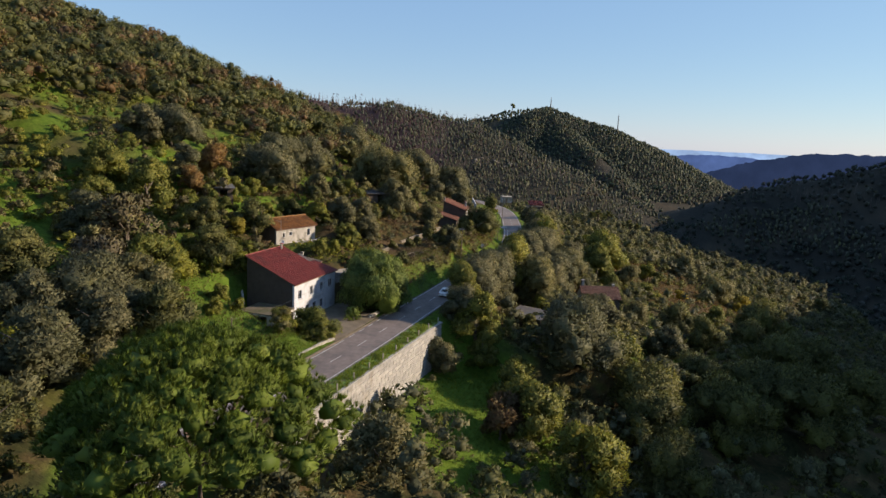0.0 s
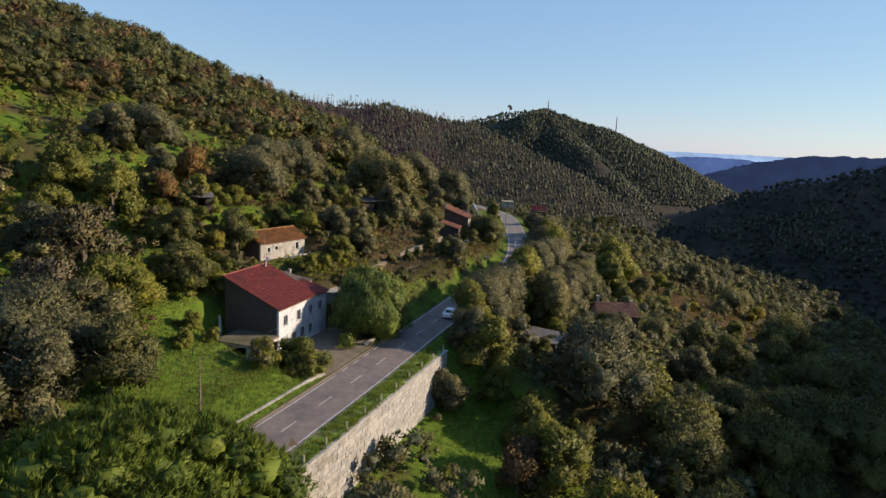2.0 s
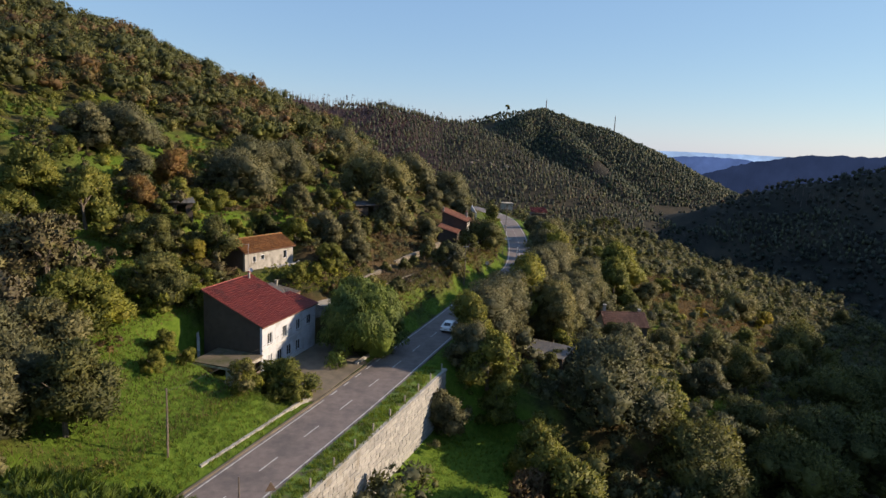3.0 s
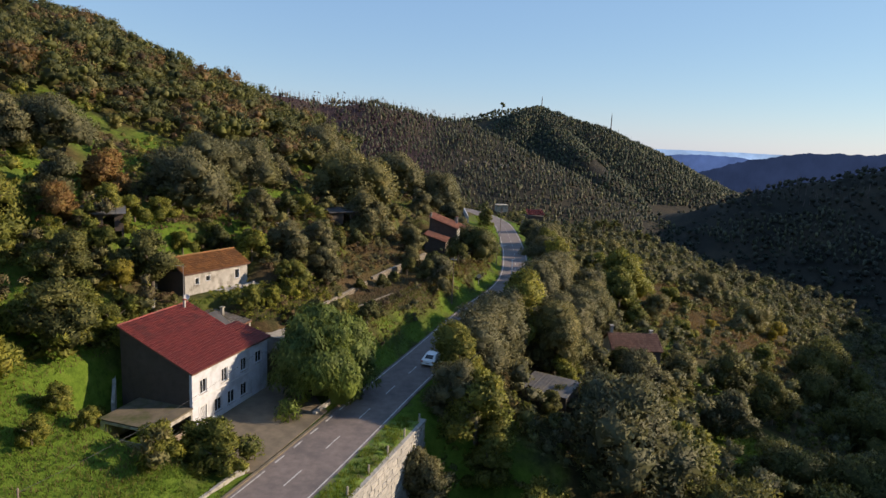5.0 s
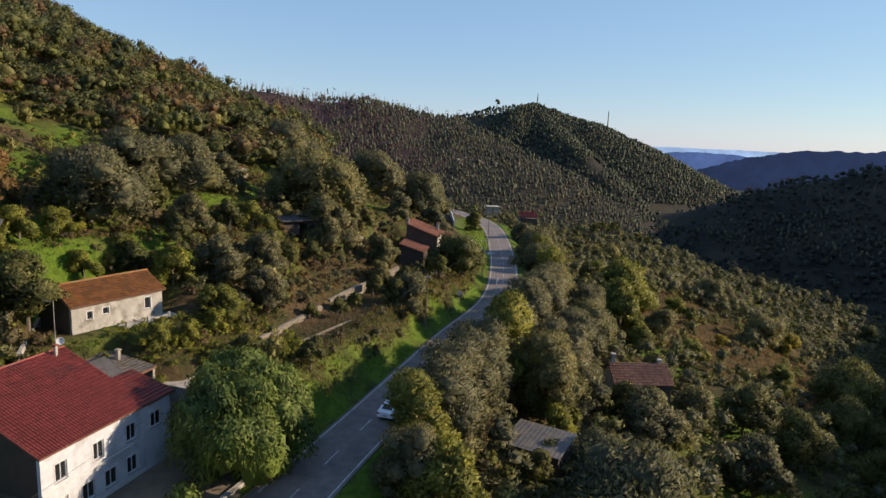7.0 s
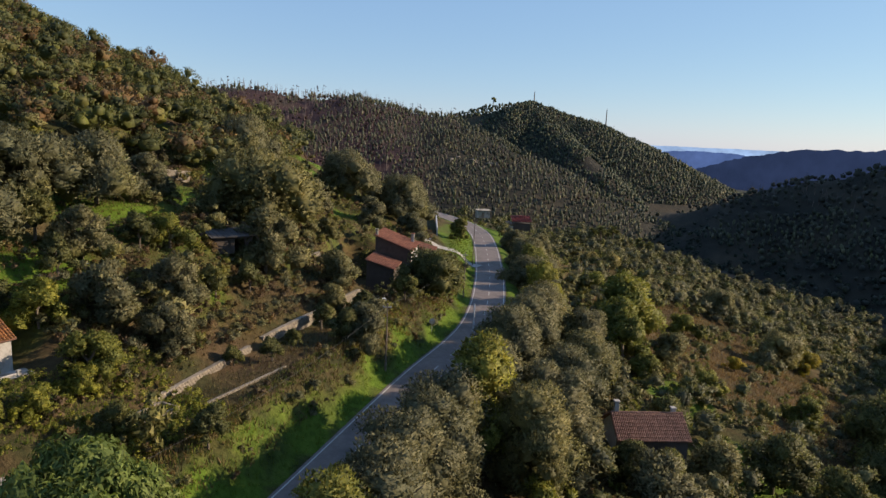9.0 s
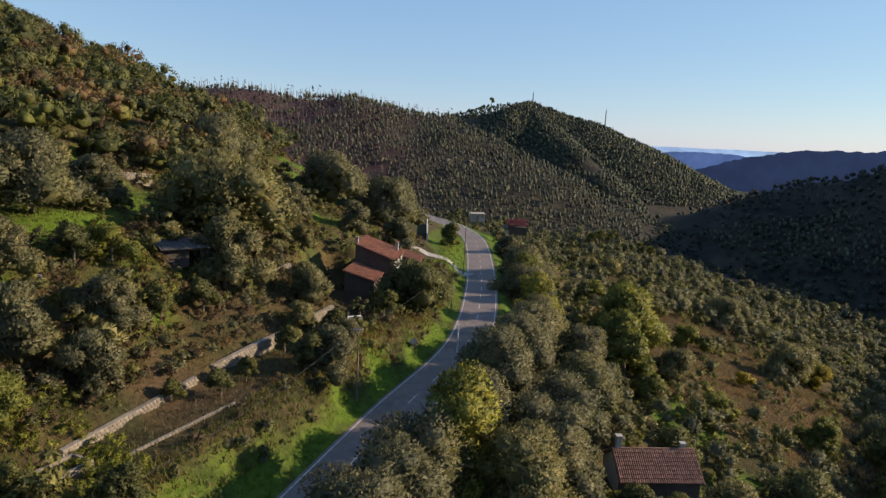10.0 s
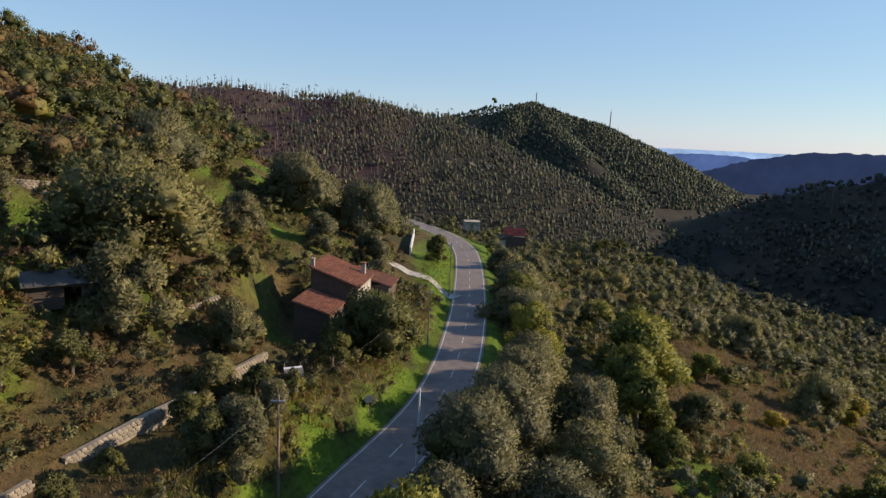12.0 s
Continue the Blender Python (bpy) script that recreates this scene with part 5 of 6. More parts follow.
woods("terrace_scrub", "low green and brown scrub on the terraces", 43, scatter(43, 850, -80, 14, 40, 290, 1.7, orchard_scrub, TAKEN), 1.4, 1.5, 120, 0.28, M_LIMESCRUB, core=0.5, soft=0.7)


def wall_brush(x, y):
    d = side(x, y)
    return (d < -16.6) & (d > -36) & (y > 119) & (y < 172) & clear(x, y)


woods("terrace_brush", "dense mixed green brush behind the terrace wall", 59, scatter(59, 110, -45, 0, 117, 172, 2.0, wall_brush), 1.5, 2.0, 170, 0.26, M_OLIVE, "bushes", core=0.5, soft=0.7)
woods("dead_brush", "tangled brown dead brush behind the terrace wall", 58, scatter(58, 420, -45, 0, 117, 172, 1.2, wall_brush), 1.1, 1.0, 120, 0.2, M_HEATH, "bushes", core=0.5, soft=0.7)
woods("terrace_olives", "scattered grey-green trees on the terraces", 44, scatter(44, 190, -95, 12, 30, 290, 4.2, orchard_scrub, TAKEN), 2.4, 4.0, 260, 0.46, M_OLIVE)
woods("terrace_brambles", "dry brown brambles on the terraces", 45, scatter(45, 800, -75, 12, 60, 290, 1.8, orchard_scrub, TAKEN), 1.2, 1.1, 95, 0.26, M_HEATH, core=0.5, soft=0.7)


def west_orchard(x, y):
    d = side(x, y)
    return (-70 < d) & (d < -15) & (y < 116) & clear(x, y) & (((x + 27) / 9) ** 2 + ((y - 82) / 14) ** 2 > 1)


woods("orchard_trees", "overgrown fruit trees and brambles on the slope", 40, scatter(40, 120, -90, -20, 40, 116, 3.6, west_orchard, TAKEN), 2.6, 3.6, 360, 0.38, M_GREEN)
woods("orchard_twigs", "leafless purplish brown thicket on the slope", 39, scatter(39, 70, -90, -20, 40, 116, 5.0, west_orchard, TAKEN), 2.5, 3.8, 420, 0.3, M_BARE)


def fruit_terraces(x, y):
    d = side(x, y)
    return (d < -46) & (d > -92) & (y > 84) & (y < 170) & (wave(x, y, 26, 72) > -0.25)


woods("fruit_terraces", "yellow-green fruit trees and vines on the upper terraces", 32, scatter(32, 190, -100, -30, 84, 170, 3.4, fruit_terraces, TAKEN), 2.1, 2.9, 230, 0.3, M_LIME, clumps=9)


def lower_slope(x, y):
    d = side(x, y)
    lawn = (((x - 7) / 8) ** 2 + ((y - 86) / 14) ** 2 < 1) | (((x - 50) / 7) ** 2 + ((y - 122) / 9) ** 2 < 1)
    dry = ((x - 80) / 29) ** 2 + ((y - 206) / 44) ** 2 < 1
    return (d > 7) & ~lawn & clear(x, y) & (~dry | (wave(x, y, 17, 52) > 0.5)) & (x < np.interp(y, [0, 200, 350], [105, 165, 215]))


woods("slope_olives", "grey-green olives and oaks on the lower slope", 46, scatter(46, 640, -15, 200, 40, 350, 4.8, lower_slope, TAKEN), 3.4, 5.0, 250, 0.46, M_OLIVE, clumps=10, soft=0.3)
woods("slope_oaks", "dark oaks and shrubs on the lower slope", 47, scatter(47, 560, -15, 220, 30, 380, 4.4, lower_slope, TAKEN), 3.0, 4.4, 200, 0.46, M_OAK, clumps=9, soft=0.3)
woods("slope_scrub", "green scrub between the trees of the lower slope", 48, scatter(48, 1000, -10, 210, 40, 360, 2.4, lower_slope), 1.8, 1.7, 80, 0.4, M_LIME, core=0.5, soft=0.7)


def heath(x, y):
    return (side(x, y) > 6) & (((x - 80) / 34) ** 2 + ((y - 208) / 50) ** 2 < 1)


woods("heath_bushes", "yellow-green broom and young olives in bands on the heath", 50, scatter(50, 330, 25, 150, 125, 290, 3.6, lambda x, y: heath(x, y) & (wave(x, y, 22, 53) > 0.35), TAKEN), 2.7, 2.4, 260, 0.32, M_LIMESCRUB, "bushes", core=0.5, soft=0.7)
woods("broom", "yellow-green broom in bands on the heath", 37, scatter(37, 170, 25, 150, 125, 290, 2.2, lambda x, y: heath(x, y) & (wave(x, y, 14, 55) > 0.55), TAKEN), 1.2, 1.5, 130, 0.26, M_LIME, "bushes", core=0.5, soft=0.7)


def pine_floor(x, y):
    return (np.abs(side(x, y)) > 4.6) & (x < -8)


# Added thicket: darkens ground that would stay lit beneath the pine.
woods("pine_undergrowth", "evergreen undergrowth added to darken the ground below the pine", 34, scatter(34, 90, -48, -8, 24, 56, 2.6, pine_floor), 2.2, 3.4, 330, 0.3, M_OAK, "undergrowth", clumps=9)


def spur_belt(x, y):
    return (side(x, y) > 48) & (y > 238 + 0.10 * x) & (x < 200) & (y < 352) & (wave(x, y, 19, 73) > -0.45)


woods("spur_bushes", "dense grey-green bushes over the spur's back", 31, scatter(31, 260, 50, 200, 236, 352, 4.8, spur_belt, TAKEN), 3.9, 4.2, 270, 0.42, M_OLIVE, "bushes", clumps=10, soft=0.4)
woods("spur_oaks", "dark green bushes over the spur's back", 30, scatter(30, 170, 50, 200, 236, 352, 5.4, spur_belt, TAKEN), 3.5, 4.4, 240, 0.42, M_OAK, "bushes", clumps=10, soft=0.4)


# ---- far slopes ----
def far_slope(x, y):
    return (ground_z(x, y) > -41) & (wave(x, y, 90, 61) > -0.9)


def tall(seed, spots, height, thick):
    """Bare standing trunks, four-sided and tapered."""
    rng = np.random.RandomState(seed)
    v, f = [], []
    spots = np.asarray(spots)
    zs = ground_z(spots[:, 0], spots[:, 1])
    for (x, y, s), z in zip(spots, zs):
        h, r, k = height * s, thick * (0.7 + 0.6 * rng.random()), len(v)
        lx, ly = rng.normal(size=2) * 0.05 * h
        for j in range(4):
            a = 1.571 * j + 0.4
            v.append((x + r * math.cos(a), y + r * math.sin(a), z - 0.5))
        for j in range(4):
            a = 1.571 * j + 0.4
            v.append((x + lx + 0.35 * r * math.cos(a), y + ly + 0.35 * r * math.sin(a), z + h))
        f += [(k + j, k + (j + 1) % 4, k + 4 + (j + 1) % 4, k + 4 + j) for j in range(4)] + [(k + 4, k + 5, k + 6, k + 7)]
    return v, f


# Distance haze is put into these two leaf colours, lifted and slightly blue.
M_HAZE_EUCA = leaves("hazy_eucalyptus_leaves", (0.040, 0.050, 0.032), (0.108, 0.120, 0.072), (0.14, 0.132, 0.09))
# The far hill's shaded flank is put into this darker tone as well.
M_HAZE_PINE = leaves("hazy_pine_needles", (0.024, 0.036, 0.028), (0.060, 0.078, 0.054), (0.10, 0.092, 0.064), 0.18)
M_SCORCHED = leaves("scorched_scrub", (0.04, 0.026, 0.022), (0.085, 0.054, 0.042), (0.07, 0.066, 0.035), 0.2)
M_CHAR = surface("charred_trunk", (0.07, 0.055, 0.05), (0.2, 0.155, 0.135), 0.3, 0.95, 0)
woods("far_woods", "young eucalyptus and pine on the burnt ridge", 62, scatter(62, 7500, -420, 300, 400, 800, 3.1, lambda x, y: far_slope(x, y) & ((x - 20) * 0.594 + (y - 700) * 0.804 < 8) & ((x > -60 + 50 * wave(x, y, 160, 25)) | (wave(x, y, 30, 67) > 0.35))), 1.35, 5.2, 5, 1.2, M_HAZE_EUCA, clumps=0, core=0.95, form=dome, soft=0.35)
woods("far_pines", "dense pines on the far hill, haze and shade in their colour", 60, scatter(60, 11000, -60, 440, 660, 1090, 3.4, lambda x, y: far_slope(x, y) & ((x - 20) * 0.594 + (y - 700) * 0.804 > 8)), 2.1, 6.0, 4, 1.6, M_HAZE_PINE, clumps=0, core=0.95, form=dome, soft=0.35)
woods("far_scrub", "brown scrub on the burnt far hills", 63, scatter(63, 3000, -420, 440, 400, 1090, 5.0, lambda x, y: far_slope(x, y) & ((x < -25) & (y < 800) | (wave(x, y, 70, 68) > 0.6))), 1.8, 2.6, 5, 1.3, M_SCORCHED, clumps=0, core=0.95, form=dome)
trunks = scatter(64, 3600, -420, 330, 430, 1080, 3.0, lambda x, y: (ground_z(x, y) > -12) & ((y < 800) & ((x < 0) | (wave(x, y, 40, 56) > 0.3)) | (wave(x, y, 50, 69) > 0.4)))
o = new("burnt_trunks", mesh_of("burnt_trunks", *tall(64, trunks, 8.5, 0.19), M_CHAR))
tagged(o, "bare burnt trunks standing along the far ridges", "trees", kind="stuff")


def crest(x, y):
    return np.abs(y - np.interp(x, [-400, -200, -60, 20], [560, 690, 715, 700])) < 9


woods("skyline_trees", "thin half-burnt trees along the ridge line", 33, scatter(33, 130, -330, 40, 560, 730, 3.5, crest), 1.5, 9.5, 26, 0.9, M_SCORCHED, clumps=4, core=0, bottom=4.5)


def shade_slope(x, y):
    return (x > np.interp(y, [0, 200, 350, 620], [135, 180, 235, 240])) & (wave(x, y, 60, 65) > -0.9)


woods("valley_woods", "dark trees along the valley floor", 61, scatter(61, 500, 60, 300, 300, 660, 4.5, lambda x, y: ground_z(x, y) < -36), 3.0, 5.0, 24, 1.1, M_HAZE_PINE, clumps=3, form=dome)
# Pine foliage darkened and evened out: the valley side's shade is in the colour.
M_SHADEPINE = leaves("shaded_pine_needles", (0.026, 0.03, 0.03), (0.04, 0.046, 0.042), (0.05, 0.05, 0.042), 0.1)
woods("shaded_woods", "pine woods on the shaded valley side, shade in their colour", 66, scatter(66, 2600, 140, 520, 150, 660, 4.2, shade_slope), 2.6, 5.0, 5, 1.6, M_SHADEPINE, clumps=0, core=0.95, form=dome, soft=0.6)


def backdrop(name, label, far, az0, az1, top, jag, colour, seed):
    """A distant ridge, so far off that it stands still in the view; its blue haze is put in as a faint glow."""
    rng = np.random.RandomState(seed)
    n = 260
    az = np.radians(np.linspace(az0, az1, n))
    t = np.interp(np.degrees(az), [p[0] for p in top], [p[1] for p in top])
    h = 29 + far * np.tan(np.radians(t)) + np.convolve(rng.normal(size=n), np.ones(3) / 3, "same") * jag
    v = [(far * math.sin(a), far * math.cos(a), z) for a, z in zip(az, h)] + [(far * 0.94 * math.sin(a), far * 0.94 * math.cos(a), -130) for a in az]
    f = [(i, i + 1, n + i + 1, n + i) for i in range(n - 1)]
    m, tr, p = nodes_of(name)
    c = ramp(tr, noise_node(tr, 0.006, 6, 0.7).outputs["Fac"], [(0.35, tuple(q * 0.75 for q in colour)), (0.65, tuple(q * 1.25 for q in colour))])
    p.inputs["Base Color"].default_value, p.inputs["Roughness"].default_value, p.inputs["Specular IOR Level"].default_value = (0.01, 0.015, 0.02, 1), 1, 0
    # Emission carries the painted haze; the ridge is no lamp.
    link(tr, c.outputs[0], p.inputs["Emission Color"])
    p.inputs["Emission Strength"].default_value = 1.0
    return tagged(new(name, mesh_of(name, v, f, m)), label, "hills", kind="structure")


backdrop("backdrop_ridge", "wooded ridge in the distance, dark blue haze put in as glow", 1900, 20, 60, [(20, -2.6), (22, -2.0), (25, -1.0), (27, -0.5), (29.5, 0.0), (31, 0.0), (34, 0.1), (38, 0.6), (60, 2.5)], 3.0, (0.014, 0.021, 0.05), 71)
backdrop("backdrop_hills", "hills in the distance, blue haze put in as glow", 2700, 10, 45, [(10, -1.2), (17, -1.1), (19, -0.75), (21, -0.55), (23, -0.5), (25.5, -0.55), (27, -0.9), (45, -1.0)], 1.5, (0.05, 0.08, 0.19), 72)
backdrop("backdrop_plain", "plain on the horizon, pale haze put in as glow", 4400, -40, 60, [(-40, -0.2), (60, -0.2)], 2.0, (0.22, 0.31, 0.48), 73)


# ---- verge above the retaining wall ----
def verge():
    ys = np.arange(57.5, 99.6, 0.7)
    m = road_slope(ys)
    q = np.sqrt(1 + m * m)
    ex, ey = road_x(ys) + 3.12 / q, ys - 3.12 * m / q
    k = (ey - WALL_A.y) / (WALL_B.y - WALL_A.y)
    wx = WALL_A.x + (WALL_B.x - WALL_A.x) * k - 0.25
    cols = 7
    v, f = [], []
    rng = np.random.RandomState(3)
    for i in range(len(ys)):
        for j in range(cols):
            u = j / (cols - 1)
            v.append((ex[i] + (wx[i] - ex[i]) * u, ey[i], 0.004 + 0.10 * math.sin(u * 3.14) * rng.uniform(0.6, 1.2) - 0.05 * u))
    for i in range(len(ys) - 1):
        for j in range(cols - 1):
            f.append((i * cols + j, i * cols + j + 1, (i + 1) * cols + j + 1, (i + 1) * cols + j))
    return tagged(new("verge", mesh_of("verge", v, f, M_TURF, True)), "grassy verge between road and retaining wall", "verge", kind="structure")


M_TURF = surface("turf", (0.07, 0.115, 0.014), (0.17, 0.25, 0.03), 2.2, 0.95, 0.5, 8, (0.09, 0.07, 0.04), 0.8)
verge()

M_GRASS = leaves("grass_blades", (0.055, 0.09, 0.011), (0.125, 0.18, 0.023), (0.15, 0.125, 0.045), 0.15, 0.5)
M_STRAW = leaves("dry_grass", (0.05, 0.039, 0.018), (0.122, 0.092, 0.042), (0.09, 0.11, 0.028), 0.3, 0.3)


def tufts(name, label, seed, spots, size, blades, material, lift=0.0):
    """Upright grass tufts, joined."""
    rng = np.random.RandomState(seed)
    sp = np.asarray(spots)
    z = ground_z(sp[:, 0], sp[:, 1]) if lift is not None else np.full(len(sp), 0.05)
    n = len(sp) * blades
    base = np.repeat(np.stack([sp[:, 0], sp[:, 1], z], -1), blades, axis=0) + np.concatenate([rng.normal(size=(n, 2)) * size * 0.45, np.zeros((n, 1))], 1)
    a = rng.uniform(0, 6.283, n)
    w = size * rng.uniform(0.05, 0.12, n)
    h = size * rng.uniform(0.5, 1.2, n)
    side_v = np.stack([np.cos(a) * w, np.sin(a) * w, np.zeros(n)], -1)
    tip = np.stack([rng.normal(size=n) * h * 0.4, rng.normal(size=n) * h * 0.4, h], -1)
    v = np.stack([base - side_v, base + side_v, base + tip], 1).reshape(-1, 3)
    return tagged(new(name, mesh_of(name, v, np.arange(3 * n).reshape(-1, 3), material)), label, "grass", kind="stuff")


def upper_lawn(x, y):
    return (x > 11) & (x < 24) & (y > 206) & (y < 266)


def bank(x, y):
    d = side(x, y)
    return (d < -3.7) & (d > -9.5) & ~in_yard(x, y) & (y > 60) & (y < 262)


def bank_dry(x, y):
    return bank(x, y) & (side(x, y) < -5.5) & (y > 104) & ~upper_lawn(x, y)


def meadow(x, y):
    d = side(x, y)
    lawn = (((x + 25) / 9) ** 2 + ((y - 79) / 14) ** 2 < 1) | (((x - 8) / 9) ** 2 + ((y - 85) / 16) ** 2 < 1) | (((x - 50) / 9) ** 2 + ((y - 122) / 12) ** 2 < 1)
    return lawn & ((d < -4) | (d > 8.5)) & ~in_yard(x, y)


tufts("dry_heath", "dry reddish brown heath grass on the open slope", 49, scatter(49, 15000, 36, 150, 140, 285, 0.55, heath), 0.62, 7, M_HEATH)
tufts("bank_grass", "long fresh grass on the road bank", 81, scatter(81, 5200, -32, 24, 60, 262, 0.28, bank), 0.36, 10, M_GRASS)
tufts("dry_bank_grass", "tall straw-coloured grass on the road bank", 82, scatter(82, 3600, -25, 24, 104, 262, 0.28, bank_dry), 0.55, 11, M_STRAW)
tufts("meadow_grass", "fresh green meadow grass", 83, scatter(83, 4200, -36, 62, 62, 136, 0.5, meadow), 0.42, 10, M_GRASS)
rngv = np.random.RandomState(84)
vy = rngv.uniform(58, 99, 900)
vm = road_slope(vy)
vd = rngv.uniform(3.5, 5.9, 900)
tufts("verge_grass", "long grass along the verge above the wall", 84, list(zip(road_x(vy) + vd * np.sqrt(1 + vm * vm) * 0.98, vy, vy)), 0.34, 11, M_GRASS, None)


def terrace_floor(x, y):
    d = side(x, y)
    return (d < -8) & (d > -55) & ~in_yard(x, y) & (y > 62) & (y < 250) & clear(x, y)


tufts("terrace_herbs", "brown and straw-coloured herbs on the terraces", 86, scatter(86, 13000, -50, 16, 62, 235, 0.45, terrace_floor), 0.4, 7, M_STRAW)
tufts("terrace_grass", "fresh grass between the herbs on the terraces", 87, scatter(87, 5000, -60, 16, 62, 250, 0.7, lambda x, y: terrace_floor(x, y) & (wave(x, y, 18, 87) > -0.15) & ((side(x, y) < -23) | (y < 104))), 0.36, 9, M_GRASS)


def shrubby(x, y):
    d = side(x, y)
    return (d < -5.0) & (d > -14) & ~in_yard(x, y, 1) & (y > 104) & (y < 235) & clear(x, y) & ~((118 < y) & (y < 150) & (d < -8)) & (wave(x, y, 12, 85) > -0.35) & ~upper_lawn(x, y)


woods("bank_shrubs", "mixed green shrubs along the top of the bank", 85, scatter(85, 230, -25, 20, 104, 235, 1.8, shrubby, TAKEN), 1.2, 1.5, 200, 0.26, M_OLIVE, core=0.5, soft=0.7)


def cottage_garden(x, y):
    a = (x + 28.5) * 0.528 + (y - 112.2) * 0.849
    b = (x + 28.5) * 0.849 - (y - 112.2) * 0.528
    return (a > -3) & (a < 20) & (b > 2.2) & (b < 14) & (~in_yard(x, y) | (b < 8)) & (side(x, y) < -9)


tufts("garden_grass", "fresh grass between the garden plants", 35, scatter(35, 1500, -34, -6, 100, 134, 0.35, cottage_garden), 0.4, 10, M_GRASS)
woods("cottage_garden", "leafy green garden plants below the cottage", 57, scatter(57, 330, -34, -6, 100, 134, 0.8, cottage_garden), 0.95, 1.2, 150, 0.15, M_GREEN, "plants", core=0.5, soft=0.7)
woods("bank_brambles", "brown brambles and dead stalks on the bank", 38, scatter(38, 260, -25, 20, 104, 235, 1.5, lambda x, y: bank(x, y) & (side(x, y) < -4.8) & (wave(x, y, 9, 54) > 0.0) & ~upper_lawn(x, y)), 0.9, 0.9, 120, 0.2, M_HEATH, "brambles", core=0.5, soft=0.7)


# ---- terrace walls, tank and garden ----
def rubble_wall(name, label, line, height, thick, seed, stone=0.42, cap=True):
    """A field wall along line (x, y, top z), of single stones over a core, with a flat pale cap."""
    w = thing(name, label, "wall", (0, 0, 0), kind="structure")
    rng = random.Random(seed)
    forms = []
    for k in range(5):
        bm = bmesh.new()
        bmesh.ops.create_icosphere(bm, subdivisions=1, radius=0.5)
        for v in bm.verts:
            v.co = Vector((max(-0.42, min(0.42, v.co.x)) * 1.15, v.co.y * 0.42, max(-0.36, min(0.36, v.co.z)))) * rng.uniform(0.85, 1.12)
        me = bpy.data.meshes.new("stone")
        bm.to_mesh(me)
        bm.free()
        me.materials.append(M_DRYSTONE)
        forms.append(me)
    for (ax, ay, az), (bx, by, bz) in zip(line, line[1:]):
        run = Vector((bx - ax, by - ay, 0))
        turn = math.degrees(math.atan2(run.y, run.x))
        n = run.normalized().cross(Vector((0, 0, 1)))
        o = Vector((ax, ay, 0))
        core = [o + n * (thick * 0.42), o + run + n * (thick * 0.42), o + run - n * (thick * 0.42), o - n * (thick * 0.42)]
        bm = bmesh.new()
        tops = [az, bz, bz, az]
        lo = [bm.verts.new((p.x, p.y, t - height - 1.0)) for p, t in zip(core, tops)]
        hi = [bm.verts.new((p.x, p.y, t - 0.06)) for p, t in zip(core, tops)]
        for q in ((lo[0], lo[1], hi[1], hi[0]), (lo[1], lo[2], hi[2], hi[1]), (lo[2], lo[3], hi[3], hi[2]), (lo[3], lo[0], hi[0], hi[3]), (hi[0], hi[1], hi[2], hi[3])):
            bm.faces.new(q)
        part("core", bm, M_DRYSTONE, w)
        if cap:
            part("cap", prism([(p.x, p.y, t - 0.058) for p, t in zip(core, tops)], (0, 0, 0.07)), M_DRYSTONE, w, "worn mortar cap")
        along = int(run.length / (stone * 0.95))
        for i in range(along):
            for j in range(max(1, int(height / (stone * 0.62)))):
                q = (i + 0.5 + 0.4 * (j % 2)) / along
                if q > 1:
                    continue
                p = o + run * q + n * (thick * 0.42)
                z = az + (bz - az) * q - stone * 0.36 - j * stone * 0.62
                s = new("stone", forms[rng.randrange(5)])
                s.parent = w
                s.matrix_basis = pose(p.x, p.y, z, rng.uniform(-8, 8), rng.uniform(-8, 8), turn + rng.uniform(-6, 6)) @ Matrix.Scale(stone * rng.uniform(0.92, 1.1), 4)
    return w


rubble_wall("terrace_wall", "pale stone terrace wall with a worn cap", [(-13.4, 122.6, 5.7), (-11.3, 129.3, 5.7), (-8.9, 136.8, 5.8)], 1.1, 0.5, 91)
rubble_wall("terrace_wall", "broken stone terrace wall beside the path", [(-8.2, 139.4, 6.0), (-5.3, 145.8, 6.4), (-3.2, 150.6, 6.4)], 1.2, 0.6, 92, cap=False)
rubble_wall("terrace_wall", "rough stone terrace wall near the farmhouse", [(-1.6, 155.2, 6.6), (0.4, 160.6, 6.6)], 1.1, 0.5, 93, cap=False)
rubble_wall("garden_wall", "low broken garden wall along the bank", [(-9.2, 123.5, 5.1), (-6.4, 129.0, 5.1), (-4.3, 133.4, 5.0)], 0.5, 0.3, 94, 0.34, cap=False)
rubble_wall("terrace_edge", "broken stone edge of the grassy terrace", [(-16.4, 143.4, 11.3), (-15.6, 145.4, 11.1), (-15.2, 146.9, 10.7)], 1.0, 0.5, 96, cap=False)
rubble_wall("ruin_wall", "remains of a pale stone field wall", [(-9.2, 160.6, 10.4), (-7.4, 164.6, 10.4), (-6.4, 167.0, 10.6)], 1.4, 0.5, 95, cap=False)


def water_tank():
    t = thing("water_tank", "open concrete water tank set in the terrace", "tank", (-14.3, 118.4, 4.2), -26)
    L, W, H = 4.4, 2.1, 1.5
    for lo, hi in (((0, 0, -1), (W, 0.22, H)), ((0, L - 0.22, -1), (W, L, H)), ((0, 0.222, -1), (0.22, L - 0.222, H)), ((W - 0.22, 0.222, -1), (W, L - 0.222, H))):
        part("tank_wall", box(lo, hi, 0.015), M_OLDCONCRETE, t)
    part("floor", box((0.222, 0.222, -0.2), (W - 0.222, L - 0.222, 0.5)), M_SOIL, t, "brown silt floor")
    return t


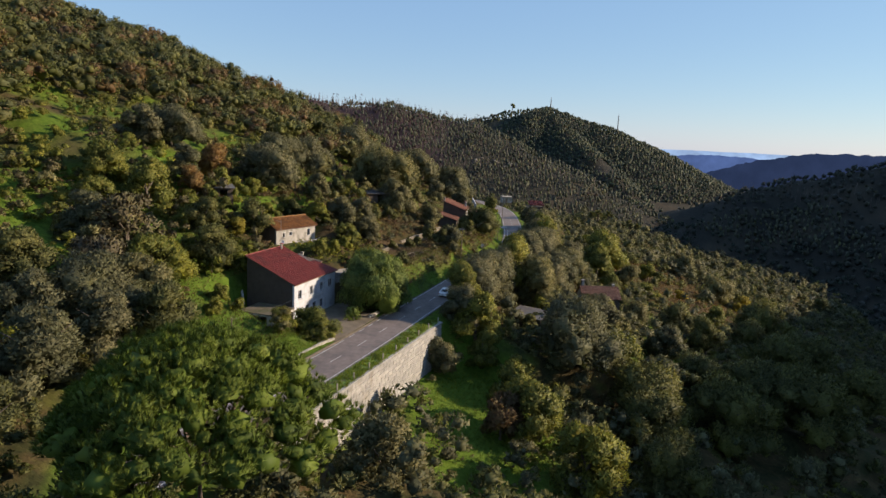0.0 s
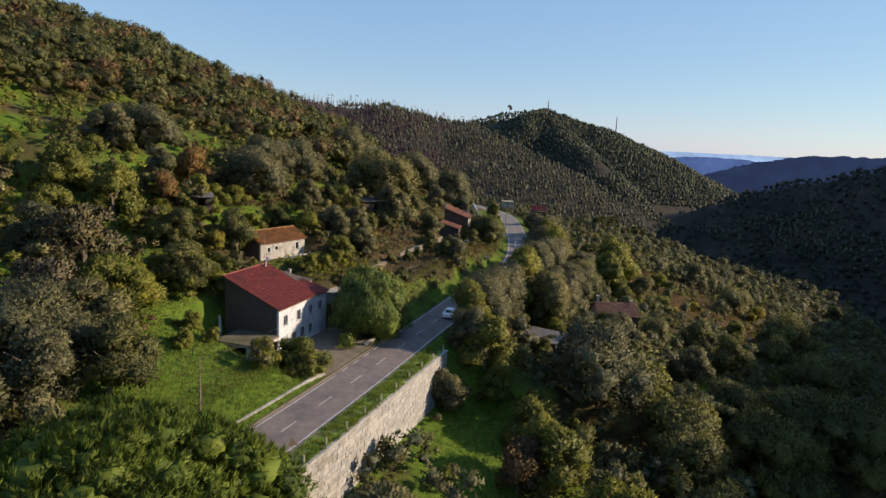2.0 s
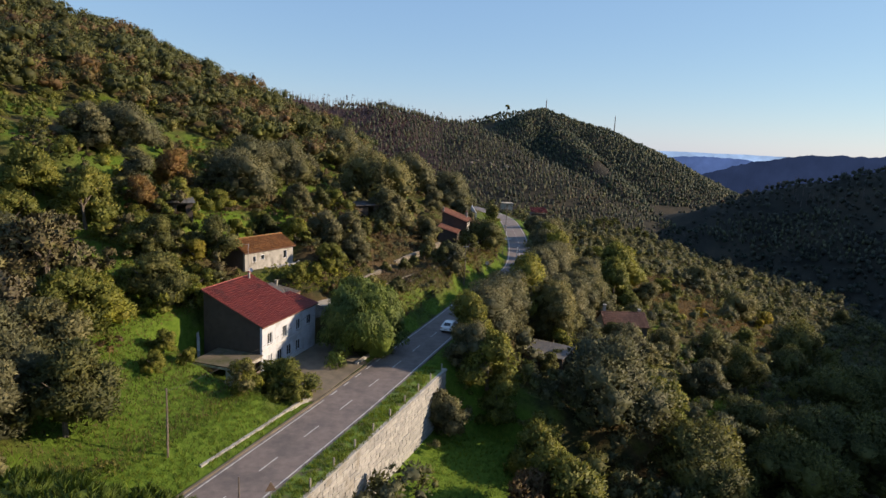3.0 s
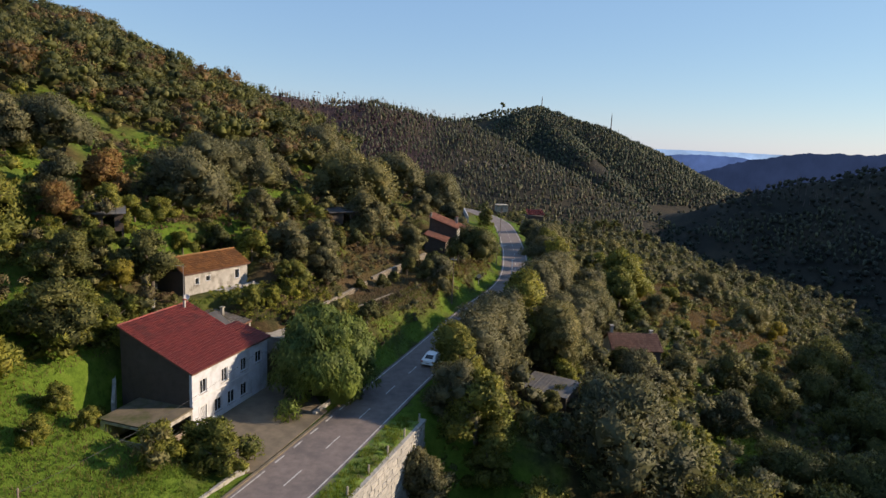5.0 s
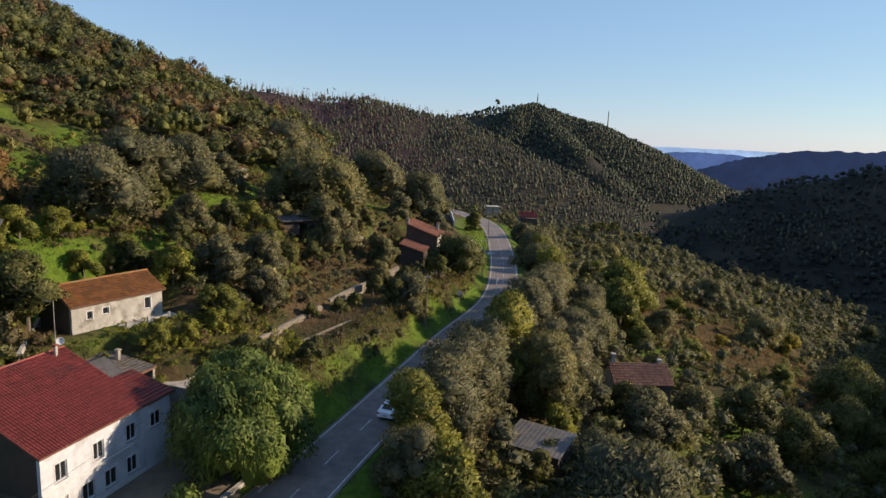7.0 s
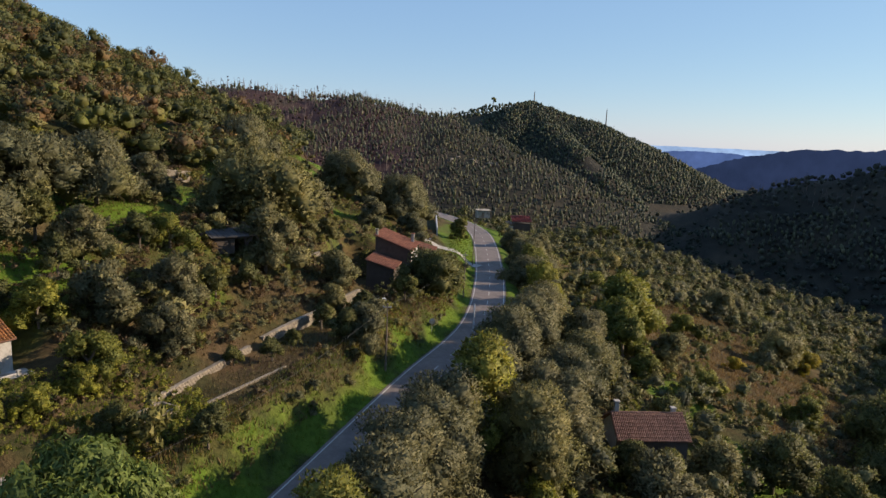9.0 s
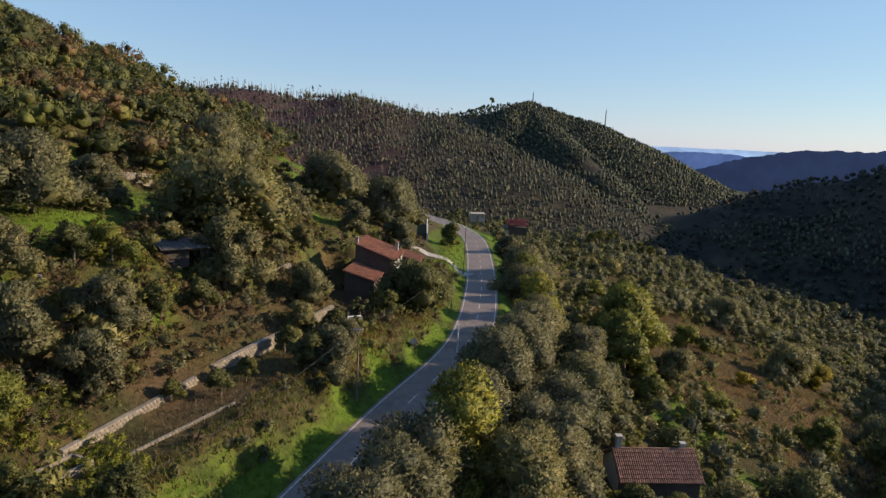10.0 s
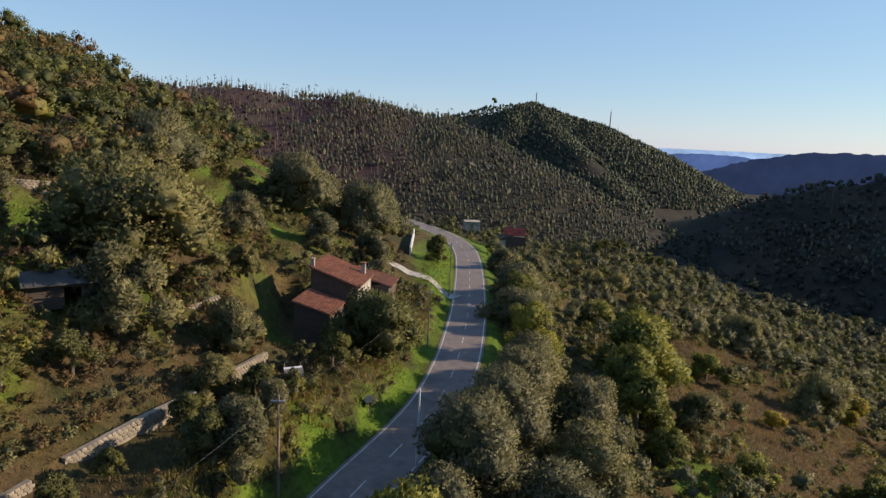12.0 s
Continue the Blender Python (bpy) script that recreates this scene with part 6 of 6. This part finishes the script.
M_OLDCONCRETE = surface("old_concrete", (0.15, 0.13, 0.1), (0.25, 0.21, 0.165), 1.8, 0.95, 0.3, 18, (0.09, 0.085, 0.06), 0.7)
M_SOIL = surface("brown_soil", (0.09, 0.055, 0.035), (0.18, 0.115, 0.07), 2.5, 0.95, 0.4, 12)
water_tank()


def kerb_wall():
    """Low whitewashed wall that holds the garden above the road."""
    pts = [(-20.6, 71.6), (-17.4, 79.6), (-14.9, 86.2), (-14.0, 87.4)]
    w = thing("kerb_wall", "low pale wall between garden and road", "wall", kind="structure")
    for (ax, ay), (bx, by) in zip(pts, pts[1:]):
        r = Vector((bx - ax, by - ay, 0))
        n = r.normalized().cross(Vector((0, 0, 1))) * 0.14
        o = Vector((ax, ay, -0.2))
        part("wall_length", prism([o + n, o + r + n, o + r - n, o - n], (0, 0, 0.62)), M_CREAM, w)
    return w


kerb_wall()


def plaster_wall(points, height, label):
    """A low plastered wall through (x, y, top z)."""
    w = thing("garden_wall", label, "wall", kind="structure")
    for (ax, ay, az), (bx, by, bz) in zip(points, points[1:]):
        r = Vector((bx - ax, by - ay, 0))
        n = r.normalized().cross(Vector((0, 0, 1))) * 0.16
        bm = bmesh.new()
        ring = [(ax + n.x, ay + n.y, az), (bx + n.x, by + n.y, bz), (bx - n.x, by - n.y, bz), (ax - n.x, ay - n.y, az)]
        low = [bm.verts.new((p[0], p[1], p[2] - height)) for p in ring]
        high = [bm.verts.new(p) for p in ring]
        bm.faces.new(low[::-1])
        bm.faces.new(high)
        for i in range(4):
            j = (i + 1) % 4
            bm.faces.new((low[i], low[j], high[j], high[i]))
        part("wall_length", bm, M_CREAM, w)
    return w


plaster_wall([(-33.0, 114.6, 9.6), (-31.4, 110.2, 9.2), (-29.9, 106.2, 8.9)], 1.8, "low pale plastered wall behind the house")
plaster_wall([(-30.4, 97.9, 4.6), (-29.6, 96.2, 3.7), (-29.0, 94.6, 2.6)], 2.2, "short stepped pale wall beside the gable")
k = part("kerb", prism([(-10.6, 99.2, -0.1), (-10.2, 99.05, -0.1), (-8.9, 102.6, -0.1), (-9.3, 102.75, -0.1)], (0, 0, 0.42)), M_CREAM)
tagged(k, "pale stub of wall at the forecourt's end", "wall", kind="structure")
g = part("kerb", strip(-3.42, -3.16, 60, 101, 1.5, 0.12, M_YARD, "kerb", 0.3), None)
tagged(g, "dark weathered concrete kerb along the road", "kerb", kind="structure")


# ---- poles, posts and signs ----
def pole(x, y, z0, z1, label, material, r=0.13, arms=True, name="utility_pole"):
    p = thing(name, label, "pole", (x, y, z0), random.uniform(-20, 20))
    h = z1 - z0
    part("shaft", tube([(0, 0, -0.6), (0.03, 0, h * 0.5), (0.02, 0.02, h)], [r, r * 0.85, r * 0.65], 8), material, p)
    if arms:
        a = part("cross_arm", box((-0.55, -0.05, h - 0.5), (0.55, 0.05, h - 0.4), 0.01), M_STEEL, p)
        for k in (-0.45, 0.0, 0.45):
            part("insulator", tube([(k, 0, h - 0.4), (k, 0, h - 0.26)], [0.04, 0.03], 6), M_WHITE, a)
    return p


pole(5.4, 144.2, 0.8, 9.0, "weathered wooden power pole on the bank", M_WOOD)
pole(-23.2, 71.2, 1.2, 7.5, "grey wooden pole in the garden meadow", M_WOOD, 0.11, False)
pole(-15.3, 65.0, 0.0, 3.3, "short dark wooden post beside the road", M_WOOD, 0.09, False, "post")
pole(16.1, 148.4, -0.6, 8.2, "pale concrete pole at the road's edge", M_WHITE, 0.16, False)
pole(17.0, 181.7, 0.4, 8.6, "wooden pole beside the oak at the road", M_WOOD, 0.12)
pole(20.9, 212.3, 0.0, 9.9, "tall wooden pole beside the upper road", M_WOOD, 0.13)
pole(-15.8, 164.0, float(ground_z(-15.8, 164)), 12.6, "dark wooden pole among the olives", M_WOOD, 0.12)


def cable(points, sag, name="power_cable"):
    pts = []
    for (ax, ay, az), (bx, by, bz) in zip(points, points[1:]):
        for k in range(13):
            q = k / 12
            pts.append((ax + (bx - ax) * q, ay + (by - ay) * q, az + (bz - az) * q - sag * 4 * q * (1 - q)))
    c = part(name, tube(pts, [0.013] * len(pts), 5), M_CABLE)
    return tagged(c, "sagging grey overhead cable", "cable")


M_CABLE = surface("cable", (0.03, 0.03, 0.03), (0.06, 0.06, 0.06), 2, 0.6, 0)
cable([(-23.1, 71.2, 7.3), (-17.5, 103.8, 5.0), (-11.5, 107.0, 6.3)], 0.8)
cable([(-11.5, 107.0, 6.3), (5.4, 144.2, 8.8)], 1.3)
cable([(5.4, 144.2, 8.8), (17.0, 181.7, 8.4), (20.9, 212.3, 9.6)], 1.0)


def warning_sign(x, y, z):
    p = thing("warning_sign", "triangular road sign on a post, seen from behind", "sign", (x, y, z), 20)
    part("post", tube([(0, 0, -0.4), (0, 0, 2.5)], [0.035, 0.035], 7), M_STEEL, p)
    part("plate", prism([(-0.45, -0.05, 1.75), (0.45, -0.05, 1.75), (0, -0.05, 2.53)], (0, 0.02, 0)), M_RUSTY, p, "grey-brown back of the plate")
    return p


def round_sign(x, y, z):
    p = thing("round_sign", "round road sign on a steel post on the bank", "sign", (x, y, z), 10)
    part("post", tube([(0, 0, -0.5), (0, 0, 1.9)], [0.035, 0.035], 7), M_STEEL, p)
    plate = tube([(0, -0.06, 1.75), (0, -0.08, 1.75)], [0.42, 0.42], 20)
    part("plate", plate, M_STEEL, p)
    return p


M_RUSTY = surface("rusty_plate", (0.2, 0.13, 0.09), (0.3, 0.21, 0.15), 5, 0.7, 0.1, 20, None, 1, 0.2)
warning_sign(-13.1, 66.0, -0.1)
round_sign(11.1, 158.6, 1.0)


def white_gatewall():
    w = thing("boundary_wall", "white plastered boundary wall beside the upper road", "wall", (13.1, 232.0, 1.8), 0)
    part("panel", prism([(-0.15, 0, -1), (0.15, 0, -1), (0.35, 30, -1.5), (0.05, 30, -1.5)], (0, 0, 4.6)), M_WHITE, w)
    part("pier", box((-2.2, -9.4, -0.8), (-1.5, -8.7, 2.2), 0.03), M_WHITE, w, "white gate pier")
    return w


white_gatewall()
def drive():
    """A pale concrete drive that climbs the bank."""
    a, b = Vector((8.5, 219.5, 0)), Vector((22.4, 211.2, 0))
    across = Vector((0.5, 0.86, 0)) * 1.7
    v, f = [], []
    for i in range(19):
        for j in range(5):
            p = a.lerp(b, i / 18) + across * (j / 2 - 1)
            v.append((p.x, p.y, float(ground_z(p.x, p.y)) + 0.14))
    f = [(i * 5 + j, i * 5 + j + 1, i * 5 + j + 6, i * 5 + j + 5) for i in range(18) for j in range(4)]
    return part("pavement", mesh_of("pavement", v, f, M_CREAM, True), None)


pth = drive()
tagged(pth, "pale concrete drive up to the farmhouse", "pavement", kind="structure")


# ---- car ----
def car():
    """A white saloon on the uphill lane, driving away."""
    c = thing("car", "white saloon car on the road", "car", (float(road_x(116.5)) + 1.4, 116.5, 0.006), -19.0)
    prof = [(-2.25, 0.35), (-2.28, 0.62), (-2.2, 0.86), (-1.75, 0.93), (-1.15, 1.36), (-0.2, 1.44), (0.45, 1.36), (1.15, 0.94), (1.95, 0.80), (2.22, 0.60), (2.25, 0.35), (1.9, 0.24), (-1.9, 0.24)]
    bm = bmesh.new()
    rings = []
    for x, k in ((-0.88, 0.97), (-0.80, 1.0), (0.80, 1.0), (0.88, 0.97)):
        rings.append([bm.verts.new((x * (0.78 if z > 1.0 else 1.0), y * k, z * (0.985 if abs(x) > 0.85 else 1.0))) for y, z in prof])
    for r, q in zip(rings, rings[1:]):
        for i in range(len(prof)):
            j = (i + 1) % len(prof)
            bm.faces.new((r[i], r[j], q[j], q[i]))
    bm.faces.new(rings[0])
    bm.faces.new(rings[-1][::-1])
    part("body", bm, M_CAR, c, "white painted body")
    part("rear_window", prism([(-0.55, -1.70, 0.99), (0.55, -1.70, 0.99), (0.48, -1.22, 1.345), (-0.48, -1.22, 1.345)], (0, -0.012, 0.018)), M_GLASS, c)
    part("windscreen", prism([(-0.55, 1.08, 1.0), (0.55, 1.08, 1.0), (0.48, 0.52, 1.34), (-0.48, 0.52, 1.34)], (0, 0.012, 0.018)), M_GLASS, c)
    for s in (-1, 1):
        part("side_window", prism([(s * 0.80, -1.2, 0.97), (s * 0.80, 0.75, 0.97), (s * 0.70, 0.3, 1.32), (s * 0.70, -0.85, 1.32)], (s * 0.03, 0, 0.0)), M_GLASS, c)
        part("tail_light", box((s * 0.72 - 0.12, -2.30, 0.68), (s * 0.72 + 0.12, -2.2, 0.82), 0.02), M_TAIL, c, "red tail light")
        part("mirror", box((s * 0.93 - 0.07, 0.72, 0.95), (s * 0.93 + 0.07, 0.85, 1.08), 0.03), M_CAR, c)
        for y in (-1.38, 1.38):
            w = part("wheel", tube([(s * 0.70, y, 0.32), (s * 0.90, y, 0.32)], [0.32, 0.32], 18), M_RUBBER, c)
            part("rim", tube([(s * 0.895, y, 0.32), (s * 0.915, y, 0.32)], [0.2, 0.19], 14), M_STEEL, w)
    part("number_plate", box((-0.26, -2.302, 0.5), (0.26, -2.285, 0.61)), M_PAINT, c)
    part("bumper", box((-0.8, -2.33, 0.34), (0.8, -2.2, 0.5), 0.04), M_CAR, c)
    return c


M_TAIL, _t, _p = nodes_of("tail_light")
_p.inputs["Base Color"].default_value, _p.inputs["Roughness"].default_value = (0.35, 0.02, 0.02, 1), 0.2
car()


# ---- masts, lone ridge tree and palms ----
def mast(x, y, h, label):
    z = float(ground_z(x, y))
    m = thing("radio_mast", label, "mast", (x, y, z))
    part("shaft", tube([(0, 0, -1), (0, 0, h)], [0.9, 0.55], 6), M_CHAR, m)
    part("antenna", tube([(0, 0, h), (0, 0, h + 3)], [0.35, 0.2], 5), M_STEEL, m)
    return m


mast(167, 1035, 18, "dark mast on the far hill's top")
mast(262, 985, 26, "slender lattice mast on the far ridge")


def palm_kind():
    rng = np.random.RandomState(96)
    p = thing("palm_tree", "small fan palm with a dark round head", "palm")
    part("trunk", tube([(0, 0, -0.5), (0.1, 0, 2.0), (0.1, 0.1, 4.2)], [0.24, 0.2, 0.18], 7), M_BARK, p)
    v, f = [], []
    for k in range(46):
        a, e = rng.uniform(0, 6.283), rng.uniform(-0.7, 1.3)
        d = Vector((math.cos(a) * math.cos(e), math.sin(a) * math.cos(e), math.sin(e)))
        s = d.cross(Vector((0, 0, 1))).normalized() * 0.28
        o, L = Vector((0.1, 0.1, 4.3)), rng.uniform(1.2, 1.8)
        n = len(v)
        v += [tuple(o), tuple(o + d * L * 0.6 + s), tuple(o + d * L + Vector((0, 0, -0.35))), tuple(o + d * L * 0.6 - s)]
        f.append((n, n + 1, n + 2, n + 3))
    part("crown", mesh_of("crown", v, f, M_OAK), M_OAK, p)
    return p


plant(palm_kind(), [(93.7, 312.4, 1.7), (97.2, 314, 1.45), (76.5, 307.1, 1.7), (82.9, 314.3, 1.8), (72.5, 305, 1.5), (79.5, 311, 1.5)], "fan palms on the spur", rng0)


def thicket(x, y):
    d = side(x, y)
    lawn = (((x - 7) / 7) ** 2 + ((y - 86) / 13) ** 2 < 1) | (((x - 50) / 6) ** 2 + ((y - 122) / 8) ** 2 < 1)
    dry = ((x - 80) / 29) ** 2 + ((y - 206) / 44) ** 2 < 1
    return (d > 6.3) & (d < 46) & (y > 66) & (y < 215) & ~lawn & ~dry & clear(x, y)


woods("thicket", "tangled olive and bramble undergrowth below the road", 88, scatter(88, 460, 0, 75, 66, 215, 2.3, thicket), 1.7, 2.6, 150, 0.3, M_OLIVE, "undergrowth", core=0.5, soft=0.7)
woods("green_thicket", "fresh green undergrowth below the road", 89, scatter(89, 170, 0, 75, 66, 215, 3.2, thicket), 1.5, 2.2, 170, 0.32, M_GREEN, "undergrowth", core=0.5, soft=0.7)


# ---- small things on the terraces ----
def bucket(x, y):
    z = float(ground_z(x, y))
    b = thing("bucket", "white plastic bucket standing in the grass", "bucket", (x, y, z), 0, "buckets in the grass")
    part("body", tube([(0, 0, -0.05), (0, 0, 0.5)], [0.22, 0.28], 12), M_WHITE, b)
    part("rim", tube([(0, 0, 0.5), (0, 0, 0.55)], [0.31, 0.31], 12), M_WHITE, b)
    return b


def pole_frame(x, y):
    """Two thin pale poles leaned together."""
    z = float(ground_z(x, y))
    f = thing("pole_frame", "two pale thin poles leaned together in the grass", "poles", (x, y, z), 20)
    part("pole", tube([(-0.75, 0, -0.2), (0.08, 0.05, 2.4)], [0.05, 0.035], 6), M_PALE_BARK, f)
    part("pole", tube([(0.7, 0.1, -0.2), (-0.08, 0, 2.45)], [0.05, 0.035], 6), M_PALE_BARK, f)
    return f


pole_frame(-28.6, 136.4)
bucket(-25.0, 135.5)
bucket(-23.6, 138.7)


def boards():
    z = float(ground_z(3.9, 158))
    b = thing("board_stack", "white boards leaning on a rough timber rack", "boards", (3.9, 158.0, z), 25)
    for k in range(3):
        part("board", prism([(-0.9, 0.25 * k, 0.1), (0.9, 0.25 * k, 0.1), (0.9, 0.25 * k + 0.5, 0.9), (-0.9, 0.25 * k + 0.5, 0.9)], (0, 0, 0.05)), M_WHITE if k else M_SHADE_ZINC, b)
    for x in (-0.8, 0.8):
        part("prop", tube([(x, 1.2, -0.2), (x, 1.1, 1.3)], [0.06, 0.05], 6), M_WOOD, b)
    return b


boards()


def hillside_shed(x, y, w, d, h, turn, label, sheet):
    z = float(ground_z(x, y)) - 0.7
    t = thing("shed", label, "shed", (x, y, z), turn)
    part("wall", pierced(w, h, 0.25, [(w * 0.55, w * 0.8, 0.0, h * 0.85)]), M_SHADE_RENDER, t, "rough stone front").matrix_basis = pose(0, 0.254, 0, 0, 0, -90)
    part("wall", box((0, 0.26, -1.5), (0.25, d, h)), M_SHADE_RENDER, t)
    part("wall", box((w - 0.25, 0.26, -1.5), (w, d, h)), M_SHADE_RENDER, t)
    part("wall", box((0.252, d - 0.25, -1.5), (w - 0.252, d, h)), M_SHADE_RENDER, t)
    r = part("roof", prism([(-0.3, -0.4, h + 0.01), (w + 0.3, -0.4, h + 0.01), (w + 0.3, d + 0.3, h + 0.5), (-0.3, d + 0.3, h + 0.5)], (0, 0, 0.08)), sheet, t, "weathered sheet roof")
    for k in range(int(w / 0.7)):
        part("rib", prism([(0.7 * k, -0.4, h + 0.093), (0.7 * k + 0.1, -0.4, h + 0.093), (0.7 * k + 0.1, d + 0.3, h + 0.583), (0.7 * k, d + 0.3, h + 0.583)], (0, 0, 0.05)), sheet, r)
    return t


hillside_shed(-41.5, 113.0, 5.0, 3.6, 2.2, 25, "small dark shed with a grey sheet roof on the slope", M_SHADE_ZINC)
hillside_shed(-17.0, 150.6, 5.2, 3.6, 2.2, 34, "half-hidden dark shed under the olive trees", M_TAR)
rubble_wall("field_wall", "remains of a pale field wall on the upper terrace", [(-38.6, 209.6, 25.4), (-35.6, 211.2, 25.2), (-33.8, 213.6, 25.0)], 1.6, 0.6, 97, 0.6, cap=False)
rubble_wall("field_wall", "old terrace wall on the upper slope", [(-37.5, 176.2, 21.6), (-33.2, 178.0, 21.2), (-30.6, 181.0, 20.8)], 1.2, 0.6, 98, 0.5, cap=False)


def boulder_kind():
    rng = random.Random(12)
    b = thing("boulder", "pale weathered boulder on the burnt slope", "boulder")
    bm = bmesh.new()
    bmesh.ops.create_icosphere(bm, subdivisions=3, radius=1.0)
    for v in bm.verts:
        v.co *= 0.8 + 0.5 * noise.noise(v.co * 1.3)
        v.co.z *= 0.75
    part("stone", bm, M_DRYSTONE, b)
    return b


plant(boulder_kind(), [(30.4, 588, 3.4), (50, 596, 3.8), (62.6, 595, 3.6), (42.5, 609, 2.6), (36, 596, 2.2), (57, 588, 2.0), (70, 600, 2.6), (24, 604, 2.2)], "boulders on the far slope", rng0)


def ridge_pine(x, y, h):
    rng = np.random.RandomState(99)
    t = thing("ridge_pine", "lone dark umbrella pine on the far ridge", "tree", (x, y, float(ground_z(x, y))))
    part("trunk", tube([(0, 0, -1), (0.2, 0, h * 0.8)], [0.6, 0.35], 6), M_CHAR, t)
    part("crown", crown_mesh("crown", rng, heap(rng, h * 0.32, h, h * 0.55, 8, 0.7), 500, 1.4, M_OAK, 0.8), M_OAK, t)
    return t


ridge_pine(107, 1036, 16)
